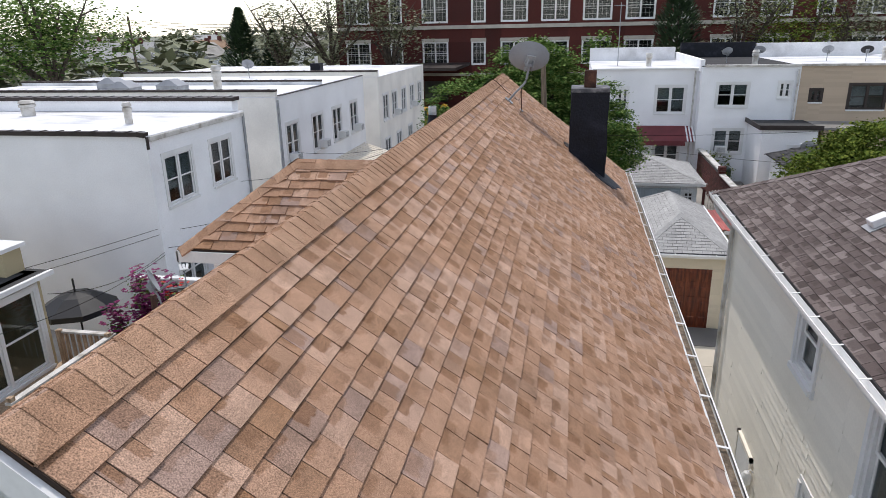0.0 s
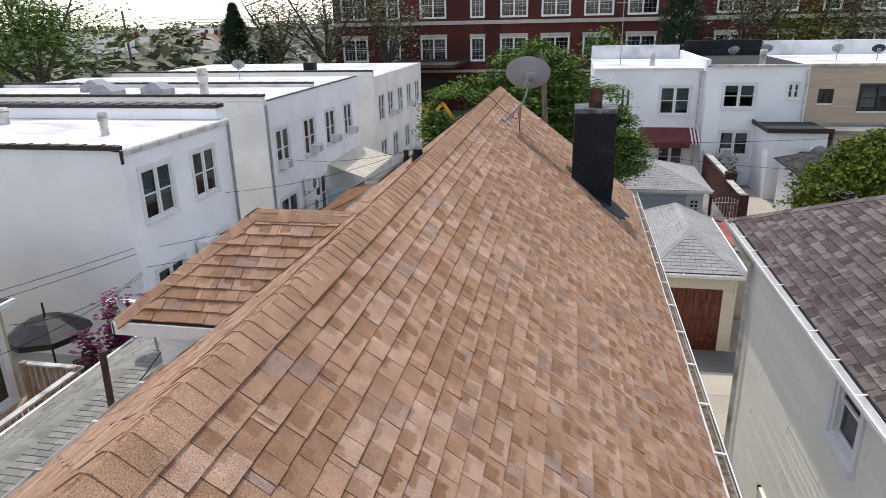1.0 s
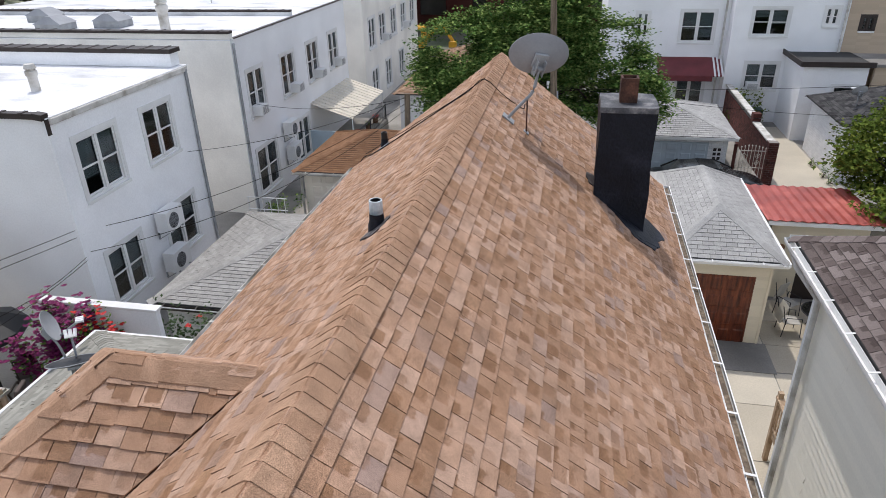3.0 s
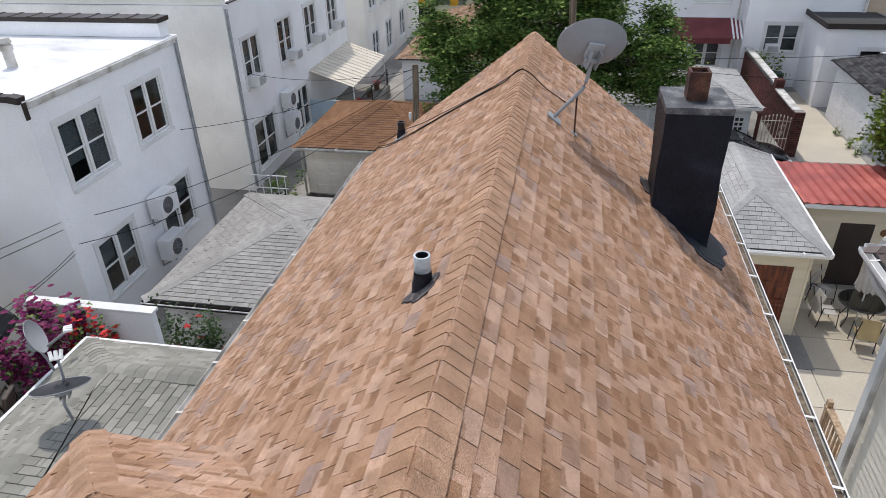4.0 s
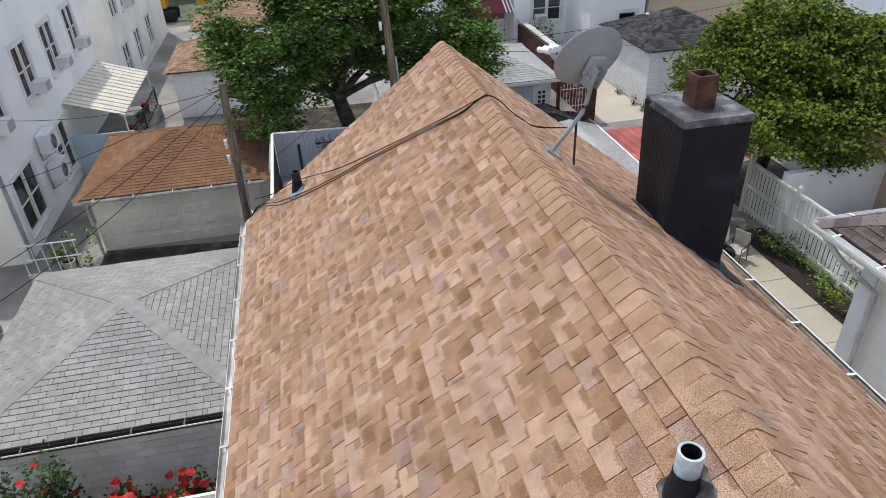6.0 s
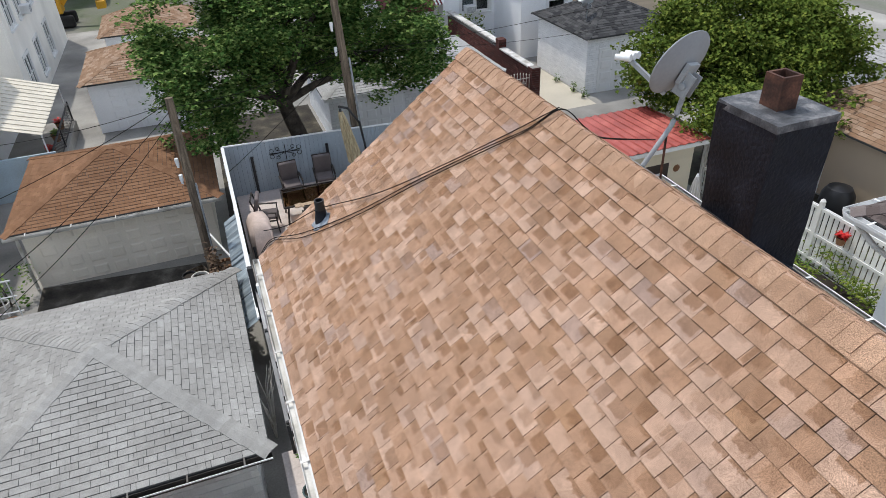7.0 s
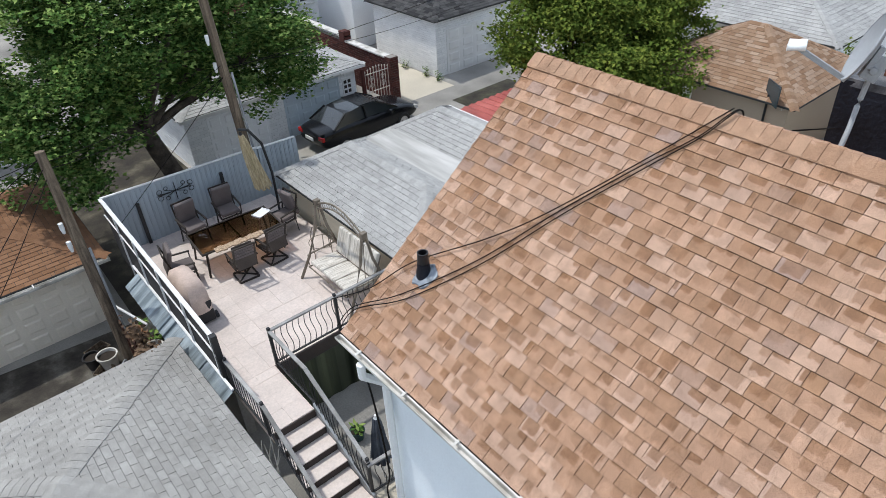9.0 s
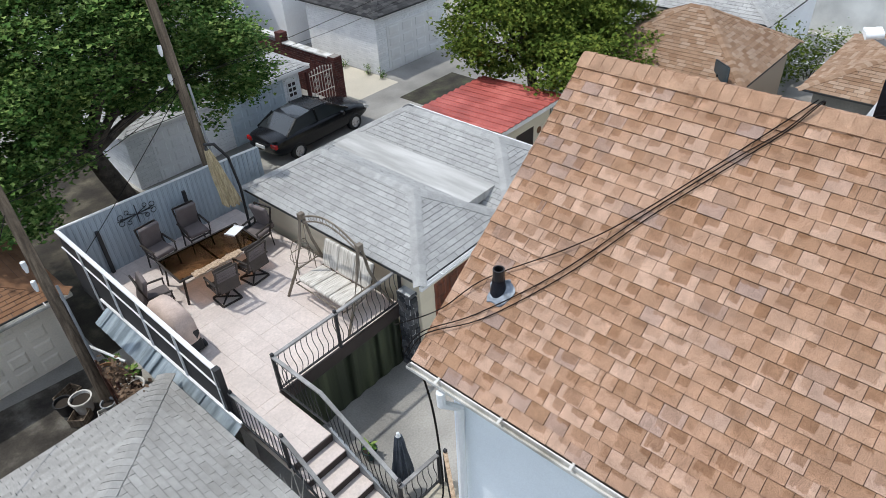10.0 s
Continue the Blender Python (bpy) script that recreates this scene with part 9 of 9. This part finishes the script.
# far woods
g = Geo()
rnd = random.Random(5)
for i in range(900):
    d = rnd.uniform(95, 520)
    a = rnd.uniform(-62, 48)
    x, y = d * math.sin(radians(a)), d * math.cos(radians(a))
    if -34 < x < 40 and y < 104:
        continue
    h = rnd.uniform(4.5, 9.0) * (1.0 if d < 250 else 1.25)
    for j in range(26):
        q = Vector((x + rnd.gauss(0, 2.2), y + rnd.gauss(0, 2.2), max(0.5, h * rnd.uniform(0.25, 1.0))))
        s = rnd.uniform(1.0, 2.2)
        v = Vector((rnd.uniform(-1, 1), rnd.uniform(-1, 1), rnd.uniform(-0.3, 0.6))).normalized() * s
        w = v.cross(Vector((rnd.uniform(-0.5, 0.5), rnd.uniform(-0.5, 0.5), 1))).normalized() * s * 0.6
        g.poly([q - v, q + w, q + v, q - w])
# haze over the woods comes from the pale leaf colour alone
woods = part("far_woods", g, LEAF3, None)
tagged(woods, "line of distant trees between houses, haze put into their colour", "woods", "", "stuff")

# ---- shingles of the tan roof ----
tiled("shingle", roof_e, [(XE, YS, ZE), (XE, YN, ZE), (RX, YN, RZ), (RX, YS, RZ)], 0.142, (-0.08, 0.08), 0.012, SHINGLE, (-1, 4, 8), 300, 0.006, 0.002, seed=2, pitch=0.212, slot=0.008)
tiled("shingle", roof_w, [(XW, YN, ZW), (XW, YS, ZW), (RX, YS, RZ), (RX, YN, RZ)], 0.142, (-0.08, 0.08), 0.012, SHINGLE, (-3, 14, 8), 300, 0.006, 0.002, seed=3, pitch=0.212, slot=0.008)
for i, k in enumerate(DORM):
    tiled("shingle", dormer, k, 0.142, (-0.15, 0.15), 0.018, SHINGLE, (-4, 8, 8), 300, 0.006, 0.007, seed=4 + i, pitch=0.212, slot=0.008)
for sx, rf in ((-1, roof_w), (1, roof_e)):
    a = [(RX + sx * 0.168, y, RZ - PITCH * 0.168 + 0.012) for y in ((YN, YS) if sx < 0 else (YS, YN))]
    b = [(RX + sx * 0.02, y, RZ - PITCH * 0.02 + 0.012) for y in ((YS, YN) if sx < 0 else (YN, YS))]
    tiled("starter_strip", rf, a + b, 0.2, (0.31, 0.33), 0.011, CAP, None, 300, 0.004, 0.0, seed=8)
ridge_caps(house, (RX, YS, RZ), (RX, YN, RZ), 0.16, PITCH, 0.131, CAP)
ridge_caps(house, (DXR, DY, DZ), (dback + 0.1, DY, DZ), 0.15, PITCH, 0.131, CAP)
ridge_caps(house, (DW, DS, DEZ), (DXR, DY, DZ), 0.14, PITCH * 0.7, 0.131, CAP, "hip_cap")
ridge_caps(house, (DW, DN, DEZ), (DXR, DY, DZ), 0.14, PITCH * 0.7, 0.131, CAP, "hip_cap")
